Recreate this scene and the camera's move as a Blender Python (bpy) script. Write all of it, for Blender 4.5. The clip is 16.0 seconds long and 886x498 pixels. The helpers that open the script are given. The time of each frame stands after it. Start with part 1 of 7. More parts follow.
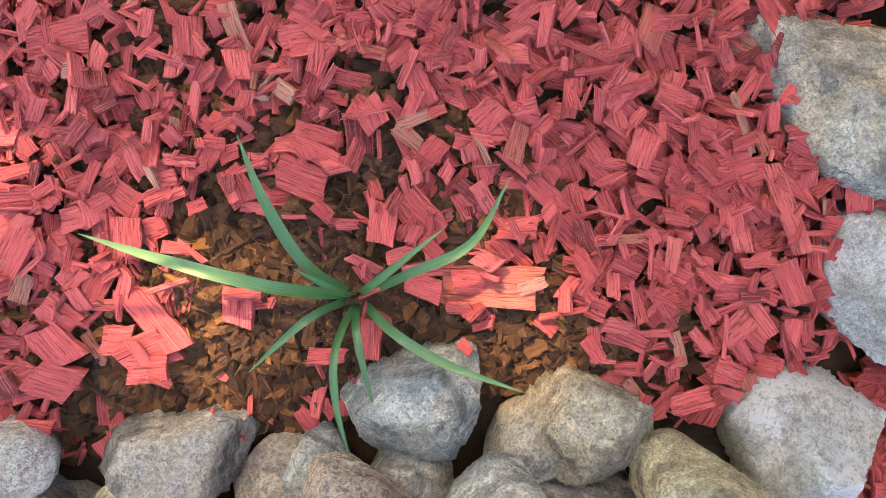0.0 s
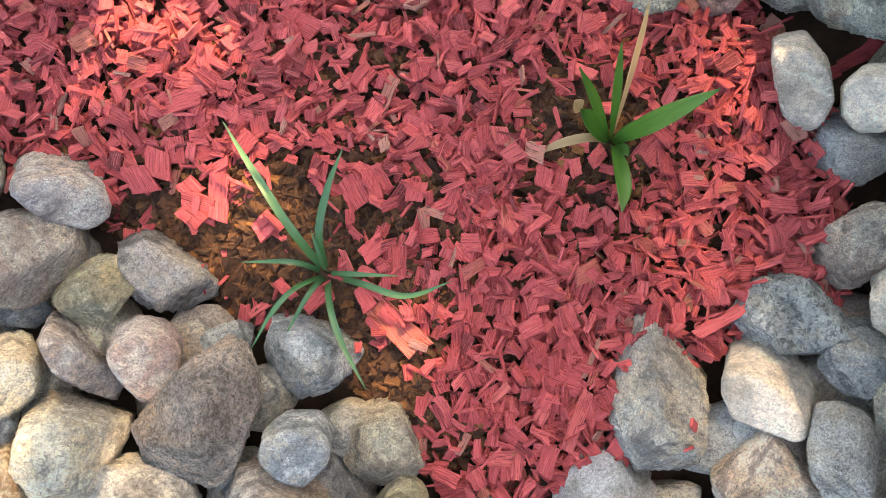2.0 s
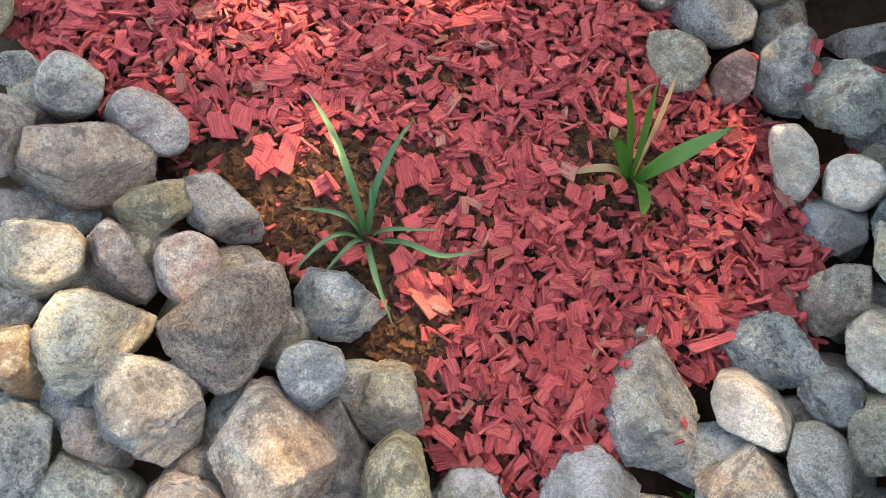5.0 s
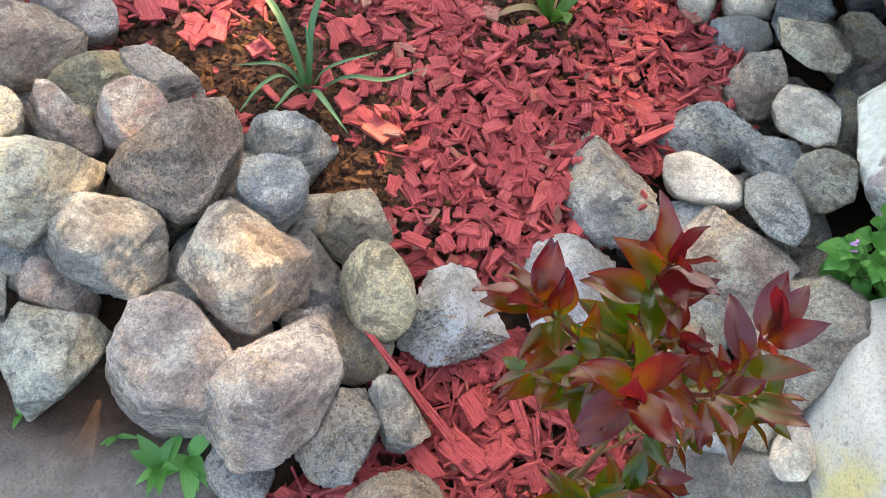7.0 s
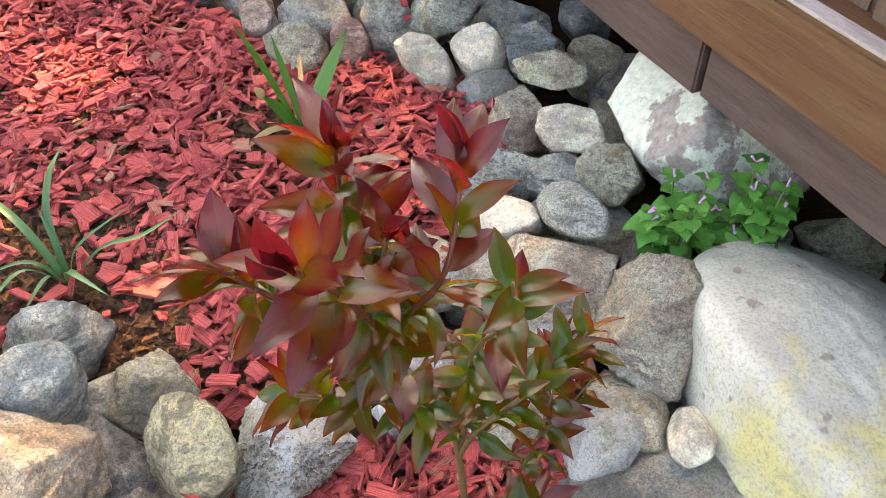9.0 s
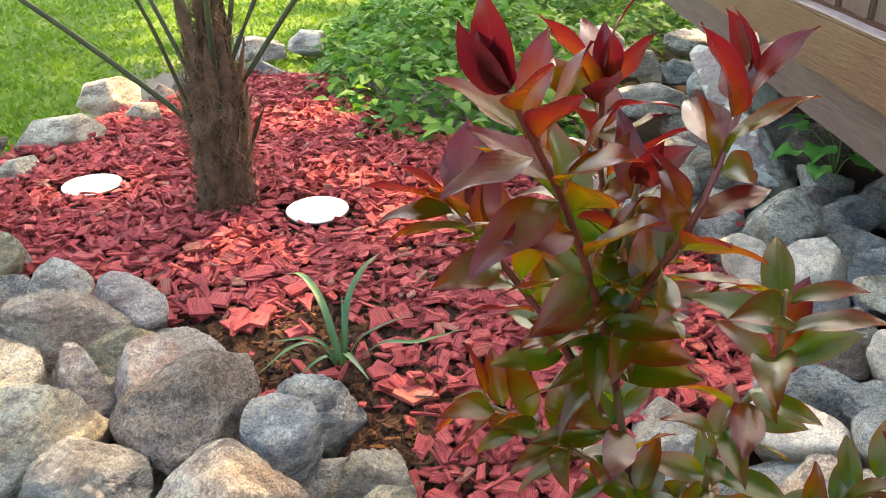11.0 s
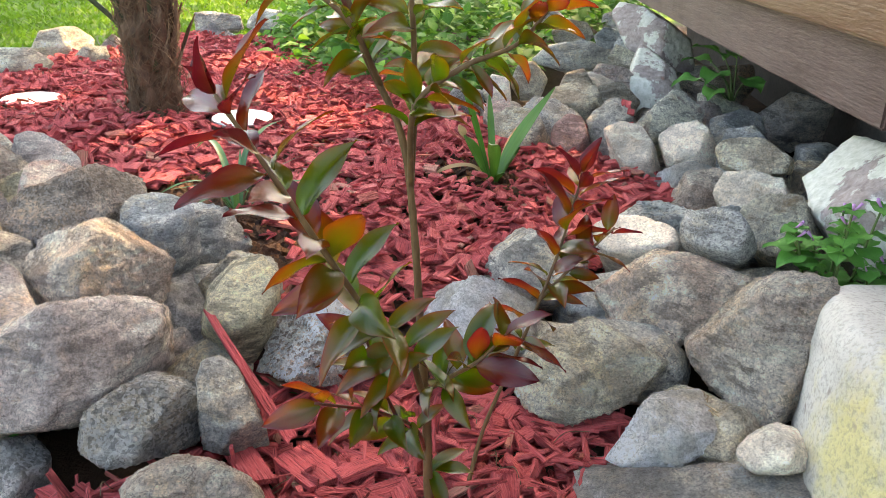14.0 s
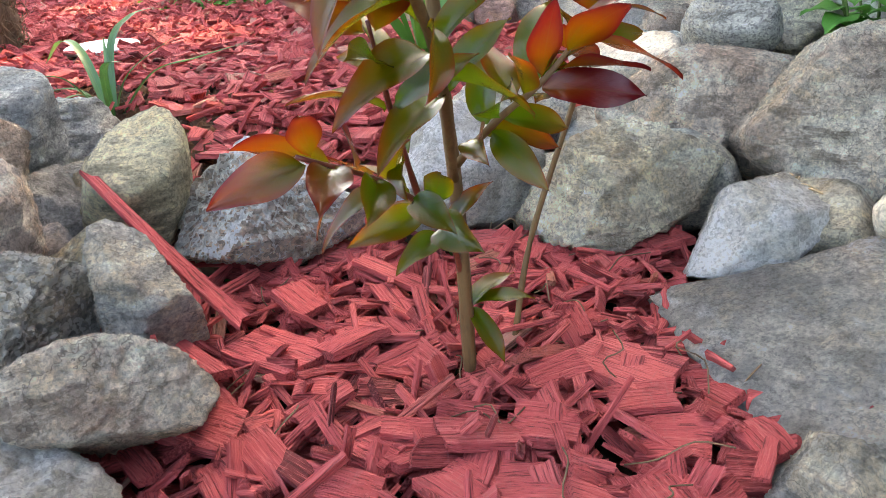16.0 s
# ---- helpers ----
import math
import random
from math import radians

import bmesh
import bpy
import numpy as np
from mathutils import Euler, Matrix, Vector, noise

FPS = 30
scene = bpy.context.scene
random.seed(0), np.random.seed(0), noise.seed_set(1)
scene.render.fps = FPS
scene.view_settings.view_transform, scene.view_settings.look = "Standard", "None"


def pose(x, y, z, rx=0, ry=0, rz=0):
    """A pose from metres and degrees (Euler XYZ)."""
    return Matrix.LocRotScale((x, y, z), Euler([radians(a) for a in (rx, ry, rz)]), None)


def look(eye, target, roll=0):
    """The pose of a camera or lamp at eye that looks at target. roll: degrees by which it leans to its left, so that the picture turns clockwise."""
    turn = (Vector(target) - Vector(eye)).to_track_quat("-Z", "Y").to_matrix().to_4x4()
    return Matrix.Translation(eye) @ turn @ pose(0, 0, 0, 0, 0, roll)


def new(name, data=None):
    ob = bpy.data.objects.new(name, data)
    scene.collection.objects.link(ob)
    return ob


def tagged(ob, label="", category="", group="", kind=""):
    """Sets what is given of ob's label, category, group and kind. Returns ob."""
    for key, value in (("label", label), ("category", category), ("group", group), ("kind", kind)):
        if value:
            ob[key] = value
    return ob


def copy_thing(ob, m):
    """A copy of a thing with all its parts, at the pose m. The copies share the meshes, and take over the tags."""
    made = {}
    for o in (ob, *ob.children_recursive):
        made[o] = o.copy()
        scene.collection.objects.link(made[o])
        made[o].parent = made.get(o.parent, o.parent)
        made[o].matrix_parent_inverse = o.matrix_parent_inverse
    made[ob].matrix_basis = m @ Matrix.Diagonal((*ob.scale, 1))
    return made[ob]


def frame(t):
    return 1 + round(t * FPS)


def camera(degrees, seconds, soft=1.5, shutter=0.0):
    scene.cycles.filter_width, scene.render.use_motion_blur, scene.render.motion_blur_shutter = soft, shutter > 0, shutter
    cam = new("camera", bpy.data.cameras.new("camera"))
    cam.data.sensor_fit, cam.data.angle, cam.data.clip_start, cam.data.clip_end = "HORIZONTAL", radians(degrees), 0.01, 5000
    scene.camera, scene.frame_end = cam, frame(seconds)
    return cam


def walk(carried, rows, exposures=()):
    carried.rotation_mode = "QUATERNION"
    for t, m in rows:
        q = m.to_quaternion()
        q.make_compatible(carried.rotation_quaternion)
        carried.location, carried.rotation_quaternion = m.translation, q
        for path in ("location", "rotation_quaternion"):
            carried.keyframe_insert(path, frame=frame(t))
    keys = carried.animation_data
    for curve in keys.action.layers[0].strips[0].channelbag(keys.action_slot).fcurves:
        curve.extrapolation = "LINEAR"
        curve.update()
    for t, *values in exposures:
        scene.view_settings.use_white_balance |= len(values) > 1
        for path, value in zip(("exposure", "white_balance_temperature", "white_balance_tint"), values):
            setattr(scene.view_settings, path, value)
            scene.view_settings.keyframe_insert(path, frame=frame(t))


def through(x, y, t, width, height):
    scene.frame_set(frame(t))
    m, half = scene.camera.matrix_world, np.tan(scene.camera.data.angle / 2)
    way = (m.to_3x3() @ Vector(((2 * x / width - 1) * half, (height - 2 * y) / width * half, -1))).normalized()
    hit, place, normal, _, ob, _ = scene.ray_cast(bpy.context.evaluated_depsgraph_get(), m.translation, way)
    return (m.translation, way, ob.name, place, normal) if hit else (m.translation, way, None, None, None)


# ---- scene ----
cam = camera(58.7, 16.0, 0.6)
PATH = [
    (0, (0.0348, 0.0420, 0.6696), (-0.10531, -0.00438, -1.3250), -158.38),
    (0.5, (0.0450, 0.0441, 0.7576), (0.01778, 0.04466, -1.2422), -135.66),
    (1, (0.0546, 0.0389, 0.8380), (0.06142, 0.02345, -1.1619), 116.16),
    (1.5, (0.0761, 0.0172, 0.9386), (0.06449, 0.04984, -1.0611), -45.33),
    (2, (0.0732, 0.0068, 1.0062), (0.04658, 0.12753, -0.9900), -20.43),
    (2.5, (0.0773, 0.0121, 1.0590), (0.00715, 0.17916, -0.9328), -16.80),
    (3.2, (0.0732, 0.0161, 1.0921), (-0.01109, 0.21715, -0.8960), -12.73),
    (5.3, (-0.0729, -0.4168, 1.0189), (0.08512, 0.37868, -0.8093), 13.13),
    (5.5, (-0.0760, -0.4521, 1.0096), (0.06334, 0.38176, -0.8029), 10.89),
    (6, (-0.1105, -0.5616, 0.9463), (0.09745, 0.35044, -0.8215), 12.06),
    (6.5, (-0.1210, -0.6660, 0.8733), (0.15807, 0.26683, -0.8737), 13.81),
    (7, (-0.1063, -0.7119, 0.8679), (0.22374, 0.26502, -0.8458), 11.68),
    (7.5, (-0.0884, -0.7403, 0.8366), (0.36809, 0.32872, -0.7908), 4.70),
    (8, (-0.0615, -0.7441, 0.7935), (0.55122, 0.34986, -0.7646), -4.14),
    (8.5, (-0.0215, -0.7678, 0.7607), (0.66110, 0.33664, -0.7606), -6.72),
    (9, (-0.0208, -0.7886, 0.7365), (0.68690, 0.44360, -0.6709), -1.01),
    (9.5, (-0.0067, -0.8003, 0.6936), (0.62690, 0.59718, -0.5892), 1.68),
    (10, (-0.0181, -0.8055, 0.6805), (0.43188, 0.74847, -0.4954), 0.60),
    (10.2, (-0.0268, -0.7952, 0.6743), (0.34051, 0.81508, -0.4536), -0.17),
    (12.3, (0.0371, -0.9147, 0.4948), (-0.04150, 0.98798, -0.1163), 0.62),
    (12.5, (0.0399, -0.9232, 0.4843), (-0.03689, 0.98115, -0.1218), 0.80),
    (13, (0.0782, -0.9678, 0.4629), (0.06611, 0.92905, -0.1710), 0.72),
    (13.5, (0.1058, -1.0028, 0.4405), (0.19134, 0.86661, -0.2652), 0.80),
    (14, (0.1122, -1.0181, 0.4078), (0.26699, 0.81130, -0.3855), 1.02),
    (14.5, (0.1150, -1.0245, 0.3715), (0.30738, 0.77198, -0.4862), 0.03),
    (15, (0.1146, -1.0119, 0.3163), (0.36978, 0.76657, -0.5623), -1.33),
    (15.5, (0.0872, -0.9478, 0.2497), (0.41898, 0.82479, -0.6151), -2.39),
    (16, (0.0555, -0.8746, 0.2025), (0.47305, 0.90537, -0.6084), -4.14),
]
walk(cam, [(t, look(eye, target, roll)) for t, eye, target, roll in PATH], [(0.0, 2.98, 7430, 10.0), (1.5, 2.92, 7430, 10.0), (3.0, 2.8, 7430, 10.0), (5.0, 2.8, 7430, 10.0), (7.0, 2.98, 7500, 10.0), (9.0, 3.14, 8300, 10.0), (10.2, 3.06, 8200, 10.0), (12.4, 2.66, 7600, 10.0), (14.0, 2.98, 8000, 10.0), (16.0, 3.26, 7800, 10.0)])

# ---- world and light ----
SUN_AZ, SUN_EL = 24.0, 50.0
world = bpy.data.worlds.new("world")
scene.world = world
world.use_nodes = True
wt = world.node_tree
sky = wt.nodes.new("ShaderNodeTexSky")
sky.sky_type = "NISHITA"
sky.sun_disc = False
sky.sun_elevation = radians(SUN_EL)
sky.sun_rotation = radians(SUN_AZ)
sky.air_density, sky.dust_density, sky.ozone_density = 1.0, 3.5, 0.6
wt.links.new(sky.outputs[0], wt.nodes["Background"].inputs[0])
wt.nodes["Background"].inputs[1].default_value = 0.15
sun_to = Vector((math.sin(radians(SUN_AZ)) * math.cos(radians(SUN_EL)), math.cos(radians(SUN_AZ)) * math.cos(radians(SUN_EL)), math.sin(radians(SUN_EL))))
sun_data = bpy.data.lights.new("sun", "SUN")
sun_data.energy, sun_data.angle, sun_data.color = 2.8, radians(0.53), (1.0, 0.74, 0.47)
sun = new("sun", sun_data)
sun.matrix_world = look(sun_to * 30, (0, 0, 0))


# ---- materials ----
class Net:
    """Short hand for building a node tree."""

    def __init__(self, name):
        self.mat = bpy.data.materials.new(name)
        self.mat.use_nodes = True
        self.t = self.mat.node_tree
        self.bsdf = self.t.nodes["Principled BSDF"]

    def node(self, kind, **props):
        n = self.t.nodes.new(kind)
        for k, v in props.items():
            setattr(n, k, v)
        return n

    def put(self, sock, value):
        if hasattr(value, "is_linked"):
            self.t.links.new(value, sock)
        else:
            sock.default_value = value

    def coord(self, kind="Object"):
        return self.node("ShaderNodeTexCoord").outputs[kind]

    def attr(self, name, out="Vector"):
        return self.node("ShaderNodeAttribute", attribute_name=name).outputs[out]

    def mapping(self, vec, scale=(1, 1, 1), loc=(0, 0, 0)):
        m = self.node("ShaderNodeMapping")
        self.put(m.inputs["Vector"], vec)
        self.put(m.inputs["Scale"], scale)
        self.put(m.inputs["Location"], loc)
        return m.outputs[0]

    def noise(self, vec, scale, detail=4, rough=0.6, out=0):
        n = self.node("ShaderNodeTexNoise")
        self.put(n.inputs["Vector"], vec)
        self.put(n.inputs["Scale"], scale)
        self.put(n.inputs["Detail"], detail)
        self.put(n.inputs["Roughness"], rough)
        return n.outputs[out]

    def voronoi(self, vec, scale, out="Distance", feature="F1"):
        n = self.node("ShaderNodeTexVoronoi", feature=feature)
        self.put(n.inputs["Vector"], vec)
        self.put(n.inputs["Scale"], scale)
        return n.outputs[out]

    def ramp(self, fac, *stops):
        r = self.node("ShaderNodeValToRGB")
        self.put(r.inputs[0], fac)
        e = r.color_ramp.elements
        while len(e) < len(stops):
            e.new(0.5)
        for el, (p, c) in zip(e, stops):
            el.position = p
            el.color = (c, c, c, 1) if isinstance(c, (int, float)) else (*c, 1)
        return r.outputs[0]

    def mix(self, fac, a, b, blend="MIX"):
        m = self.node("ShaderNodeMix", data_type="RGBA", blend_type=blend)
        self.put(m.inputs["Factor"], fac)
        for sock, v in ((m.inputs["A"], a), (m.inputs["B"], b)):
            self.put(sock, v if hasattr(v, "is_linked") else (*v, 1))
        return m.outputs["Result"]

    def math(self, op, a, b=0.0):
        m = self.node("ShaderNodeMath", operation=op)
        self.put(m.inputs[0], a)
        self.put(m.inputs[1], b)
        return m.outputs[0]

    def add(self, a, b):
        m = self.node("ShaderNodeVectorMath", operation="ADD")
        self.put(m.inputs[0], a)
        self.put(m.inputs[1], b)
        return m.outputs[0]

    def rand(self):
        return self.node("ShaderNodeObjectInfo").outputs["Random"]

    def bump(self, height, strength, distance=0.002, normal=None):
        b = self.node("ShaderNodeBump")
        self.put(b.inputs["Strength"], strength)
        self.put(b.inputs["Distance"], distance)
        self.put(b.inputs["Height"], height)
        if normal is not None:
            self.put(b.inputs["Normal"], normal)
        return b.outputs[0]

    def done(self, color=None, rough=None, normal=None, metal=0.0, spec=0.5):
        if color is not None:
            self.put(self.bsdf.inputs["Base Color"], color if hasattr(color, "is_linked") else (*color, 1))
        if rough is not None:
            self.put(self.bsdf.inputs["Roughness"], rough)
        if normal is not None:
            self.put(self.bsdf.inputs["Normal"], normal)
        self.bsdf.inputs["Metallic"].default_value = metal
        self.bsdf.inputs["Specular IOR Level"].default_value = spec
        return self.mat


def shade(c, k):
    return tuple(min(1.0, v * k) for v in c)


def warm(c, k):
    return min(0.85, c[0] * k * 1.05), min(0.85, c[1] * k), min(0.85, c[2] * k * 0.92)


def stone_mat(name, base, second, speck=None, amount=0.0, size=260.0, rough=0.85, relief=1.0, rust=None, rust_at=0.62, dirt=1.0, gain=2.0):
    """A field stone: broad colour zones, stains, layers, cracks, coarse grain and mineral specks."""
    n = Net(name)
    base, second = warm(base, gain), warm(second, gain * 1.05)
    co = n.coord("Object")
    off, turn = n.node("ShaderNodeCombineXYZ"), n.node("ShaderNodeCombineXYZ")
    r = n.rand()
    for k, s in enumerate((31.0, 17.0, 23.0)):
        n.put(off.inputs[k], n.math("MULTIPLY", r, s))
        n.put(turn.inputs[k], n.math("MULTIPLY", r, s * 1.7))
    p = n.add(co, off.outputs[0])
    # layers of the rock, lying at another angle in every stone
    m = n.node("ShaderNodeMapping")
    n.put(m.inputs["Vector"], p)
    n.put(m.inputs["Rotation"], turn.outputs[0])
    n.put(m.inputs["Scale"], (1.0, 1.0, 4.0))
    layers = n.noise(m.outputs[0], 16, 7, 0.7)
    broad = n.noise(p, 11, 5, 0.62)
    col = n.mix(n.ramp(broad, (0.43, 0.0), (0.57, 1.0)), shade(base, 0.86), shade(second, 1.12))
    tint = n.noise(n.add(p, (2.0, 9.0, 4.0)), 14, 6, 0.7)
    col = n.mix(n.ramp(tint, (0.52, 0.0), (0.58, 0.4 * dirt)), col, (second[0] * 1.05, second[1] * 0.86, second[2] * 0.6))
    cool = n.noise(n.add(p, (6.0, 1.0, 8.0)), 19, 5, 0.66)
    col = n.mix(n.ramp(cool, (0.54, 0.0), (0.62, 0.5)), col, (base[0] * 0.8, base[1] * 0.88, base[2] * 0.95))
    col = n.mix(n.ramp(layers, (0.4, 0.8 * dirt), (0.47, 0.0)), col, shade(base, 0.45))
    col = n.mix(n.ramp(layers, (0.54, 0.0), (0.62, 0.6)), col, shade(second, 1.35))
    if rust:
        stain = n.noise(p, 20, 5, 0.66)
        col = n.mix(n.ramp(stain, (rust_at - 0.05, 0.0), (rust_at + 0.04, 0.8)), col, rust)
    # coarse grain: pits and knobs of two to eight millimetres
    grain = n.noise(p, 130, 9, 0.74)
    fine = n.noise(p, 430, 6, 0.75)
    wide = 0.19 + 0.17 * dirt
    col = n.mix(1.0, col, n.ramp(grain, (0.36, 1.0 - wide), (0.5, 1.0), (0.64, 1.0 + 0.75 * wide)), "MULTIPLY")
    col = n.mix(1.0, col, n.ramp(fine, (0.36, 1.0 - wide), (0.5, 1.02), (0.64, 1.0 + 0.75 * wide)), "MULTIPLY")
    vein = n.noise(n.add(p, (7.0, 3.0, 1.0)), 20, 5, 0.6)
    col = n.mix(n.ramp(n.math("ABSOLUTE", n.math("SUBTRACT", vein, 0.5)), (0.0, 0.7 * dirt), (0.008, 0.0)), col, shade(base, 0.28))
    if speck:
        grains = n.voronoi(n.add(p, n.mapping(n.noise(p, 90, 3, 0.6, 1), (0.01, 0.01, 0.01))), size * (1.7 if amount > 0.25 else 2.2), "Color")
        clear = 0.5 if amount > 0.25 else 0.28
        bw = n.node("ShaderNodeSeparateColor")
        n.put(bw.inputs[0], grains)
        col = n.mix(n.ramp(bw.outputs[0], (1 - amount - 0.03, 0.0), (1 - amount + 0.03, clear)), col, shade(speck, 1.2))
        col = n.mix(n.ramp(bw.outputs[1], (0.86 - 0.3 * amount, 0.0), (0.9 - 0.3 * amount, clear)), col, shade(base, 0.2))
    tone = n.ramp(r, (0.0, 0.82), (1.0, 1.16))
    col = n.mix(1.0, col, tone, "MULTIPLY")
    h = n.math("ADD", n.math("MULTIPLY", grain, 2.4), n.math("MULTIPLY", fine, 0.8))
    big = n.bump(layers, 0.8 * relief, 0.015)
    return n.done(col, n.ramp(grain, (0.3, rough - 0.2), (0.7, rough)), n.bump(h, 1.0 * relief, 0.012, big), spec=0.4)


STONES = {
    "grey": stone_mat("stone_grey", (0.27, 0.265, 0.255), (0.36, 0.36, 0.335), (0.5, 0.49, 0.46), 0.12),
    "dark": stone_mat("stone_dark", (0.15, 0.145, 0.145), (0.24, 0.235, 0.23), (0.36, 0.35, 0.34), 0.1),
    "mauve": stone_mat("stone_mauve", (0.27, 0.235, 0.225), (0.37, 0.34, 0.325), (0.5, 0.46, 0.44), 0.1),
    "pink": stone_mat("stone_pink", (0.36, 0.27, 0.25), (0.4, 0.345, 0.32), (0.55, 0.47, 0.43), 0.22),
    "pinktan": stone_mat("stone_pinktan", (0.33, 0.265, 0.225), (0.42, 0.36, 0.32), (0.55, 0.49, 0.44), 0.14),
    "maroon": stone_mat("stone_maroon", (0.22, 0.135, 0.13), (0.3, 0.215, 0.205), (0.42, 0.33, 0.31), 0.1),
    "tan": stone_mat("stone_tan", (0.31, 0.275, 0.22), (0.42, 0.385, 0.325), (0.55, 0.51, 0.45), 0.16, rust=(0.36, 0.24, 0.13), rust_at=0.66),
    "brown": stone_mat("stone_brown", (0.22, 0.185, 0.16), (0.33, 0.285, 0.25), (0.5, 0.45, 0.4), 0.3, 230, relief=1.4),
    "olive": stone_mat("stone_olive", (0.29, 0.265, 0.18), (0.38, 0.355, 0.26), (0.48, 0.46, 0.36), 0.1),
    "green": stone_mat("stone_green", (0.215, 0.235, 0.215), (0.32, 0.335, 0.305), (0.45, 0.46, 0.42), 0.1, rust=(0.3, 0.2, 0.15), rust_at=0.6),
    "blue": stone_mat("stone_blue", (0.225, 0.25, 0.265), (0.33, 0.35, 0.35), (0.47, 0.49, 0.49), 0.14),
    "cream": stone_mat("stone_cream", (0.3, 0.275, 0.235), (0.385, 0.355, 0.315), (0.66, 0.63, 0.58), 0.12, relief=0.7, dirt=0.45),
    "orange": stone_mat("stone_orange", (0.4, 0.31, 0.21), (0.47, 0.4, 0.31), (0.55, 0.5, 0.42), 0.12, rust=(0.36, 0.21, 0.1), rust_at=0.5),
    "white": stone_mat("stone_white", (0.34, 0.34, 0.32), (0.47, 0.47, 0.445), (0.68, 0.68, 0.65), 0.2, rust=(0.34, 0.31, 0.25), rust_at=0.66, relief=1.0, dirt=0.5),
    "granite": stone_mat("stone_granite", (0.2, 0.205, 0.205), (0.3, 0.305, 0.3), (0.6, 0.6, 0.58), 0.36, 210),
    "granblue": stone_mat("stone_granite_blue", (0.19, 0.225, 0.24), (0.32, 0.35, 0.35), (0.58, 0.6, 0.57), 0.3, 150),
    "slab": stone_mat("stone_slab", (0.3, 0.296, 0.293), (0.39, 0.386, 0.383), (0.42, 0.42, 0.41), 0.1, dirt=0.6, relief=1.5),
    "speck": stone_mat("stone_speckled", (0.33, 0.33, 0.32), (0.42, 0.42, 0.4), (0.72, 0.72, 0.7), 0.34, 380),
}


def boulder_mat():
    n = Net("stone_lichen_boulder")
    p = n.coord("Object")
    broad = n.noise(p, 9, 5, 0.6)
    col = n.mix(n.ramp(broad, (0.35, 0.0), (0.7, 1.0)), (0.42, 0.405, 0.36), (0.58, 0.565, 0.51))
    patch = n.noise(n.add(p, (3.1, 1.7, 0.4)), 10, 5, 0.65)
    side = n.node("ShaderNodeSeparateXYZ")
    n.put(side.inputs[0], p)
    low = n.math("ADD", n.math("MULTIPLY", side.outputs[0], -1.6), patch)
    col = n.mix(n.ramp(low, (0.58, 0.0), (0.72, 0.65)), col, (0.58, 0.5, 0.14))
    spots = n.noise(p, 28, 3, 0.5)
    col = n.mix(n.ramp(spots, (0.66, 0.0), (0.7, 0.8)), col, (0.24, 0.19, 0.17))
    fine = n.noise(p, 260, 4, 0.7)
    col = n.mix(n.ramp(fine, (0.36, 0.5), (0.52, 0.0)), col, (0.2, 0.19, 0.16))
    h = n.math("ADD", n.noise(p, 60, 8, 0.7), n.math("MULTIPLY", fine, 0.35))
    return n.done(col, 0.85, n.bump(h, 0.6, 0.004), spec=0.35)


STONES["boulder"] = boulder_mat()


def painted_stone_mat():
    n = Net("stone_old_paint")
    p = n.coord("Object")
    a = n.noise(p, 11, 6, 0.66)
    b = n.noise(n.add(p, (5, 2, 1)), 90, 4, 0.7)
    stone = n.mix(n.ramp(b, (0.35, 0.0), (0.65, 1.0)), (0.26, 0.21, 0.19), (0.42, 0.36, 0.33))
    red = n.noise(n.add(p, (1, 7, 3)), 13, 4, 0.6)
    stone = n.mix(n.ramp(red, (0.6, 0.0), (0.66, 0.9)), stone, (0.3, 0.12, 0.07))
    paint = n.mix(n.ramp(b, (0.35, 0.0), (0.6, 1.0)), (0.5, 0.51, 0.42), (0.68, 0.68, 0.6))
    mask = n.ramp(a, (0.47, 0.0), (0.5, 1.0))
    col = n.mix(mask, stone, paint)
    h = n.math("ADD", n.math("MULTIPLY", mask, 0.5), n.noise(p, 130, 6, 0.7))
    return n.done(col, 0.88, n.bump(h, 0.7, 0.004), spec=0.3)


STONES["painted"] = painted_stone_mat()


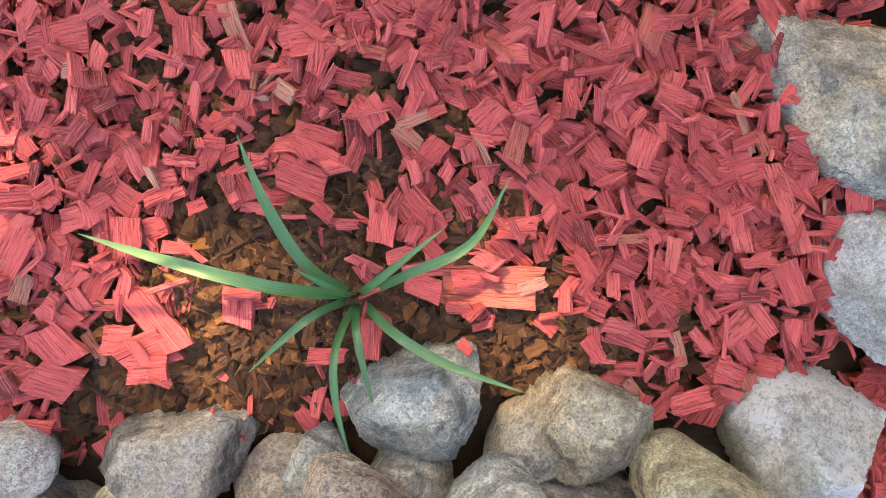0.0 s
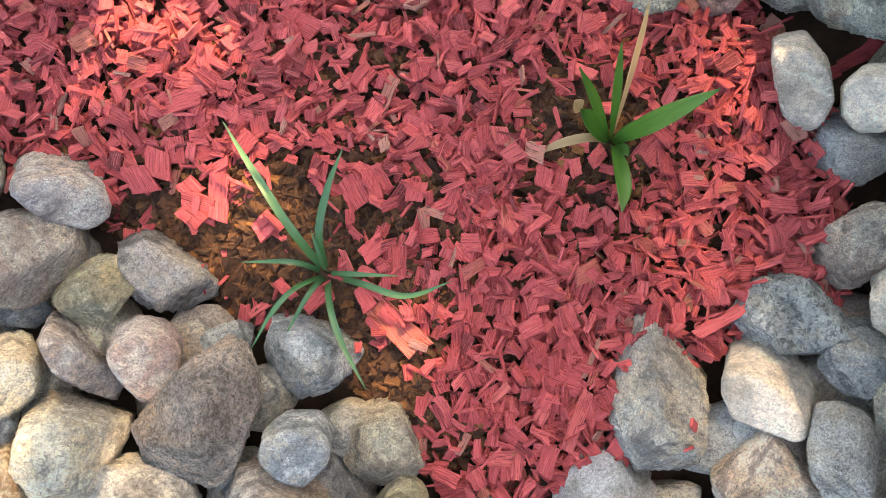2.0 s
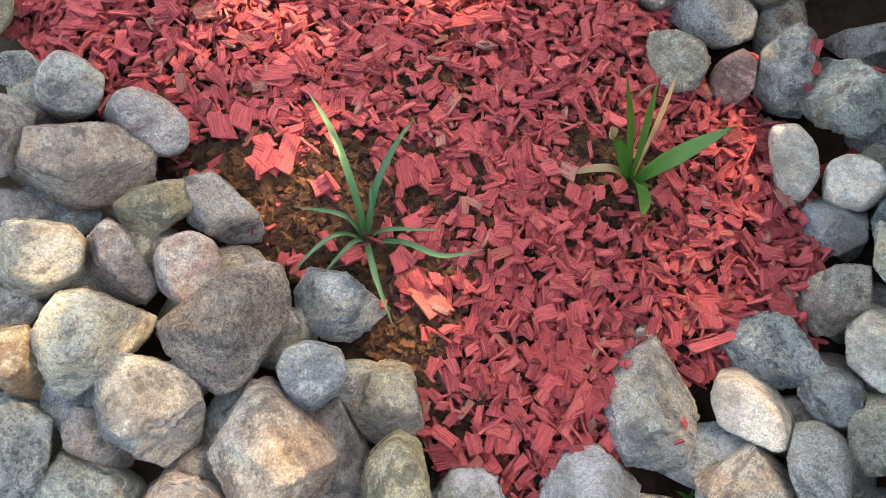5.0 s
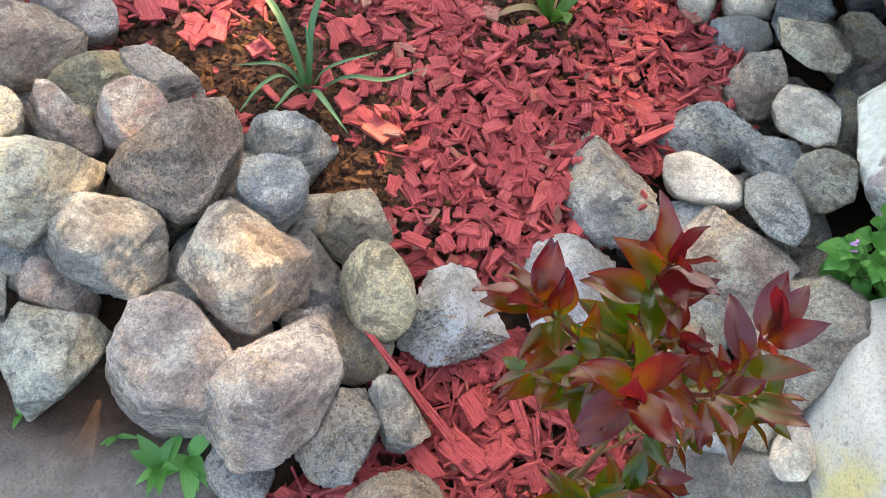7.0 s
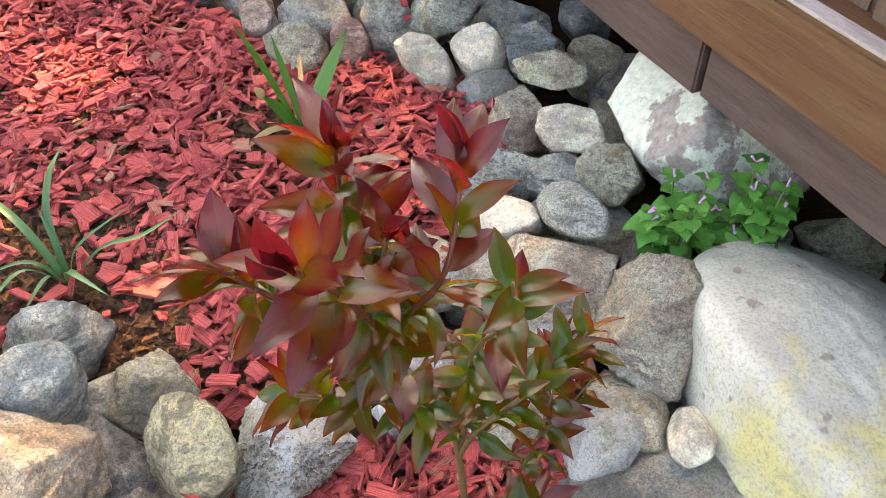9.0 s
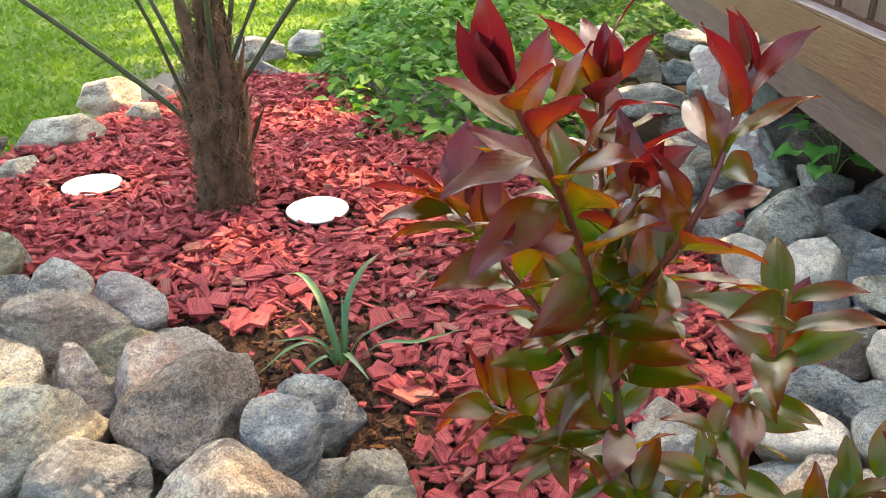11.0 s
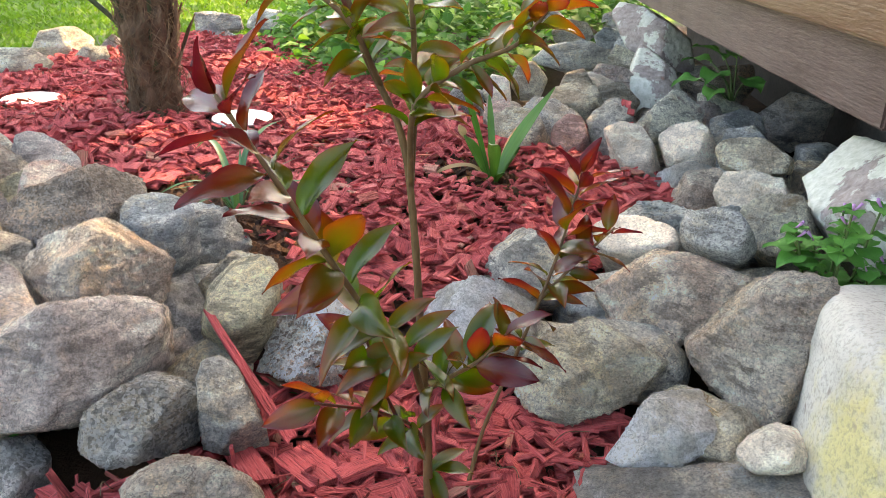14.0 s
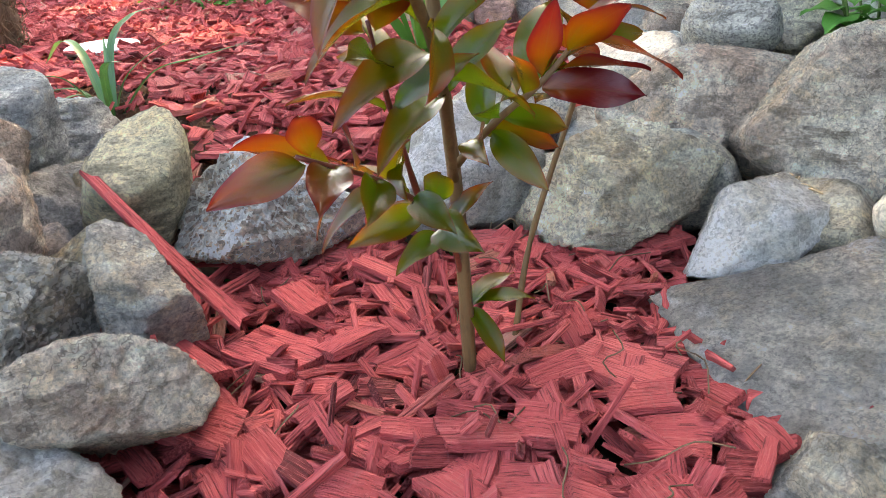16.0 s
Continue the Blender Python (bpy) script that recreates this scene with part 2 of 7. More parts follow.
def chip_mat(name, dyed=True):
    """Wood chip: grain along each chip, tone per chip, pale torn spots."""
    n = Net(name)
    g = n.attr("grain")
    tone = n.attr("tone", "Fac")
    stretch = n.mapping(g, (30, 760, 760))
    lines = n.noise(n.add(stretch, n.noise(n.mapping(g, (60, 60, 60)), 1.0, 2, 0.5, 1)), 1.0, 4, 0.65)
    broad = n.noise(n.mapping(g, (35, 110, 110)), 1.0, 4, 0.65)
    if dyed:
        col = n.ramp(tone, (0.0, (0.1, 0.019, 0.022)), (0.25, (0.42, 0.062, 0.064)), (0.6, (0.59, 0.096, 0.098)), (0.84, (0.66, 0.13, 0.125)), (0.93, (0.46, 0.14, 0.085)), (1.0, (0.45, 0.25, 0.19)))
        col = n.mix(n.ramp(lines, (0.36, 0.75), (0.46, 0.0)), col, (0.09, 0.015, 0.017))
        col = n.mix(n.ramp(lines, (0.53, 0.0), (0.62, 0.6)), col, (0.7, 0.165, 0.16))
        saw = n.noise(n.mapping(g, (420, 60, 60)), 1.0, 3, 0.6)
        col = n.mix(n.ramp(saw, (0.58, 0.0), (0.72, 0.3)), col, (0.44, 0.148, 0.142))
        col = n.mix(n.ramp(broad, (0.6, 0.0), (0.74, 0.45)), col, (0.62, 0.18, 0.17))
        col = n.mix(n.ramp(broad, (0.3, 0.5), (0.42, 0.0)), col, (0.17, 0.028, 0.03))
    else:
        col = n.ramp(tone, (0.0, (0.035, 0.015, 0.009)), (0.35, (0.1, 0.045, 0.022)), (0.7, (0.18, 0.08, 0.034)), (0.9, (0.34, 0.14, 0.04)), (1.0, (0.42, 0.22, 0.09)))
        col = n.mix(n.ramp(lines, (0.3, 0.5), (0.5, 0.0)), col, (0.04, 0.018, 0.01))
        col = n.mix(n.ramp(broad, (0.6, 0.0), (0.76, 0.45)), col, (0.32, 0.18, 0.09))
    return n.done(col, 0.78, n.bump(n.math("ADD", lines, n.math("MULTIPLY", broad, 0.8)), 1.0, 0.006), spec=0.3)


M_CHIP = chip_mat("dyed_wood")
M_BARK = chip_mat("bark", False)


def ground_mat():
    n = Net("soil_gap_shade_and_turf")
    p = n.coord("Object")
    zone = n.attr("zone", "Color")
    sep = n.node("ShaderNodeSeparateColor")
    n.put(sep.inputs[0], zone)
    a, b, c = n.noise(p, 1.3, 4, 0.6), n.noise(p, 26, 6, 0.7), n.noise(p, 210, 4, 0.7)
    # bark soil, kept extra dark since it also paints the shade between border stones
    soil = n.mix(n.ramp(b, (0.3, 0.0), (0.7, 1.0)), (0.03, 0.018, 0.012), (0.085, 0.05, 0.03))
    dirt = n.mix(n.ramp(b, (0.3, 0.0), (0.7, 1.0)), (0.11, 0.1, 0.088), (0.2, 0.18, 0.16))
    dirt = n.mix(n.ramp(c, (0.35, 0.6), (0.5, 0.0)), dirt, (0.08, 0.07, 0.06))
    turf = n.mix(n.ramp(b, (0.3, 0.0), (0.7, 1.0)), (0.07, 0.15, 0.015), (0.11, 0.2, 0.02))
    turf = n.mix(n.ramp(a, (0.35, 0.0), (0.65, 0.6)), turf, (0.09, 0.135, 0.02))
    turf = n.mix(n.ramp(c, (0.35, 0.4), (0.5, 0.0)), turf, (0.035, 0.075, 0.01))
    col = n.mix(sep.outputs[0], dirt, soil)
    col = n.mix(sep.outputs[1], col, turf)
    return n.done(col, 0.95, n.bump(n.math("ADD", b, n.math("MULTIPLY", c, 0.6)), 0.8, 0.008), spec=0.2)


def leaf_mat(name, stops, back, gloss=0.3, vein=(0.2, 0.25, 0.06), through=0.35, veins=8.0, sheen=0.5):
    """Leaf: stops is a ramp over each leaf's own tone; grain holds place along and across the blade."""
    n = Net(name)
    g = n.attr("grain")
    tone = n.attr("tone", "Fac")
    sep = n.node("ShaderNodeSeparateXYZ")
    n.put(sep.inputs[0], g)
    var = n.noise(g, 5.0, 3, 0.6)
    col = n.ramp(n.math("ADD", tone, n.math("MULTIPLY", n.math("SUBTRACT", var, 0.5), 0.55)), *stops)
    across = n.math("ABSOLUTE", sep.outputs[1])
    mid = n.ramp(across, (0.0, 1.0), (0.07, 0.0))
    ribs = n.math("SINE", n.math("MULTIPLY", n.math("SUBTRACT", sep.outputs[0], n.math("MULTIPLY", across, 0.4)), veins * 6.28))
    ribline = n.ramp(ribs, (0.85, 0.0), (1.0, 0.4))
    col = n.mix(n.math("MAXIMUM", n.math("MULTIPLY", mid, 0.8), n.math("MULTIPLY", ribline, 0.12)), col, vein)
    fine = n.noise(g, 30, 3, 0.6)
    nrm = n.bump(n.math("ADD", n.math("MULTIPLY", ribs, -0.12), fine), 0.16, 0.001)
    n.done(col, gloss, nrm, spec=sheen)
    trans = n.node("ShaderNodeBsdfTranslucent")
    n.put(trans.inputs[0], n.ramp(tone, *back) if isinstance(back, list) else n.mix(0.5, col, back))
    n.put(trans.inputs["Normal"], nrm)
    m = n.node("ShaderNodeMixShader")
    n.put(m.inputs[0], through)
    n.put(m.inputs[1], n.bsdf.outputs[0])
    n.put(m.inputs[2], trans.outputs[0])
    n.t.links.new(m.outputs[0], n.t.nodes["Material Output"].inputs[0])
    return n.mat


M_SHRUB = leaf_mat("shrub_leaf", [(0.0, (0.014, 0.048, 0.002)), (0.3, (0.03, 0.044, 0.002)), (0.55, (0.06, 0.02, 0.002)), (0.75, (0.065, 0.007, 0.006)), (1.0, (0.055, 0.004, 0.008))], [(0.0, (0.14, 0.26, 0.006)), (0.3, (0.3, 0.21, 0.006)), (0.55, (0.5, 0.12, 0.006)), (0.78, (0.38, 0.03, 0.012)), (1.0, (0.22, 0.01, 0.016))], 0.12, (0.05, 0.03, 0.007), 0.36, 8.0, 0.5)
M_BLADE = leaf_mat("strap_leaf", [(0.0, (0.025, 0.085, 0.035)), (0.6, (0.05, 0.14, 0.05)), (1.0, (0.16, 0.26, 0.1))], (0.1, 0.3, 0.05), 0.4, (0.09, 0.19, 0.07), 0.25, 0.0)
M_PALMLEAF = leaf_mat("palm_leaf", [(0.0, (0.03, 0.1, 0.015)), (0.6, (0.05, 0.15, 0.02)), (1.0, (0.1, 0.22, 0.035))], (0.12, 0.34, 0.04), 0.35, (0.06, 0.17, 0.03), 0.3, 0.0)
M_DRYLEAF = leaf_mat("dry_leaf", [(0.0, (0.3, 0.18, 0.07)), (0.6, (0.42, 0.28, 0.13)), (1.0, (0.52, 0.4, 0.22))], (0.4, 0.3, 0.1), 0.6, (0.3, 0.2, 0.1), 0.2, 0.0)
M_WEED = leaf_mat("weed_leaf", [(0.0, (0.045, 0.17, 0.03)), (0.5, (0.085, 0.28, 0.05)), (1.0, (0.15, 0.38, 0.08))], (0.16, 0.42, 0.06), 0.45, (0.07, 0.2, 0.05), 0.3)
M_COVER = leaf_mat("ground_cover_leaf", [(0.0, (0.018, 0.075, 0.012)), (0.5, (0.06, 0.19, 0.028)), (1.0, (0.22, 0.4, 0.05))], (0.22, 0.5, 0.04), 0.62, (0.08, 0.18, 0.05), 0.3, 8.0, 0.2)
M_GRASS = leaf_mat("turf_blade", [(0.0, (0.07, 0.15, 0.016)), (0.5, (0.1, 0.2, 0.02)), (1.0, (0.15, 0.25, 0.028))], (0.22, 0.4, 0.03), 0.65, (0.06, 0.13, 0.015), 0.35, 0.0, 0.15)
M_TREELEAF = leaf_mat("tree_leaf", [(0.0, (0.03, 0.07, 0.012)), (1.0, (0.07, 0.13, 0.02))], (0.1, 0.2, 0.02), 0.5, (0.05, 0.1, 0.02), 0.12)
M_PETAL = Net("petal").done((0.5, 0.25, 0.5), 0.6)


def plain_mat(name, a, b, scale=30.0, rough=0.7, metal=0.0, stretch=(1, 1, 1), bump=0.4, spec=0.4):
    n = Net(name)
    p = n.mapping(n.coord("Object"), stretch)
    f = n.noise(p, scale, 6, 0.65)
    g = n.noise(p, scale * 7, 3, 0.6)
    col = n.mix(n.ramp(f, (0.32, 0.0), (0.68, 1.0)), a, b)
    col = n.mix(n.ramp(g, (0.34, 0.4), (0.5, 0.0)), col, shade(a, 0.55))
    return n.done(col, rough, n.bump(n.math("ADD", f, n.math("MULTIPLY", g, 0.5)), bump, 0.002), metal, spec)


M_GROUND = ground_mat()
M_STEM = plain_mat("shrub_bark", (0.1, 0.052, 0.022), (0.19, 0.115, 0.045), 60, 0.6, 0, (1, 1, 0.2))
M_REDSTEM = plain_mat("young_red_stem", (0.1, 0.02, 0.014), (0.16, 0.04, 0.022), 60, 0.4)
M_GREENSTEM = plain_mat("green_stem", (0.06, 0.11, 0.03), (0.12, 0.19, 0.05), 60, 0.5)
M_FIBRE = plain_mat("palm_fibre", (0.045, 0.024, 0.013), (0.15, 0.088, 0.05), 40, 0.9, 0, (1, 1, 0.15), 0.9)
M_HAIR = plain_mat("dry_fibre", (0.08, 0.046, 0.024), (0.2, 0.125, 0.068), 14, 0.85)
M_PETIOLE = plain_mat("palm_stalk", (0.022, 0.03, 0.01), (0.06, 0.07, 0.02), 30, 0.65, 0, (1, 1, 0.2), 0.2)
M_SIDING = plain_mat("stained_siding", (0.105, 0.06, 0.042), (0.165, 0.1, 0.072), 9, 0.65, 0, (6, 6, 0.5))
M_SKIRT = plain_mat("skirt_board_wood", (0.075, 0.044, 0.037), (0.13, 0.083, 0.072), 22, 0.6, 0, (3, 0.3, 3), 0.8)
M_RAIL = plain_mat("rail_board_wood", (0.125, 0.05, 0.025), (0.16, 0.085, 0.042), 16, 0.5, 0, (3, 0.25, 3), 0.8)
M_RAILTOP = plain_mat("weathered_edge", (0.36, 0.28, 0.26), (0.52, 0.44, 0.42), 30, 0.8, 0, (2, 0.4, 2))
# near-black tone painted for the shade under the shed, also used on its top slab
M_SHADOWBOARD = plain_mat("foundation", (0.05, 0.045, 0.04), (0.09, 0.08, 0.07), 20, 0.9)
M_ROOT = plain_mat("dry_root", (0.34, 0.25, 0.14), (0.46, 0.36, 0.22), 40, 0.85)
M_LENS = plain_mat("frosted_lens", (0.5, 0.56, 0.5), (0.66, 0.7, 0.64), 34, 0.35, 0, (1, 1, 1), 0.2, 0.5)
M_RIM = plain_mat("steel_rim", (0.6, 0.6, 0.58), (0.7, 0.7, 0.68), 60, 0.3, 1.0, (1, 1, 1), 0.1)
M_BLACK = plain_mat("black_paint", (0.02, 0.02, 0.02), (0.04, 0.04, 0.04), 30, 0.35)
M_TRAY = plain_mat("dark_tray", (0.045, 0.035, 0.025), (0.075, 0.06, 0.045), 20, 0.5)
M_BLUE = plain_mat("blue_plastic", (0.012, 0.05, 0.16), (0.02, 0.075, 0.22), 20, 0.4)
M_TRUNK = plain_mat("tree_bark", (0.1, 0.075, 0.055), (0.19, 0.15, 0.11), 14, 0.9, 0, (1, 1, 0.25), 1.0)


# ---- mesh helpers ----
RNG = np.random.default_rng(7)


def mesh_from(name, verts, faces, mat, smooth=True, grain=None, tone=None):
    me = bpy.data.meshes.new(name)
    me.from_pydata([tuple(v) for v in verts], [], [tuple(f) for f in faces])
    me.materials.append(mat)
    if smooth:
        me.polygons.foreach_set("use_smooth", np.ones(len(me.polygons), bool))
    if grain is not None:
        me.attributes.new("grain", "FLOAT_VECTOR", "POINT").data.foreach_set("vector", np.asarray(grain, np.float32).ravel())
    if tone is not None:
        me.attributes.new("tone", "FLOAT", "POINT").data.foreach_set("value", np.asarray(tone, np.float32).ravel())
    me.update()
    return me


def joined(name, pieces, mat, smooth=True):
    """One mesh out of many (verts, faces, grain, tone) pieces."""
    vs, fs, gs, ts, at = [], [], [], [], 0
    for v, f, g, t in pieces:
        vs.append(v)
        gs.append(g)
        ts.append(np.full(len(v), t) if np.isscalar(t) else t)
        fs.extend([[i + at for i in q] for q in f])
        at += len(v)
    return mesh_from(name, np.concatenate(vs), fs, mat, smooth, np.concatenate(gs), np.concatenate(ts))


def child(name, me, parent, m=None, label=""):
    ob = new(name, me)
    ob.parent = parent
    if m is not None:
        ob.matrix_basis = m
    return tagged(ob, label)


def thing(name, place=(0, 0, 0), label="", category="", group="", kind="", turn=0.0):
    ob = new(name)
    ob.empty_display_size = 0.05
    ob.matrix_basis = pose(*place, 0, 0, turn)
    return tagged(ob, label, category, group, kind)


def tube(points, radii, sides=8, cap=True):
    """Verts, faces, grain of a tube along a smooth line."""
    pts = [Vector(p) for p in points]
    verts, faces, grain = [], [], []
    ref = Vector((0.31, 0.17, 0.93)).normalized()
    for k, p in enumerate(pts):
        d = (pts[min(k + 1, len(pts) - 1)] - pts[max(k - 1, 0)]).normalized()
        u = d.cross(ref if abs(d.dot(ref)) < 0.95 else Vector((1, 0, 0))).normalized()
        w = d.cross(u)
        for s in range(sides):
            a = 2 * math.pi * s / sides
            verts.append(p + (u * math.cos(a) + w * math.sin(a)) * radii[k])
            grain.append((k / len(pts), s / sides, 0))
    for k in range(len(pts) - 1):
        for s in range(sides):
            t = (s + 1) % sides
            faces.append((k * sides + s, k * sides + t, (k + 1) * sides + t, (k + 1) * sides + s))
    if cap:
        faces.append(tuple(range(sides))[::-1])
        faces.append(tuple((len(pts) - 1) * sides + s for s in range(sides)))
    return np.array([tuple(v) for v in verts]), faces, np.array(grain, float)


def curve_points(ctrl, n=12):
    """Catmull-Rom through control points."""
    c = [Vector(p) for p in ctrl]
    c = [c[0] * 2 - c[1]] + c + [c[-1] * 2 - c[-2]]
    out = []
    for i in range(1, len(c) - 2):
        for k in range(n):
            t = k / n
            a, b, d, e = c[i - 1], c[i], c[i + 1], c[i + 2]
            out.append(0.5 * (2 * b + (d - a) * t + (2 * a - 5 * b + 4 * d - e) * t * t + (3 * b - a - 3 * d + e) * t ** 3))
    out.append(c[-2])
    return out


def waves(p, freq, count, rng):
    """Soft vector-free noise: a sum of random waves over places p (N x 3)."""
    k = rng.normal(size=(count, 3))
    k *= (freq * rng.uniform(0.6, 1.6, count) / np.linalg.norm(k, axis=1))[:, None]
    return np.sin(p @ k.T + rng.uniform(0, 6.28, count)).sum(1) / math.sqrt(count)


def smoothstep(a, b, x):
    t = np.clip((x - a) / (b - a), 0, 1)
    return t * t * (3 - 2 * t)


def in_poly(x, y, poly):
    """Signed-free inside test for arrays."""
    inside = np.zeros(np.shape(x), bool)
    for (x0, y0), (x1, y1) in zip(poly, poly[1:] + poly[:1]):
        hit = ((y0 > y) != (y1 > y)) & (x < (x1 - x0) * (y - y0) / ((y1 - y0) or 1e-9) + x0)
        inside ^= hit
    return inside


def edge_distance(x, y, poly):
    best = np.full(np.shape(x), 9.0)
    for (x0, y0), (x1, y1) in zip(poly, poly[1:] + poly[:1]):
        t = np.clip(((x - x0) * (x1 - x0) + (y - y0) * (y1 - y0)) / ((x1 - x0) ** 2 + (y1 - y0) ** 2), 0, 1)
        best = np.minimum(best, np.hypot(x - x0 - t * (x1 - x0), y - y0 - t * (y1 - y0)))
    return np.where(in_poly(x, y, poly), best, -best)


# ---- ground ----
BED = [(0.17, -0.29), (0.27, -0.24), (0.34, -0.13), (0.42, -0.1), (0.55, -0.08), (0.58, 0.06), (0.57, 0.2), (0.52, 0.32), (0.42, 0.4), (0.36, 0.52), (0.3, 0.68),
       (0.3, 0.9), (0.05, 1.12), (-0.1, 1.6), (-0.5, 1.75), (-0.72, 1.4), (-0.86, 1.15), (-0.98, 0.85), (-0.9, 0.6), (-0.7, 0.42), (-0.58, 0.28), (-0.42, 0.2),
       (-0.3, 0.1), (-0.22, 0.02), (-0.12, -0.03), (-0.06, -0.12), (0.0, -0.22), (0.07, -0.29)]
FRONT = [(-0.03, -0.36), (0.06, -0.33), (0.2, -0.33), (0.27, -0.4), (0.36, -0.43), (0.34, -0.46), (0.3, -0.495), (0.29, -0.53), (0.285, -0.6), (0.29, -0.66), (0.28, -1.0), (-0.3, -1.0), (-0.32, -0.6), (-0.2, -0.5), (-0.1, -0.47), (-0.07, -0.42)]


def ground_height(x, y):
    up = smoothstep(-0.08, 0.1, edge_distance(x, y, BED))
    bump = 0.006 * np.sin(7 * x + 1.3) * np.cos(6 * y) + 0.004 * np.sin(17 * x - 9 * y)
    front = smoothstep(-0.05, 0.05, edge_distance(x, y, FRONT))
    side = smoothstep(0.35, 0.7, x) * smoothstep(-0.9, -0.2, y) * (1 - smoothstep(2.2, 3.2, y)) * 0.03
    return -0.065 + 0.055 * up + bump * np.maximum(up, 0.4) + 0.01 * front + side


def grow_axis(lo, hi, step, far, ratio=1.28):
    mid = list(np.arange(lo, hi + step / 2, step))
    s, x, out = step, hi, []
    while x < far:
        s *= ratio
        x += s
        out.append(x)
    s, x, pre = step, lo, []
    while x > -far:
        s *= ratio
        x -= s
        pre.append(x)
    return np.array(pre[::-1] + mid + out)


def build_ground():
    xs, ys = grow_axis(-1.6, 1.4, 0.025, 600), grow_axis(-1.2, 2.4, 0.025, 600)
    gx, gy = np.meshgrid(xs, ys)
    z = ground_height(gx, gy)
    v = np.stack([gx, gy, z], -1).reshape(-1, 3)
    w, h = len(xs), len(ys)
    i = np.arange(w * h).reshape(h, w)
    f = np.stack([i[:-1, :-1], i[:-1, 1:], i[1:, 1:], i[1:, :-1]], -1).reshape(-1, 4)
    me = mesh_from("ground", v, f.tolist(), M_GROUND)
    soil = np.maximum(smoothstep(-0.1, 0.0, edge_distance(gx, gy, BED)), smoothstep(-0.05, 0.0, edge_distance(gx, gy, FRONT)))
    # soil tone spread on under the border stones, painting dark gaps between them
    soil = np.maximum(soil, smoothstep(0.16, 0.1, np.hypot((gx + 0.33) / 2.2, (gy + 0.1) / 1.9)) + smoothstep(0.3, 0.42, gx) * (1 - smoothstep(2.2, 2.6, gx)) * smoothstep(-1.0, -0.8, gy) * (1 - smoothstep(2.3, 2.6, gy)))
    for x0, y0, rx, ry in ((-0.3, -0.12, 0.4, 0.34), (-0.55, 0.15, 0.25, 0.25), (0.42, -0.3, 0.3, 0.3), (0.6, 0.1, 0.2, 0.5), (0.3, -0.55, 0.25, 0.2), (-0.12, -0.42, 0.14, 0.16)):
        soil = np.maximum(soil, smoothstep(1.0, 0.75, np.hypot((gx - x0) / rx, (gy - y0) / ry)))
    soil = np.clip(soil, 0, 1)
    wob = 0.12 * np.sin(3.1 * gx + 1) * np.cos(2.7 * gy)
    away = np.maximum(smoothstep(0.95, 1.25, -gx + wob + 0.25 * (gy - 1)), smoothstep(1.75, 2.1, gy + wob + 0.2 * gx))
    turf = away * (1 - soil)
    col = np.stack([soil, turf, 0 * soil, 0 * soil + 1], -1).reshape(-1, 4)
    me.attributes.new("zone", "FLOAT_COLOR", "POINT").data.foreach_set("color", col.astype(np.float32).ravel())
    return tagged(new("ground", me), "garden ground of bare dirt, bark soil, painted gap shade and mown lawn", "ground", kind="structure")


build_ground()


# ---- stones ----
ICO = {}


def ico(sub):
    if sub not in ICO:
        bm = bmesh.new()
        bmesh.ops.create_icosphere(bm, subdivisions=sub, radius=1.0)
        bm.verts.ensure_lookup_table()
        ICO[sub] = (np.array([v.co[:] for v in bm.verts]), [[v.index for v in f.verts] for f in bm.faces])
        bm.free()
    return ICO[sub]


STYLE = {"angular": (11, 0.55, 0.9, 120.0, 0.024), "mid": (15, 0.68, 0.94, 48.0, 0.026), "round": (26, 0.84, 1.0, 16.0, 0.024), "slab": (4, 0.86, 1.0, 120.0, 0.03), "rough": (14, 0.72, 0.95, 40.0, 0.05)}
LOOK = {
    "grey": "grey", "dark": "dark grey", "mauve": "mauve-grey", "pink": "pinkish", "pinktan": "pinkish tan", "maroon": "dull maroon", "tan": "tan-grey", "brown": "brown rough",
    "olive": "olive-tan", "green": "greenish grey", "blue": "bluish grey", "cream": "cream-coloured", "orange": "orange-tan", "white": "pale whitish", "granite": "black and white granite",
    "granblue": "blue-grey granite", "slab": "even grey", "speck": "finely speckled grey", "boulder": "pale lichen-stained", "painted": "old paint-flaked"}
FORM = {"angular": "angular field stone", "slab": "angular slab of stone", "rough": "rough pitted field stone", "mid": "blunt field stone", "round": "rounded cobble"}
stone_seed = [100]


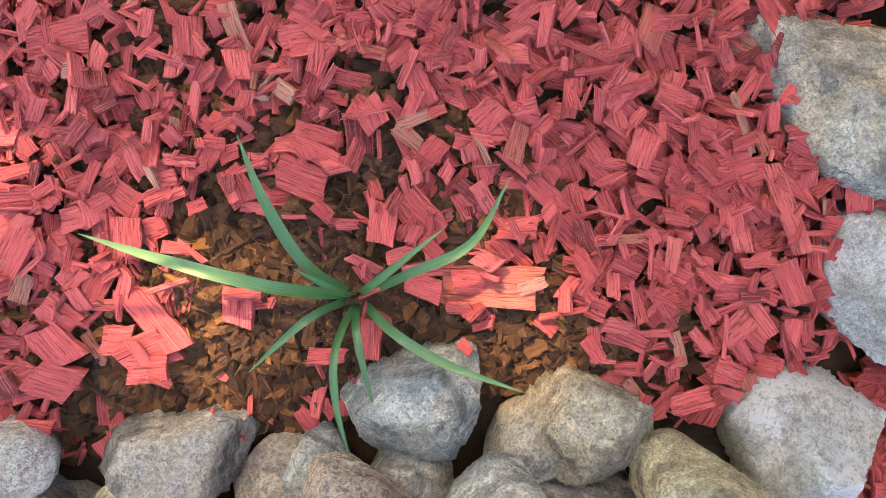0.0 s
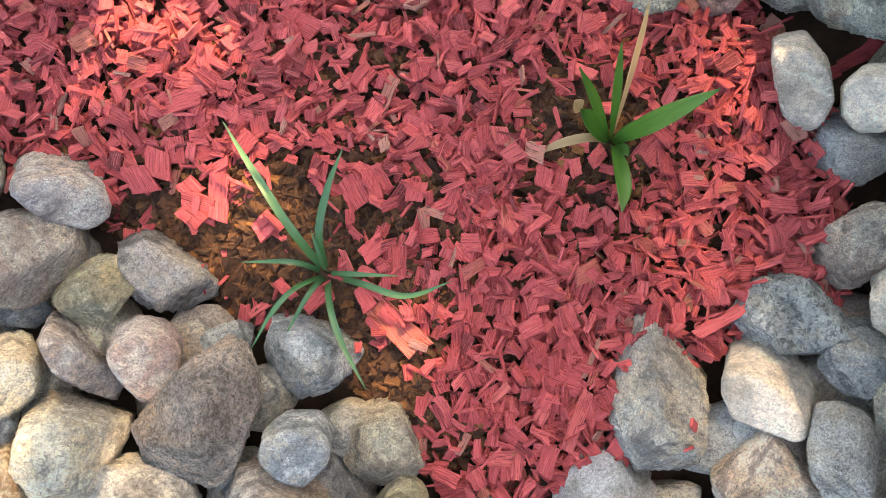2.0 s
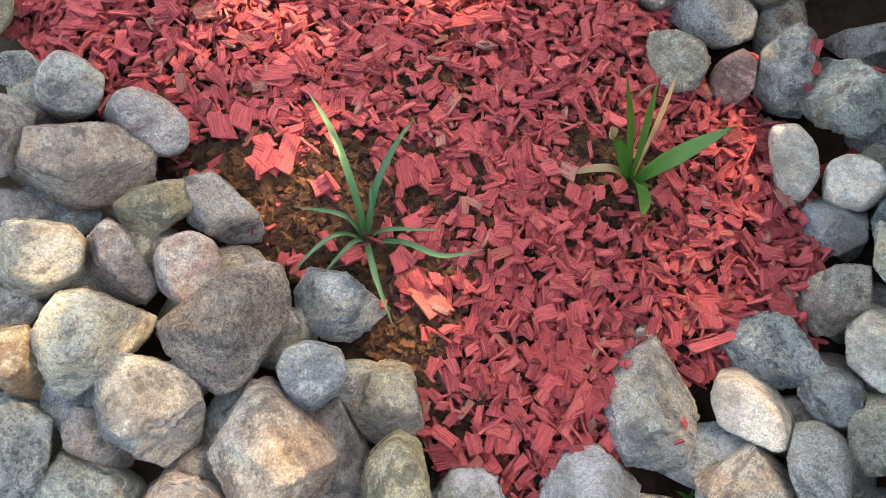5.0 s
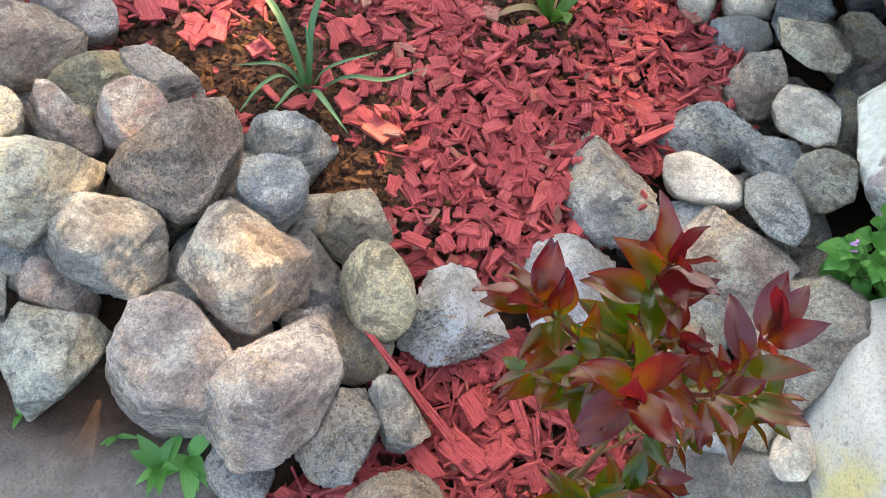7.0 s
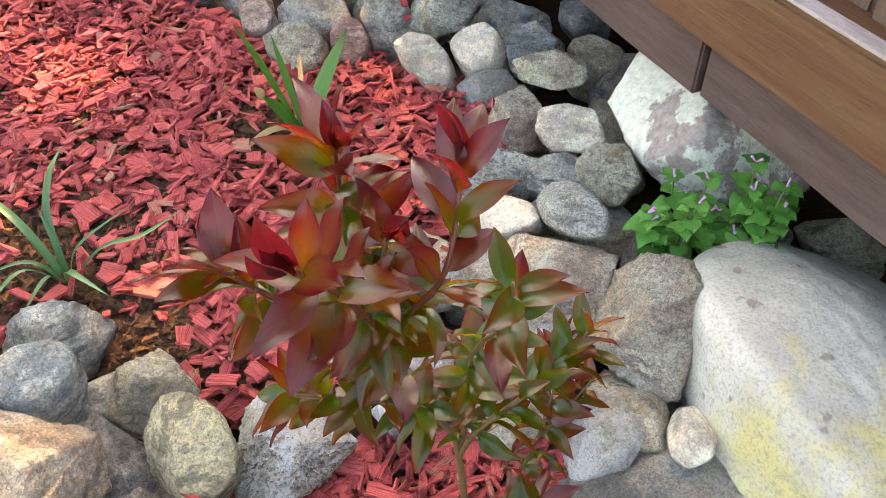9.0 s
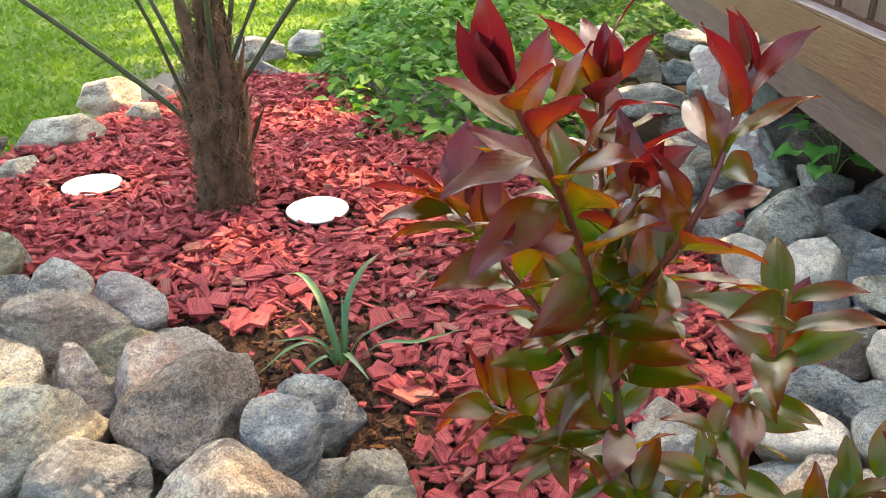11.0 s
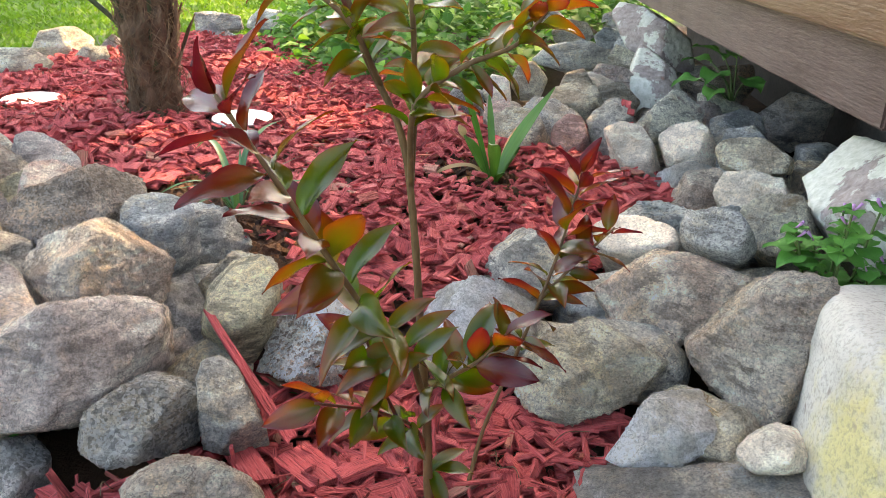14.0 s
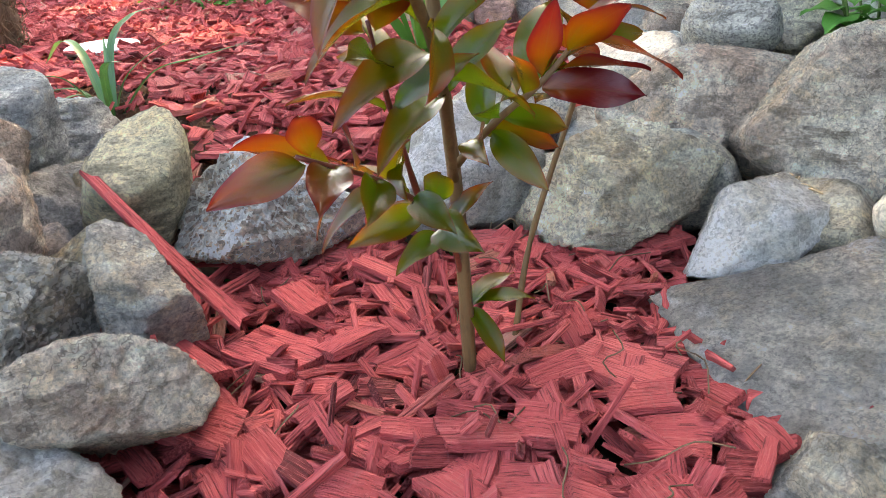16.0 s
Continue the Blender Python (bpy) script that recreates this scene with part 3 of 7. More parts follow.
def stone(x, y, z, a, b, c, yaw, kind, style, tilt=(0, 0), cuts=(), seed=None, sub=5, label="", name="stone", where="in the rock border", face=None):
    """A field stone: half sizes a, b, c; cuts are (compass azimuth, elevation, distance) of flat broken faces."""
    stone_seed[0] += 1
    rng = np.random.default_rng(seed or stone_seed[0])
    v, f = ico(sub)
    count, lo, hi, power, rough = STYLE[style]
    rough *= min(1.0, 0.075 / max(a, b))
    n = rng.normal(size=(count, 3))
    n /= np.linalg.norm(n, axis=1)[:, None]
    d = rng.uniform(lo, hi, count)
    extra = [(math.cos(radians(e)) * math.cos(radians(q)), math.cos(radians(e)) * math.sin(radians(q)), math.sin(radians(e))) for q, e, _ in [(q - yaw, e, k) for q, e, k in cuts]]
    if extra:
        n, d = np.vstack([n, extra]), np.r_[d, [k for *_, k in cuts]]
    axes = np.vstack([np.eye(3), -np.eye(3)])
    n, d = np.vstack([n, axes]), np.r_[d, np.full(6, 1.0)]
    r = ((np.maximum(v @ n.T, 0) / d) ** power).sum(1) ** (-1 / power)
    p = v * r[:, None]
    ledge = waves(p, 2.2, 14, rng) * 2.2
    p = p + v * (rough * waves(p, 3.0, 16, rng) + 0.3 * rough * waves(p, 8.0, 24, rng) - 0.55 * rough * np.abs(waves(p, 15.0, 40, rng)) + 0.2 * rough * waves(p, 24.0, 40, rng) - 0.8 * rough * np.maximum(0, 0.35 - abs(waves(p, 5.0, 20, rng))) + 0.16 * rough * (np.floor(ledge) + smoothstep(0.75, 1.0, ledge - np.floor(ledge))) + (0.6 * rough * waves(p, 42.0, 60, rng) if sub > 4 else 0))[:, None]
    p = p - (p.max(0) + p.min(0)) / 2
    p = p / ((p.max(0) - p.min(0)) / 2) * np.array([a, b, c]) * (0.95 if style != "round" else 1.0)
    me = mesh_from(name, p, f, STONES[kind])
    if face:
        q, e, wide, other = face
        me.materials.append(STONES[other])
        way = Vector((math.cos(radians(e)) * math.cos(radians(q - yaw)), math.cos(radians(e)) * math.sin(radians(q - yaw)), math.sin(radians(e))))
        for poly in me.polygons:
            if poly.normal.dot(way) > wide:
                poly.material_index = 1
    ob = new(name, me)
    ob.matrix_basis = pose(x, y, z, tilt[0], tilt[1], yaw)
    return tagged(ob, label or f"{LOOK[kind]} {FORM[style]} {where}", "boulder" if a > 0.15 else "stone", "border stones")


def rock(kind, x, y, z, power, cuts, sub=5, where="in the rock border", face=None, name="stone"):
    """A field stone broken on flat faces: cuts are (compass azimuth, elevation, millimetres from the middle); a low power wears the edges round."""
    stone_seed[0] += 1
    rng = np.random.default_rng(stone_seed[0])
    v, f = ico(sub)
    q = np.array(cuts, float)
    az, el, d = np.radians(q[:, 0]), np.radians(q[:, 1]), q[:, 2] / 1000
    n = np.stack([np.cos(el) * np.cos(az), np.cos(el) * np.sin(az), np.sin(el)], -1)
    q = np.maximum(v @ n.T, 0) / d
    most = q.max(1)
    r = ((q / most[:, None]) ** power).sum(1) ** (-1 / power) / most
    size = float(np.mean(r))
    u = v * (r / size)[:, None]
    rough = 0.028 if power < 25 else 0.044
    ledge = waves(u, 2.4, 14, rng) * 2.4
    step = np.floor(ledge) + smoothstep(0.72, 1.0, ledge - np.floor(ledge))
    relief = 0.4 * waves(u, 3.0, 16, rng) + 0.2 * waves(u, 8.0, 24, rng) - 0.3 * np.abs(waves(u, 15.0, 40, rng)) + 0.2 * waves(u, 24.0, 40, rng) - 0.8 * np.maximum(0, 0.35 - abs(waves(u, 5.0, 20, rng)))
    relief = relief + (0.22 * step if power > 25 else 0) + (0.55 * waves(u, 38.0, 60, rng) - 0.4 * np.abs(waves(u, 30.0, 50, rng)) if sub > 4 else 0) + (0.3 * waves(u, 75.0, 80, rng) if sub > 5 else 0)
    p = v * (r + rough * size * (relief - relief.mean()) * min(1.0, 0.06 / size))[:, None]
    me = mesh_from(name, p, f, STONES[kind])
    # polygons turned towards one direction take a second stone colour
    if face:
        a, e, wide, other = face
        me.materials.append(STONES[other])
        way = Vector((math.cos(radians(e)) * math.cos(radians(a)), math.cos(radians(e)) * math.sin(radians(a)), math.sin(radians(e))))
        for poly in me.polygons:
            if poly.normal.dot(way) > wide:
                poly.material_index = 1
    ob = new(name, me)
    ob.matrix_basis = pose(x, y, z)
    form = "rounded cobble" if power < 19 else "blunt field stone" if power < 32 else "angular field stone" if power < 55 else "sharp-edged broken stone"
    return tagged(ob, f"{LOOK[kind]} {form} {where}", "stone", "border stones")


rock("pinktan", -0.480, 0.130, 0.035, 220, ((97, 35, 50), (85, 32, 54), (3, -16, 89), (-50, -33, 68), (-80, -30, 71), (-124, -11, 68), (-174, 24, 88), (101, 14, 57), (72, -0, 61), (2, -23, 95), (-43, -21, 73), (-77, -9, 65), (-114, 10, 58), (-174, 31, 80), (0, -90, 84), (-55, 54, 71), (125, -54, 80), (172, 80, 59), (26, 49, 57), (-46, 16, 56), (-99, 18, 62)))
rock("grey", -0.533, 0.257, 0.015, 19, ((-177, 25, 44), (148, 40, 46), (78, 33, 46), (54, 19, 44), (5, -19, 47), (-21, -32, 48), (-86, -34, 46), (-113, -23, 49), (-145, 1, 51), (177, 32, 46), (145, 33, 51), (87, 14, 54), (60, -2, 51), (8, -25, 49), (-37, -28, 54), (-85, -13, 52), (-113, 3, 51), (-149, 23, 47), (0, -90, 58), (-57, 50, 55), (123, -50, 55)))
rock("granite", -0.615, 0.282, 0.009, 34, ((148, 41, 28), (99, 40, 24), (49, 13, 30), (1, -26, 29), (-51, -41, 26), (-110, -25, 26), (-144, 2, 32), (145, 35, 28), (95, 18, 33), (47, -12, 36), (-5, -32, 28), (-33, -32, 30), (-103, -3, 36), (-150, 25, 27), (0, -90, 38), (-54, 48, 36), (126, -48, 36)))
rock("mauve", -0.415, 0.211, 0.011, 19, ((161, 31, 59), (110, 39, 51), (70, 29, 40), (50, 18, 41), (14, -7, 56), (-41, -32, 62), (-95, -30, 46), (-122, -18, 44), (-154, 4, 57), (171, 28, 60), (122, 25, 65), (80, 8, 51), (56, -4, 49), (21, -17, 56), (-15, -23, 65), (-74, -14, 61), (-113, 3, 43), (-137, 14, 44), (0, -90, 59), (-62, 53, 56), (118, -53, 56)))
rock("dark", -0.601, 0.142, 0.051, 120, ((-170, 26, 42), (142, 41, 52), (82, 31, 60), (55, 15, 64), (6, -23, 50), (-45, -37, 46), (-115, -14, 65), (161, 68, 50), (50, 47, 47), (11, -40, 48), (-15, -61, 47), (-121, -49, 52), (-149, 8, 50), (0, -90, 65), (-49, 50, 55), (131, -50, 61), (-6, 24, 51), (-95, 16, 53), (-151, 72, 54), (25, 53, 48)))
rock("olive", -0.674, 0.367, 0.030, 17, ((95, 43, 38), (50, 16, 42), (7, -25, 40), (-27, -41, 39), (-89, -38, 44), (-154, 12, 33), (0, -90, 53), (-54, 44, 51), (126, -44, 51)))
rock("dark", -0.577, 0.062, 0.003, 17, ((150, 36, 42), (111, 35, 35), (79, 24, 35), (40, -1, 46), (-9, -28, 46), (-70, -31, 34), (-93, -24, 37), (-167, 22, 46), (-175, 32, 33), (124, 22, 42), (76, -4, 35), (54, -16, 35), (1, -29, 45), (-71, -11, 34), (-94, 1, 31), (0, -90, 47), (-45, 55, 44), (135, -55, 44)))
rock("blue", -0.494, 0.071, -0.020, 17, ((86, 26, 16), (18, -11, 33), (-60, -32, 25), (-115, -15, 20), (-150, 7, 29), (0, -90, 30), (-51, 57, 29), (129, -57, 29)))
rock("olive", -0.373, 0.071, 0.034, 120, ((135, 32, 34), (109, 33, 28), (68, 24, 47), (-7, -18, 46), (-47, -29, 31), (-124, -13, 49), (-147, 1, 51), (140, 22, 44), (115, 15, 41), (72, -2, 50), (-10, -21, 45), (-43, -17, 35), (-119, 12, 49), (-149, 21, 46), (0, -90, 48), (-60, 59, 41), (120, -59, 46), (30, 49, 31), (-42, 20, 41), (-103, 34, 30), (175, 68, 32)))
rock("dark", -0.296, 0.083, 0.007, 220, ((108, 32, 53), (49, 16, 32), (27, 5, 45), (-19, -17, 68), (-85, -27, 48), (-116, -19, 37), (-163, 5, 46), (-177, 21, 51), (117, 15, 74), (75, 1, 56), (42, -10, 43), (6, -15, 61), (-86, -2, 52), (-110, 6, 51), (0, -90, 55), (-68, 60, 46), (112, -60, 52), (-136, 44, 42), (39, 84, 34), (-4, 57, 43), (-59, 23, 42)))
rock("tan", -0.511, -0.011, 0.038, 34, ((95, 29, 48), (82, 24, 45), (48, 5, 54), (7, -18, 55), (-20, -27, 57), (-77, -26, 56), (-119, -7, 50), (-142, 7, 50), (-174, 25, 53), (178, 31, 48), (100, 7, 52), (84, -2, 51), (31, -23, 56), (6, -26, 57), (-49, -17, 53), (-73, -5, 53), (-106, 12, 51), (-143, 27, 48), (0, -90, 63), (-45, 58, 60), (135, -58, 60)))
rock("mauve", -0.414, -0.007, 0.016, 34, ((151, 30, 53), (60, 15, 42), (41, 4, 31), (38, 2, 31), (-8, -19, 56), (-85, -23, 54), (-117, -11, 43), (-166, 15, 41), (143, 22, 54), (70, -7, 53), (35, -19, 31), (22, -22, 33), (-28, -18, 61), (-116, 14, 33), (-127, 18, 29), (-157, 25, 33), (0, -90, 51), (-52, 61, 49), (128, -61, 49)))
rock("pink", -0.320, -0.014, 0.041, 19, ((158, 24, 43), (114, 30, 44), (67, 20, 46), (34, 5, 45), (-21, -19, 43), (-55, -25, 41), (-121, -12, 46), (-161, 8, 42), (154, 20, 49), (109, 8, 51), (72, -6, 48), (35, -16, 47), (-9, -18, 45), (-45, -11, 47), (-89, 4, 56), (-143, 20, 41), (-164, 22, 41), (0, -90, 49), (-61, 63, 47), (119, -63, 47)))
rock("brown", -0.251, -0.095, 0.062, 64, ((142, 24, 63), (133, 25, 59), (104, 26, 66), (15, 0, 85), (-5, -8, 69), (-33, -16, 63), (-65, -19, 75), (-124, -8, 74), (-151, 4, 83), (131, 10, 58), (118, 7, 62), (47, -11, 98), (11, -14, 79), (-28, -10, 58), (-47, -4, 70), (-92, 11, 86), (-131, 20, 74), (-146, 22, 78), (-167, 34, 71), (178, 56, 61), (148, 70, 59), (48, 59, 64), (20, 8, 80), (10, -19, 77), (-35, -64, 62), (-117, -58, 61), (-140, -33, 72), (0, -90, 79), (-64, 67, 67), (116, -67, 75), (-119, 40, 56), (151, 66, 49), (1, 49, 55), (-61, 38, 61)))
rock("blue", -0.124, -0.045, 0.009, 220, ((125, 23, 61), (85, 24, 43), (50, 18, 40), (-42, -15, 52), (-94, -20, 48), (-134, -12, 46), (-169, 1, 56), (106, 2, 67), (64, -7, 49), (11, -8, 74), (-52, -0, 47), (-126, 16, 59), (-155, 17, 57), (157, 13, 59), (0, -90, 55), (-83, 68, 47), (97, -68, 52), (58, 79, 39), (-22, 34, 44), (-72, 27, 42), (-163, 44, 34)))
rock("blue", -0.239, -0.013, -0.010, 120, ((123, 9, 28), (100, 3, 23), (66, -6, 35), (-19, -13, 35), (-46, -9, 29), (-80, -0, 26), (-140, 15, 34), (0, -90, 34), (5, 74, 29), (-175, -74, 33), (120, 48, 29), (13, 26, 29), (-46, 36, 26), (-129, 66, 21)))
rock("blue", -0.147, -0.147, 0.046, 21, ((165, 11, 43), (106, 20, 42), (74, 18, 41), (25, 6, 45), (-23, -9, 39), (-50, -14, 41), (-118, -11, 44), (-154, -2, 37), (161, 11, 46), (120, 0, 42), (81, -8, 43), (35, -12, 49), (-13, -7, 45), (-54, 2, 41), (-111, 15, 45), (-146, 17, 45), (0, -90, 46), (-77, 72, 43), (103, -72, 43)))
rock("tan", -0.050, -0.176, 0.000, 120, ((150, 10, 57), (120, 16, 54), (73, 18, 59), (15, 8, 50), (-44, -7, 57), (-71, -11, 54), (-152, -6, 46), (124, 33, 49), (95, 38, 46), (14, 13, 42), (-37, -19, 52), (-102, -32, 48), (-134, -25, 47), (-170, -4, 53), (0, -90, 54), (-96, 75, 46), (84, -75, 51), (42, 69, 34), (-66, 33, 36), (-110, 29, 33), (169, 50, 36)))
rock("tan", -0.426, -0.115, 0.044, 220, ((157, 28, 59), (92, 23, 56), (74, 16, 52), (-4, -17, 77), (-44, -24, 50), (-120, -3, 73), (-147, 10, 61), (166, 26, 59), (137, 18, 64), (66, -14, 64), (-18, -19, 68), (-41, -13, 53), (-109, 19, 78), (-144, 27, 59), (0, -90, 75), (-43, 63, 63), (137, -63, 71), (-82, 33, 59), (-118, 59, 62), (75, 57, 61), (-21, 33, 53)))
rock("orange", -0.508, -0.152, 0.040, 64, ((165, 29, 37), (103, 24, 43), (26, -13, 27), (24, -14, 28), (-32, -26, 52), (-111, -6, 31), (-114, -4, 31), (-167, 22, 36), (0, -90, 46), (-35, 61, 39), (145, -61, 44), (-35, 21, 33), (-114, 40, 33), (132, 85, 28), (1, 38, 34)))
rock("grey", -0.549, -0.078, 0.000, 19, ((-180, 26, 30), (165, 30, 28), (83, 19, 32), (44, -3, 40), (-25, -29, 31), (-66, -26, 28), (-107, -10, 39), (0, -90, 41), (-38, 59, 39), (142, -59, 39)))
rock("grey", -0.336, -0.204, 0.041, 64, ((177, 20, 79), (119, 24, 84), (78, 14, 61), (35, -1, 64), (17, -7, 62), (-11, -13, 85), (-94, -10, 69), (-116, -4, 50), (-160, 13, 69), (170, 23, 83), (125, 7, 83), (91, -8, 74), (57, -18, 60), (20, -21, 57), (-25, -11, 87), (-74, 10, 83), (-117, 23, 55), (-153, 27, 72), (-164, 26, 56), (158, 58, 53), (91, 62, 54), (56, 46, 60), (23, -1, 65), (12, -20, 64), (-66, -58, 57), (-105, -50, 54), (-144, -9, 60), (0, -90, 72), (-43, 70, 62), (137, -70, 69), (51, 57, 45), (-39, 25, 44), (-78, 38, 59), (160, 75, 52)))
rock("pinktan", -0.177, -0.263, 0.062, 220, ((157, 19, 73), (95, 32, 86), (47, 21, 59), (8, 5, 77), (-66, -21, 74), (-110, -20, 71), (-144, -9, 60), (-164, 22, 68), (142, 67, 50), (53, 56, 53), (30, 29, 67), (9, -17, 70), (-89, -63, 46), (-141, -29, 61), (0, -90, 70), (-82, 63, 60), (98, -63, 67), (-40, 20, 46), (-118, 31, 54), (-151, 51, 45), (35, 55, 44)))
rock("mauve", -0.405, -0.233, 0.000, 64, ((161, 23, 44), (83, 12, 37), (53, -0, 24), (-15, -18, 51), (-89, -11, 35), (-114, -2, 26), (-153, 13, 37), (0, -90, 43), (-34, 69, 36), (146, -69, 41), (-31, 32, 32), (-82, 46, 29), (-180, 80, 29), (36, 60, 26)))
rock("granblue", -0.497, -0.264, 0.017, 120, ((129, 27, 96), (68, 5, 71), (-3, -21, 49), (-34, -22, 59), (-66, -15, 78), (-113, 4, 88), (-166, 23, 53), (124, 35, 60), (65, 17, 62), (5, -19, 44), (-7, -24, 42), (-30, -29, 50), (-107, -13, 79), (-169, 20, 26), (0, -90, 67), (-24, 64, 57), (156, -64, 63), (-31, 27, 44), (-103, 51, 53), (87, 80, 50), (27, 50, 44)))
rock("green", -0.408, -0.312, -0.003, 220, ((161, 27, 52), (73, 19, 50), (32, 1, 73), (-36, -24, 46), (-47, -25, 44), (-139, 3, 60), (-160, 12, 47), (152, 23, 70), (70, 4, 52), (54, -1, 59), (-18, -16, 60), (-78, -8, 61), (-132, 10, 60), (-168, 19, 51), (0, -90, 67), (-51, 62, 57), (129, -62, 64), (34, 80, 42), (-17, 19, 48), (-88, 21, 56), (-147, 55, 40)))
rock("mauve", -0.272, -0.347, 0.004, 34, ((173, 17, 70), (153, 22, 75), (97, 26, 85), (62, 18, 76), (32, 7, 63), (-24, -13, 68), (-117, -9, 76), (-132, -5, 67), (-157, 5, 65), (170, 16, 71), (144, 17, 78), (86, 9, 75), (56, 2, 63), (44, -1, 60), (6, -7, 70), (-43, -8, 74), (-100, -1, 62), (-146, 9, 57), (0, -90, 79), (-64, 68, 75), (116, -68, 75)))
rock("mauve", -0.160, -0.405, 0.038, 120, ((140, 17, 63), (111, 21, 60), (5, 4, 78), (-30, -7, 60), (-54, -12, 63), (-125, -7, 89), (-180, 7, 75), (158, 58, 60), (99, 64, 53), (57, 52, 71), (16, -1, 84), (-30, -52, 48), (-86, -55, 55), (-160, 15, 61), (0, -90, 77), (-81, 73, 65), (99, -73, 73), (-178, 60, 57), (54, 61, 65), (-51, 39, 52), (-100, 39, 53)))
rock("dark", -0.117, -0.247, -0.010, 120, ((174, 6, 51), (123, 26, 66), (28, 16, 45), (-2, 2, 49), (-27, -8, 60), (-100, -21, 65), (-156, -8, 49), (0, -90, 60), (-91, 65, 51), (89, -65, 57), (1, 56, 38), (-86, 25, 41), (-131, 42, 36), (150, 68, 38)))
rock("olive", -0.032, -0.285, 0.024, 21, ((166, 3, 46), (136, 17, 54), (66, 28, 61), (27, 20, 48), (-0, 9, 47), (-29, -4, 55), (-65, -16, 61), (-125, -20, 50), (-152, -14, 45), (-172, 16, 37), (175, 46, 39), (148, 69, 47), (16, 31, 53), (5, -6, 37), (-4, -30, 36), (-6, -33, 38), (-106, -65, 53), (-156, -25, 53), (0, -90, 52), (-104, 65, 49), (76, -65, 49)))
# brown on the front-facing side puts that side's shade into the colour
rock("white", 0.053, -0.320, 0.006, 220, ((152, 4, 48), (102, 23, 66), (63, 28, 67), (16, 20, 54), (-68, -13, 52), (-81, -17, 50), (-135, -19, 77), (178, 25, 51), (164, 49, 54), (59, 70, 50), (24, 50, 46), (0, 8, 68), (-47, -58, 48), (-113, -63, 39), (0, -90, 57), (-117, 66, 48), (63, -66, 54), (144, 49, 43), (0, 54, 41), (-74, 22, 44), (-141, 38, 39)), sub=6, face=(-95, 0, 0.72, "brown"))
rock("grey", 0.300, -0.168, 0.010, 220, ((169, -14, 63), (150, -7, 69), (27, 27, 53), (20, 27, 54), (-59, 1, 78), (-100, -15, 72), (-147, -22, 66), (33, 11, 75), (1, 21, 72), (-43, 26, 88), (-85, 22, 99), (-120, 11, 105), (-169, -10, 64), (147, -17, 73), (160, 8, 61), (138, 39, 62), (29, 54, 38), (-18, 7, 55), (-56, -41, 54), (-101, -56, 49), (-170, -34, 60), (0, -90, 75), (-143, 64, 64), (37, -64, 71), (-32, 66, 60), (-88, 42, 60), (-166, 24, 62), (150, 52, 47)))
rock("white", 0.208, -0.297, 0.008, 220, ((137, -2, 67), (50, 20, 69), (28, 22, 76), (-27, 15, 90), (-79, -3, 60), (-104, -9, 67), (-166, -13, 95), (170, 12, 56), (153, 39, 66), (31, 53, 49), (-12, 0, 62), (-43, -41, 59), (-93, -58, 54), (-173, -18, 56), (0, -90, 66), (-151, 72, 56), (29, -72, 63), (-104, 52, 55), (172, 39, 40), (100, 51, 50), (-21, 64, 46)))
rock("granblue", 0.467, -0.079, 0.010, 120, ((134, -3, 56), (88, 24, 55), (32, 36, 54), (-38, 15, 80), (-84, -15, 46), (-93, -20, 43), (-137, -30, 73), (159, -17, 74), (94, -4, 54), (73, 4, 54), (32, 18, 60), (-46, 21, 78), (-96, 5, 44), (-137, -8, 76), (0, -90, 70), (-146, 57, 60), (34, -57, 67), (140, 40, 48), (86, 85, 44), (-84, 35, 58), (-141, 10, 43)))
rock("cream", 0.431, -0.157, 0.022, 21, ((160, -18, 55), (98, 16, 52), (57, 30, 39), (32, 33, 39), (-8, 28, 53), (-52, 8, 64), (-108, -22, 39), (-111, -23, 39), (-166, -27, 46), (156, -16, 55), (97, 30, 47), (57, 42, 33), (36, 43, 32), (-5, 33, 48), (-65, -11, 56), (-107, -36, 32), (-117, -38, 32), (-168, -35, 46), (0, -90, 52), (-150, 59, 49), (30, -59, 49)))
rock("blue", 0.546, -0.135, 0.026, 34, ((137, -12, 40), (95, 17, 36), (63, 32, 34), (12, 36, 39), (-32, 22, 40), (-84, -12, 40), (-147, -34, 36), (140, -9, 44), (98, 30, 37), (67, 43, 33), (10, 43, 37), (-37, 17, 41), (-91, -31, 29), (-123, -42, 30), (-177, -37, 41), (0, -90, 45), (-153, 55, 43), (27, -55, 43)))
rock("speck", 0.484, -0.238, 0.077, 21, ((156, -23, 41), (109, 18, 49), (60, 42, 39), (14, 43, 33), (-14, 33, 35), (-50, 8, 48), (-123, -39, 39), (-161, -40, 31), (151, 17, 43), (108, 65, 34), (53, 71, 34), (-8, 43, 37), (-26, 6, 40), (-47, -39, 38), (-103, -67, 33), (179, -42, 38), (162, -11, 40), (0, -90, 44), (-145, 47, 42), (35, -47, 42)))
rock("pinktan", 0.408, -0.291, 0.031, 220, ((127, 3, 65), (42, 40, 59), (20, 40, 70), (-58, 2, 70), (-75, -11, 61), (-106, -27, 71), (179, -29, 59), (140, 47, 45), (111, 71, 47), (15, 71, 55), (-42, -34, 46), (-55, -52, 49), (-125, -69, 58), (-176, -50, 74), (0, -90, 69), (-145, 52, 59), (35, -52, 66), (-169, 21, 51), (146, 57, 44), (-75, 76, 48), (-112, 30, 44)))
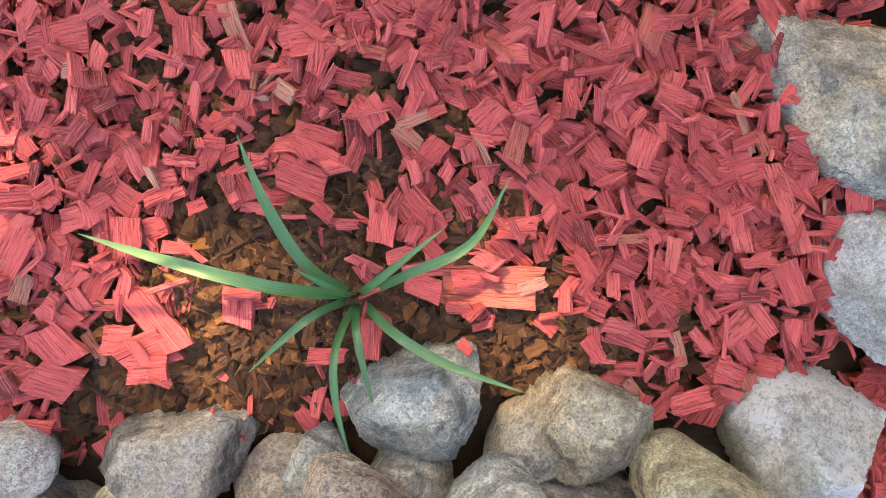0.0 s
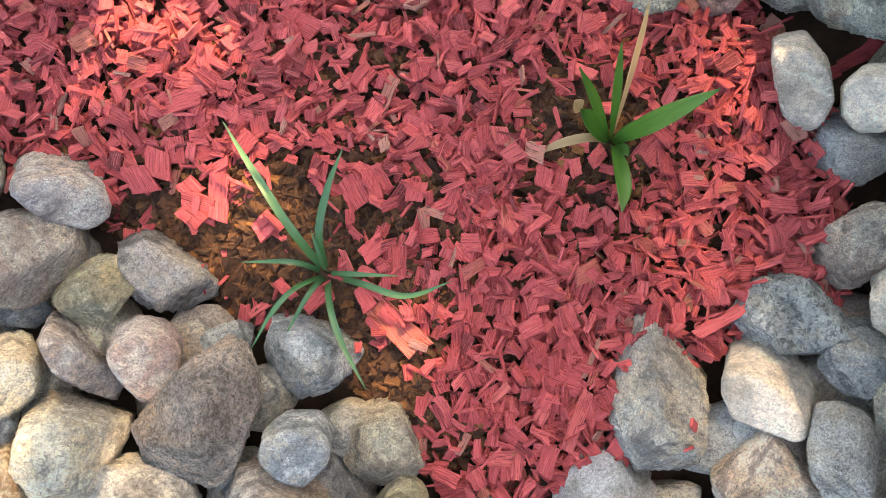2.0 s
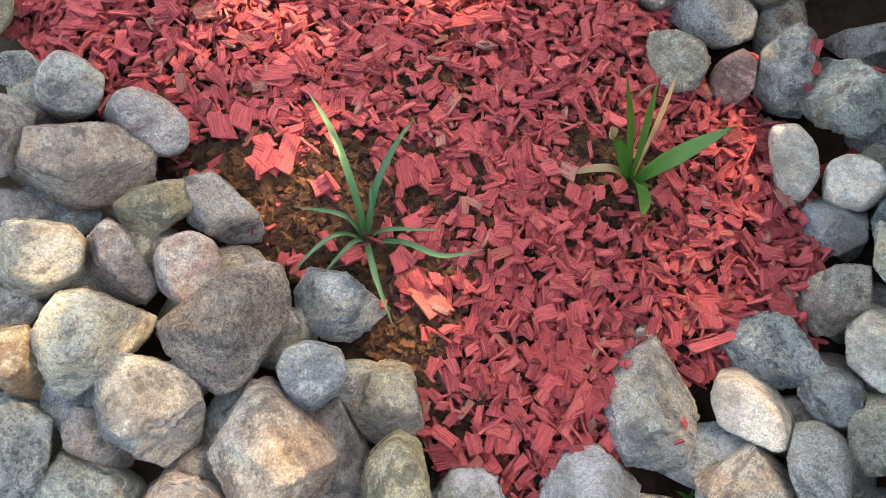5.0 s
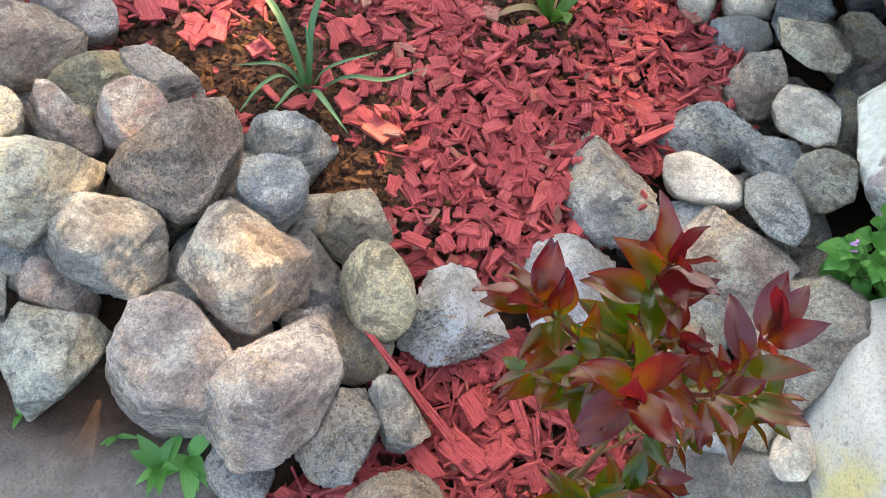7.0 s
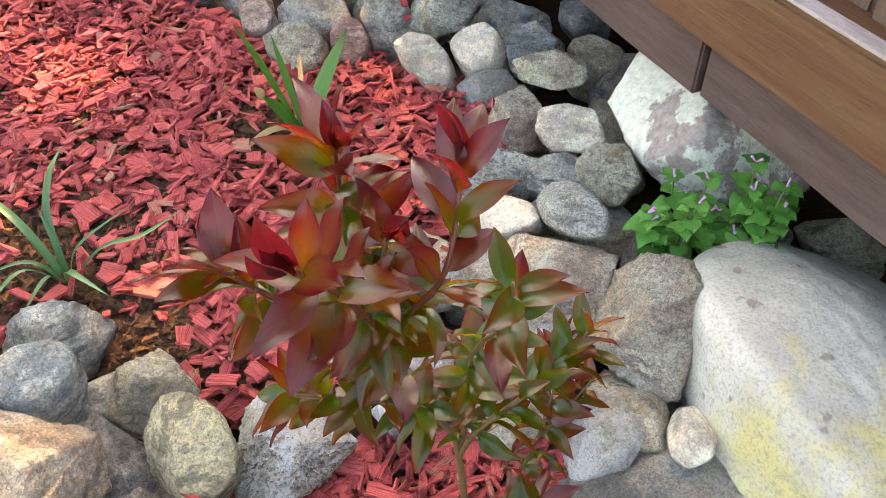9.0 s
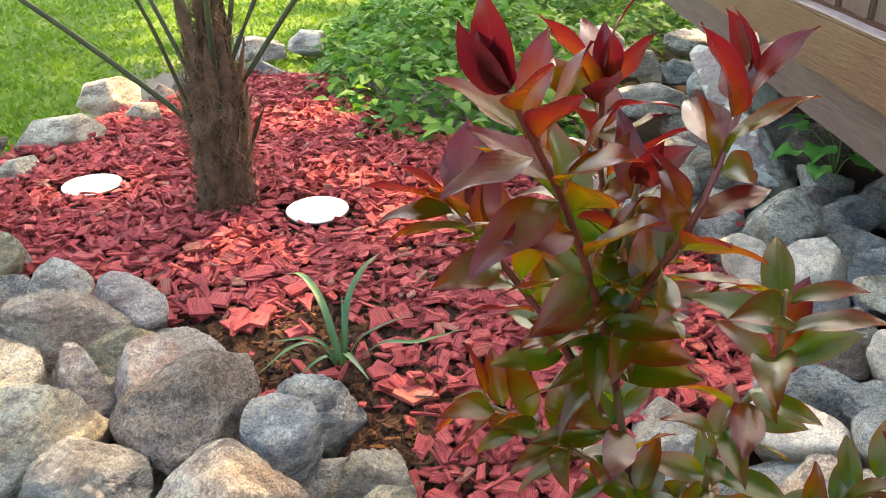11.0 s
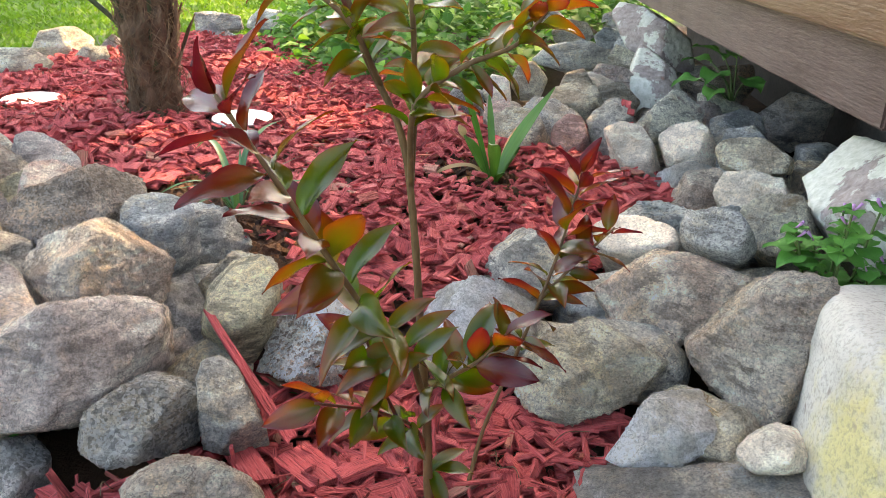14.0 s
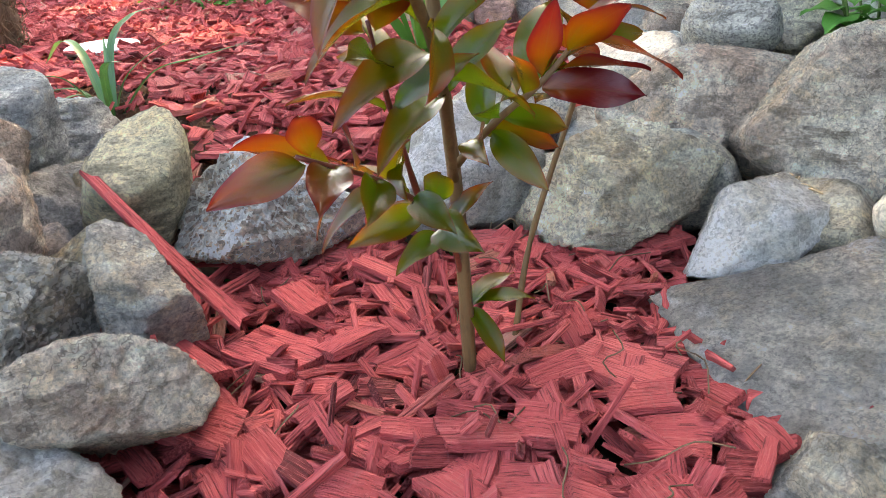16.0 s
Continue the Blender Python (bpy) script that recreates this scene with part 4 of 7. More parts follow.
rock("pinktan", 0.469, -0.403, 0.041, 64, ((114, 12, 69), (95, 26, 68), (48, 43, 78), (11, 43, 83), (-55, 6, 54), (-143, -35, 82), (-171, -34, 67), (171, -28, 69), (147, 17, 81), (133, 47, 60), (122, 60, 56), (88, 75, 62), (-19, 58, 79), (-43, -10, 57), (-67, -50, 67), (-172, -58, 64), (163, -28, 81), (0, -90, 77), (-147, 50, 66), (33, -50, 73), (144, 39, 46), (105, 76, 61), (-103, 39, 58), (-149, 17, 58)), sub=6)
rock("cream", 0.420, -0.533, 0.019, 19, ((118, -1, 26), (66, 29, 31), (-7, 32, 29), (-55, 9, 25), (-97, -17, 30), (-166, -32, 31), (146, -18, 25), (133, 23, 23), (120, 44, 19), (41, 68, 18), (-12, 50, 20), (-34, 18, 26), (-86, -58, 15), (-106, -63, 15), (159, -30, 27), (0, -90, 28), (-156, 56, 27), (24, -56, 27)))
rock("white", 0.352, -0.484, 0.002, 220, ((143, 22, 30), (111, 49, 37), (-4, 31, 40), (-29, -3, 37), (-59, -36, 28), (-93, -51, 33), (-131, -51, 46), (137, 32, 31), (101, 62, 30), (5, 56, 40), (-33, 3, 48), (-62, -44, 32), (-91, -59, 27), (-131, -61, 37), (0, -90, 39), (-114, 35, 34), (66, -35, 37), (-113, 6, 34), (-149, 40, 28), (-41, 73, 26), (-72, 16, 31)))
rock("tan", 0.301, -0.390, 0.006, 220, ((148, 30, 52), (122, 51, 45), (31, 55, 49), (-41, -28, 51), (-64, -47, 41), (-120, -54, 52), (-172, -27, 65), (154, 25, 60), (144, 42, 50), (97, 70, 48), (5, 55, 54), (-47, -40, 46), (-67, -56, 43), (-136, -61, 49), (0, -90, 57), (-107, 32, 48), (73, -32, 54), (-111, 66, 42), (-75, 15, 41), (-102, 1, 46), (-156, 24, 47)), sub=6)
rock("pinktan", -0.033, -0.535, 0.002, 34, ((179, 36, 44), (135, 61, 32), (90, 62, 28), (55, 52, 29), (27, 27, 39), (-22, -40, 45), (-85, -57, 25), (-113, -50, 24), (-145, -22, 40), (161, 41, 41), (127, 52, 31), (75, 49, 26), (53, 40, 28), (32, 23, 40), (-19, -30, 51), (-93, -47, 24), (-138, -23, 39), (0, -90, 41), (-74, 30, 39), (106, -30, 39)), sub=6)
rock("white", -0.075, -0.587, -0.020, 64, ((116, 60, 40), (77, 55, 39), (41, 31, 41), (35, 24, 42), (16, -2, 47), (4, -17, 50), (-83, -50, 36), (-120, -34, 37), (-160, 16, 41), (0, -90, 54), (-66, 34, 46), (114, -34, 51), (-114, 41, 39), (-27, 63, 34), (-32, 27, 46), (-72, -5, 38)), sub=6)
rock("grey", -0.022, -0.440, 0.008, 220, ((-175, 22, 34), (152, 61, 48), (34, 44, 32), (19, 19, 22), (-56, -59, 40), (-121, -53, 33), (-165, -1, 23), (-176, 17, 32), (120, 59, 50), (37, 35, 34), (19, 12, 24), (13, 4, 30), (-93, -52, 38), (-166, 2, 24), (0, -90, 37), (-78, 25, 31), (102, -25, 35), (-113, 8, 26), (-119, 49, 30), (-30, 58, 23), (-58, -18, 30)))
rock("granite", -0.092, -0.460, 0.012, 120, ((137, 66, 34), (122, 68, 34), (54, 56, 39), (14, -3, 49), (-74, -63, 28), (-135, -36, 40), (-163, 15, 42), (-162, 12, 64), (149, 52, 33), (106, 59, 42), (22, 11, 65), (9, -8, 58), (-60, -53, 35), (-107, -45, 57), (0, -90, 48), (-70, 24, 41), (110, -24, 46), (-88, -16, 41), (-102, 36, 32), (-82, 56, 29), (-33, -2, 30)), sub=6)
rock("granite", -0.197, -0.470, -0.030, 120, ((163, 49, 29), (104, 57, 32), (43, 23, 34), (22, -7, 31), (-53, -53, 28), (-114, -37, 32), (-155, 11, 31), (0, -90, 41), (-61, 35, 35), (119, -35, 39), (-17, 58, 30), (-27, -7, 28), (-87, -10, 34), (-104, 45, 25)))
rock("pinktan", 0.569, -0.000, 0.027, 120, ((140, -9, 48), (121, 6, 44), (93, 26, 50), (-9, 32, 44), (-49, 7, 36), (-88, -21, 50), (-149, -36, 51), (140, -18, 47), (111, -8, 38), (78, 7, 53), (-4, 27, 49), (-61, 16, 42), (-99, -0, 58), (-149, -19, 57), (0, -90, 59), (-144, 51, 50), (36, -51, 56), (-83, 27, 43), (-153, 20, 45), (172, 25, 41), (-101, 84, 40)))
rock("white", 0.586, 0.116, 0.013, 64, ((156, -18, 48), (101, 26, 43), (74, 38, 38), (-7, 33, 49), (-60, -7, 41), (-62, -9, 40), (-111, -35, 48), (-168, -35, 49), (145, -6, 49), (95, 41, 35), (61, 51, 37), (-13, 34, 51), (-66, -24, 37), (-107, -47, 33), (176, -35, 48), (0, -90, 52), (-139, 49, 44), (41, -49, 49), (-123, 7, 38), (-170, 28, 35), (148, 61, 38), (-89, 48, 32)))
rock("cream", 0.534, 0.213, 0.022, 21, ((141, -0, 59), (98, 33, 60), (35, 44, 46), (-1, 33, 42), (-34, 10, 43), (-55, -8, 55), (-128, -40, 57), (-174, -32, 40), (172, -26, 41), (-178, -22, 30), (168, -19, 36), (92, 13, 61), (27, 27, 39), (-1, 25, 34), (-32, 17, 47), (-94, -9, 63), (-145, -23, 44), (0, -90, 55), (-132, 48, 53), (48, -48, 53)))
rock("cream", 0.614, 0.176, 0.039, 21, ((146, -10, 47), (107, 25, 47), (73, 42, 46), (-3, 36, 47), (-36, 13, 44), (-77, -23, 40), (-104, -37, 40), (178, -32, 47), (171, -24, 39), (122, -6, 39), (78, 16, 40), (15, 30, 37), (-58, 10, 40), (-92, -7, 44), (-150, -25, 44), (0, -90, 52), (-137, 46, 50), (43, -46, 50)))
rock("green", 0.613, 0.296, 0.071, 120, ((145, -4, 63), (101, 36, 61), (64, 48, 56), (27, 48, 63), (-47, -2, 53), (-93, -37, 66), (-153, -43, 64), (150, 39, 36), (-8, 49, 56), (-25, -7, 54), (-57, -66, 28), (-138, -73, 43), (0, -90, 63), (-133, 43, 53), (47, -43, 60), (-63, 49, 40), (-127, 3, 44), (-168, 25, 45), (-165, 67, 45)))
rock("grey", 0.549, 0.370, 0.030, 120, ((163, -17, 47), (134, 12, 55), (52, 49, 67), (-6, 30, 40), (-23, 16, 36), (-92, -38, 66), (-160, -39, 61), (166, -17, 50), (144, -7, 55), (110, 13, 75), (34, 32, 68), (-5, 25, 55), (-44, 9, 62), (-132, -26, 61), (0, -90, 68), (-127, 44, 58), (53, -44, 65), (-91, 17, 54), (-150, 21, 52), (172, 55, 52), (-39, 75, 52)))
rock("maroon", 0.466, 0.365, 0.010, 21, ((148, 1, 37), (122, 24, 39), (43, 45, 43), (-12, 21, 33), (-44, -9, 32), (-109, -42, 47), (-173, -30, 41), (165, -13, 36), (135, 0, 33), (102, 16, 44), (7, 24, 43), (-18, 15, 34), (-49, 2, 42), (-91, -16, 49), (-159, -22, 43), (0, -90, 46), (-123, 46, 44), (57, -46, 44)))
rock("tan", 0.373, 0.388, 0.011, 34, ((160, -4, 61), (104, 38, 50), (63, 45, 43), (10, 33, 48), (-28, 3, 50), (-60, -24, 54), (-124, -41, 52), (-167, -30, 50), (172, -10, 48), (122, 12, 63), (72, 25, 49), (48, 26, 48), (-11, 14, 55), (-42, 2, 57), (-88, -16, 56), (-142, -21, 48), (-166, -17, 44), (0, -90, 58), (-118, 47, 55), (62, -47, 55)))
rock("speck", 0.441, 0.479, 0.020, 64, ((166, -9, 71), (145, 2, 68), (108, 20, 65), (52, 32, 58), (25, 29, 61), (-22, 13, 74), (-60, -8, 74), (-110, -25, 54), (-159, -22, 73), (148, 7, 66), (95, 44, 48), (27, 44, 51), (-19, 14, 65), (-64, -29, 55), (-123, -45, 46), (-128, -45, 48), (0, -90, 71), (-129, 61, 60), (51, -61, 68), (-106, 36, 56), (-169, 20, 46), (72, 69, 53), (-56, 65, 44)))
rock("mauve", 0.705, 0.438, 0.030, 120, ((119, 24, 39), (110, 32, 30), (59, 52, 44), (-33, 14, 61), (-71, -29, 36), (-101, -45, 32), (-118, -48, 41), (0, -90, 60), (-131, 40, 51), (49, -40, 57), (-164, 63, 37), (-79, 22, 39), (-113, 7, 42), (-172, 17, 37)))
rock("tan", 0.522, 0.549, 0.030, 21, ((150, -4, 53), (99, 25, 42), (30, 33, 39), (-12, 20, 47), (-69, -15, 50), (-121, -31, 37), (-141, -31, 40), (0, -90, 58), (-130, 57, 55), (50, -57, 55)))
rock("pink", 0.355, 0.529, 0.010, 34, ((160, -3, 29), (89, 27, 33), (-1, 16, 29), (-53, -11, 31), (-121, -27, 36), (-161, -20, 34), (0, -90, 39), (-119, 62, 37), (61, -62, 37)))
rock("cream", 0.610, -0.073, 0.051, 34, ((136, -5, 53), (120, 13, 53), (84, 42, 55), (14, 48, 51), (-27, 28, 51), (-79, -25, 56), (-127, -46, 47), (-171, -43, 48), (131, 8, 51), (76, 49, 36), (36, 53, 32), (-27, 24, 41), (-75, -30, 46), (-126, -50, 36), (171, -34, 44), (0, -90, 51), (-141, 41, 48), (39, -41, 48)))
rock("tan", 0.589, -0.187, 0.054, 34, ((136, -9, 42), (101, 25, 40), (49, 47, 38), (-28, 29, 37), (-76, -17, 43), (-149, -44, 43), (171, -35, 38), (126, 9, 47), (76, 46, 44), (38, 51, 45), (-40, 14, 40), (-65, -15, 39), (-119, -45, 45), (172, -35, 40), (159, -26, 41), (0, -90, 48), (-146, 44, 45), (34, -44, 45)))
rock("blue", 0.694, 0.139, 0.040, 34, ((148, -14, 42), (132, 7, 44), (86, 48, 45), (-3, 45, 43), (-50, -3, 41), (-89, -41, 46), (179, -41, 47), (0, -90, 58), (-135, 36, 55), (45, -36, 55)))
rock("tan", 0.650, 0.044, 0.077, 21, ((86, 51, 32), (77, 54, 26), (22, 55, 32), (-48, -3, 63), (-108, -52, 38), (-149, -53, 31), (-162, -51, 36), (144, 38, 52), (89, 75, 37), (-3, 58, 37), (-29, -0, 56), (-80, -70, 22), (-149, -71, 21), (162, -23, 44), (0, -90, 45), (-132, 34, 42), (48, -34, 42)))
rock("tan", 0.614, 0.612, 0.040, 19, ((158, 29, 44), (120, 74, 37), (-5, 48, 34), (-24, -24, 47), (-91, -76, 33), (175, -40, 39), (0, -90, 43), (-107, 12, 41), (73, -12, 41)), sub=4)
rock("tan", 0.532, 0.647, 0.040, 17, ((166, 5, 40), (163, 19, 39), (133, 71, 53), (-8, 32, 46), (-18, -13, 40), (-42, -63, 49), (179, -41, 53), (0, -90, 50), (-104, 12, 48), (76, -12, 48)), sub=4)
rock("tan", 0.460, 0.800, 0.040, 17, ((167, 16, 39), (137, 72, 45), (-3, 41, 39), (-16, -18, 39), (-77, -76, 44), (178, -32, 40), (0, -90, 45), (-101, 11, 42), (79, -11, 42)), sub=4)
rock("grey", 0.632, 1.083, 0.050, 64, ((159, 47, 69), (131, 76, 41), (8, 70, 49), (-14, 15, 95), (-66, -77, 38), (-154, -74, 44), (0, -90, 68), (-104, 9, 58), (76, -9, 65), (-73, -0, 44), (-105, -32, 46), (-133, 10, 50), (-96, 56, 49)), sub=4)
rock("mauve", 0.677, 1.741, 0.050, 17, ((167, 22, 71), (132, 80, 62), (-3, 57, 61), (-14, -4, 71), (-34, -68, 62), (177, -44, 62), (0, -90, 73), (-102, 7, 69), (78, -7, 69)), sub=4)
rock("tan", 0.711, 1.453, 0.060, 21, ((162, 35, 53), (28, 80, 39), (-10, 30, 56), (-24, -49, 51), (-105, -81, 38), (172, -28, 58), (0, -90, 55), (-104, 8, 52), (76, -8, 52)), sub=4)
rock("blue", 0.801, 1.329, 0.060, 34, ((157, 46, 41), (24, 79, 30), (-14, 24, 43), (-72, -79, 28), (169, -28, 44), (0, -90, 43), (-106, 8, 41), (74, -8, 41)), sub=4)
rock("pink", 0.651, 0.730, 0.060, 34, ((159, 30, 57), (47, 79, 28), (-4, 53, 31), (-26, -33, 57), (-126, -78, 27), (174, -40, 38), (0, -90, 44), (-107, 11, 42), (73, -11, 42)), sub=4)
rock("cream", 0.384, 0.789, 0.020, 21, ((166, 28, 31), (24, 71, 36), (-7, 10, 31), (-35, -62, 34), (-179, -35, 33), (0, -90, 37), (-99, 12, 35), (81, -12, 35)), sub=4)
rock("tan", 0.712, 0.895, 0.070, 34, ((160, 24, 40), (3, 66, 29), (-13, 29, 32), (-66, -76, 32), (170, -31, 33), (0, -90, 40), (-107, 10, 38), (73, -10, 38)), sub=4)
rock("grey", -0.863, 0.568, 0.030, 34, ((-156, 34, 70), (133, 77, 68), (51, 58, 72), (29, 0, 81), (19, -33, 68), (-62, -73, 68), (-143, -12, 70), (0, -90, 89), (-59, 15, 84), (121, -15, 84)), sub=4)
rock("grey", -0.708, 0.430, 0.015, 19, ((-160, 34, 54), (95, 73, 41), (45, 46, 38), (32, 17, 48), (-0, -55, 51), (-108, -64, 38), (-142, -23, 43), (0, -90, 54), (-61, 17, 52), (119, -17, 52)), sub=4)
rock("brown", -0.950, 0.951, 0.020, 120, ((-167, 52, 24), (74, 74, 38), (18, -34, 33), (-7, -68, 25), (-144, -27, 53), (0, -90, 44), (-62, 12, 38), (118, -12, 42), (-38, -25, 34), (-109, -3, 32), (-105, 36, 34), (-36, 30, 30)), sub=4)
rock("tan", -0.826, 0.825, 0.020, 120, ((-168, 48, 28), (126, 77, 26), (29, 16, 49), (-0, -60, 26), (-85, -75, 26), (0, -90, 41), (-64, 13, 35), (116, -13, 39), (-11, 25, 25), (-30, -23, 28), (-90, -10, 28), (-104, 47, 29)), sub=4)
rock("tan", -0.798, 1.026, 0.030, 120, ((-166, 43, 70), (116, 79, 45), (34, 48, 70), (15, -26, 86), (-70, -77, 43), (-134, -57, 61), (0, -90, 75), (-67, 12, 63), (113, -12, 71), (-95, 48, 45), (-25, 13, 62), (-57, -31, 49), (-98, 1, 56)), sub=4)
rock("tan", -0.798, 1.381, 0.030, 64, ((-165, 32, 69), (141, 79, 46), (31, 52, 65), (16, -13, 82), (-46, -77, 43), (-142, -54, 66), (0, -90, 70), (-70, 10, 59), (110, -10, 66), (-98, -9, 54), (-95, 33, 49), (-26, 29, 44), (-60, -28, 56)), sub=4)
rock("tan", -0.662, 1.218, 0.020, 120, ((-173, 47, 35), (96, 79, 32), (20, 13, 43), (-35, -75, 28), (-152, -36, 43), (0, -90, 42), (-72, 12, 36), (108, -12, 40), (-95, -10, 29), (-113, 21, 32), (-35, 46, 34), (-36, -9, 35)), sub=4)
rock("brown", -0.644, 1.381, 0.020, 120, ((-174, 47, 36), (31, 55, 28), (16, 1, 38), (-115, -75, 27), (-153, -40, 32), (0, -90, 38), (-73, 11, 32), (107, -11, 36), (-47, -2, 30), (-99, -4, 27), (-113, 27, 28), (-42, 27, 26)), sub=4)
rock("dark", -0.401, 1.659, 0.000, 64, ((178, 53, 68), (26, 59, 39), (16, 37, 54), (-53, -77, 48), (-158, -45, 46), (0, -90, 61), (-80, 10, 52), (100, -10, 58), (-120, 24, 48), (-48, 31, 45), (-53, -21, 45), (-115, -29, 49)), sub=4)
rock("mauve", -0.424, 1.939, 0.020, 34, ((-178, 43, 37), (41, 74, 32), (10, 12, 48), (-61, -80, 26), (-161, -43, 48), (0, -90, 42), (-81, 9, 40), (99, -9, 40)), sub=4)
rock("painted", 0.705, -0.217, 0.090, 220, ((122, 19, 128), (-4, 49, 52), (-25, 39, 85), (-92, -35, 124), (-134, -51, 85), (173, -41, 74), (155, -27, 86), (0, -90, 106), (-142, 35, 90), (38, -35, 100), (-104, 25, 78), (-142, -6, 82), (162, 49, 67), (-89, 62, 77)), name="foundation_stone", where="under the shed")
rock("painted", 0.807, 0.947, 0.094, 220, ((148, 57, 155), (132, 74, 139), (-10, 54, 66), (-24, 9, 108), (-85, -74, 116), (167, -33, 69), (167, -31, 70), (158, 41, 147), (10, 77, 86), (-7, 62, 67), (-19, 15, 82), (-67, -75, 97), (169, -37, 63), (167, -29, 64), (0, -90, 104), (-112, 11, 89), (68, -11, 99), (-67, 16, 73), (-101, -33, 81), (-143, 13, 67), (-142, 48, 75)), name="foundation_stone", where="under the shed")
rock("dark", 0.924, 0.452, 0.030, 120, ((139, 48, 51), (22, 76, 55), (-34, -12, 60), (-52, -56, 53), (-137, -75, 56), (165, -39, 68), (0, -90, 72), (-119, 13, 61), (61, -13, 68), (-142, -20, 60), (-165, 14, 47), (-130, 56, 50), (-89, -8, 52)), where="in the shade under the shed")
rock("brown", 0.876, 0.712, 0.040, 120, ((149, 40, 54), (107, 78, 51), (-22, 24, 83), (-33, -32, 59), (-67, -72, 50), (173, -49, 81), (0, -90, 74), (-114, 11, 63), (66, -11, 70), (-116, -17, 57), (-163, -3, 56), (-111, 40, 55), (-82, 8, 46)), where="in the shade under the shed")
rock("blue", 0.769, 0.377, 0.030, 64, ((154, 9, 42), (129, 64, 37), (22, 74, 45), (-21, 26, 56), (-44, -50, 30), (163, -23, 53), (0, -90, 50), (-115, 14, 43), (65, -14, 48), (-115, -33, 35), (-142, 34, 38), (-91, 37, 34), (-75, 6, 40)), where="in the shade under the shed")
rock("slab", 0.367, -0.660, -0.030, 220, ((94, 58, 98), (66, 66, 102), (-32, 35, 92), (-50, 10, 85), (-103, -37, 104), (-174, -36, 84), (173, -25, 104), (0, -90, 46), (180, 75, 35), (170, 86, 39)), sub=6)
rock("grey", 0.262, -0.683, -0.030, 220, ((135, 20, 34), (125, 29, 32), (38, 51, 27), (5, 40, 31), (-43, -3, 42), (-104, -44, 22), (166, -12, 44), (0, -90, 38), (-123, 41, 33), (57, -41, 36), (166, 54, 32), (-63, 61, 26), (-113, 4, 31), (-169, 13, 26)), sub=6)
rock("pinktan", 0.459, -0.609, -0.030, 64, ((80, 18, 42), (42, 32, 37), (-9, 33, 33), (-50, 18, 41), (-103, -14, 45), (-165, -31, 31), (175, -30, 31), (0, -90, 45), (-165, 57, 40), (15, -57, 45), (109, 54, 41), (-64, 61, 31), (-141, 14, 30), (173, 29, 31)))
stone(0.565, -0.585, 0.000, 0.222, 0.146, 0.130, 56, "boulder", "round", sub=6)
stone(0.964, 1.728, 0.050, 0.119, 0.080, 0.045, 64, "grey", "mid")
stone(0.827, 1.201, 0.060, 0.081, 0.053, 0.035, 64, "blue", "round")
stone(0.773, 0.905, 0.060, 0.080, 0.046, 0.039, 68, "brown", "mid")
stone(0.574, 0.696, 0.040, 0.087, 0.062, 0.042, 63, "cream", "round")
stone(0.306, 0.751, 0.015, 0.065, 0.047, 0.029, 74, "granite", "mid")
stone(0.735, 0.715, 0.055, 0.1, 0.07, 0.075, 70, "painted", "angular", where="beside the shed")
stone(-0.5, 2.13, -0.01, 0.085, 0.06, 0.05, 20, "mauve", "mid", where="at the edge of the lawn")
stone(-0.32, 2.2, -0.01, 0.09, 0.06, 0.055, 160, "grey", "mid", where="at the edge of the lawn")
stone(-0.62, 1.56, 0.0, 0.075, 0.055, 0.05, 40, "dark", "angular", where="at the edge of the lawn")
stone(0.515, -0.765, -0.050, 0.075, 0.060, 0.050, 30, "grey", "mid")
stone(0.630, -0.780, -0.045, 0.080, 0.060, 0.055, 80, "pinktan", "mid")
stone(0.440, -0.800, -0.055, 0.060, 0.050, 0.040, 10, "tan", "mid")


def aim(p, d, roll=0.0):
    """A pose at p whose x axis points along d and whose z axis leans upward."""
    d = Vector(d).normalized()
    side = Vector((0, 0, 1)).cross(d)
    side = side.normalized() if side.length > 1e-3 else Vector((0, 1, 0))
    up = d.cross(side)
    m = Matrix((d, side, up)).transposed().to_4x4()
    return Matrix.Translation(p) @ m @ pose(0, 0, 0, roll, 0, 0)


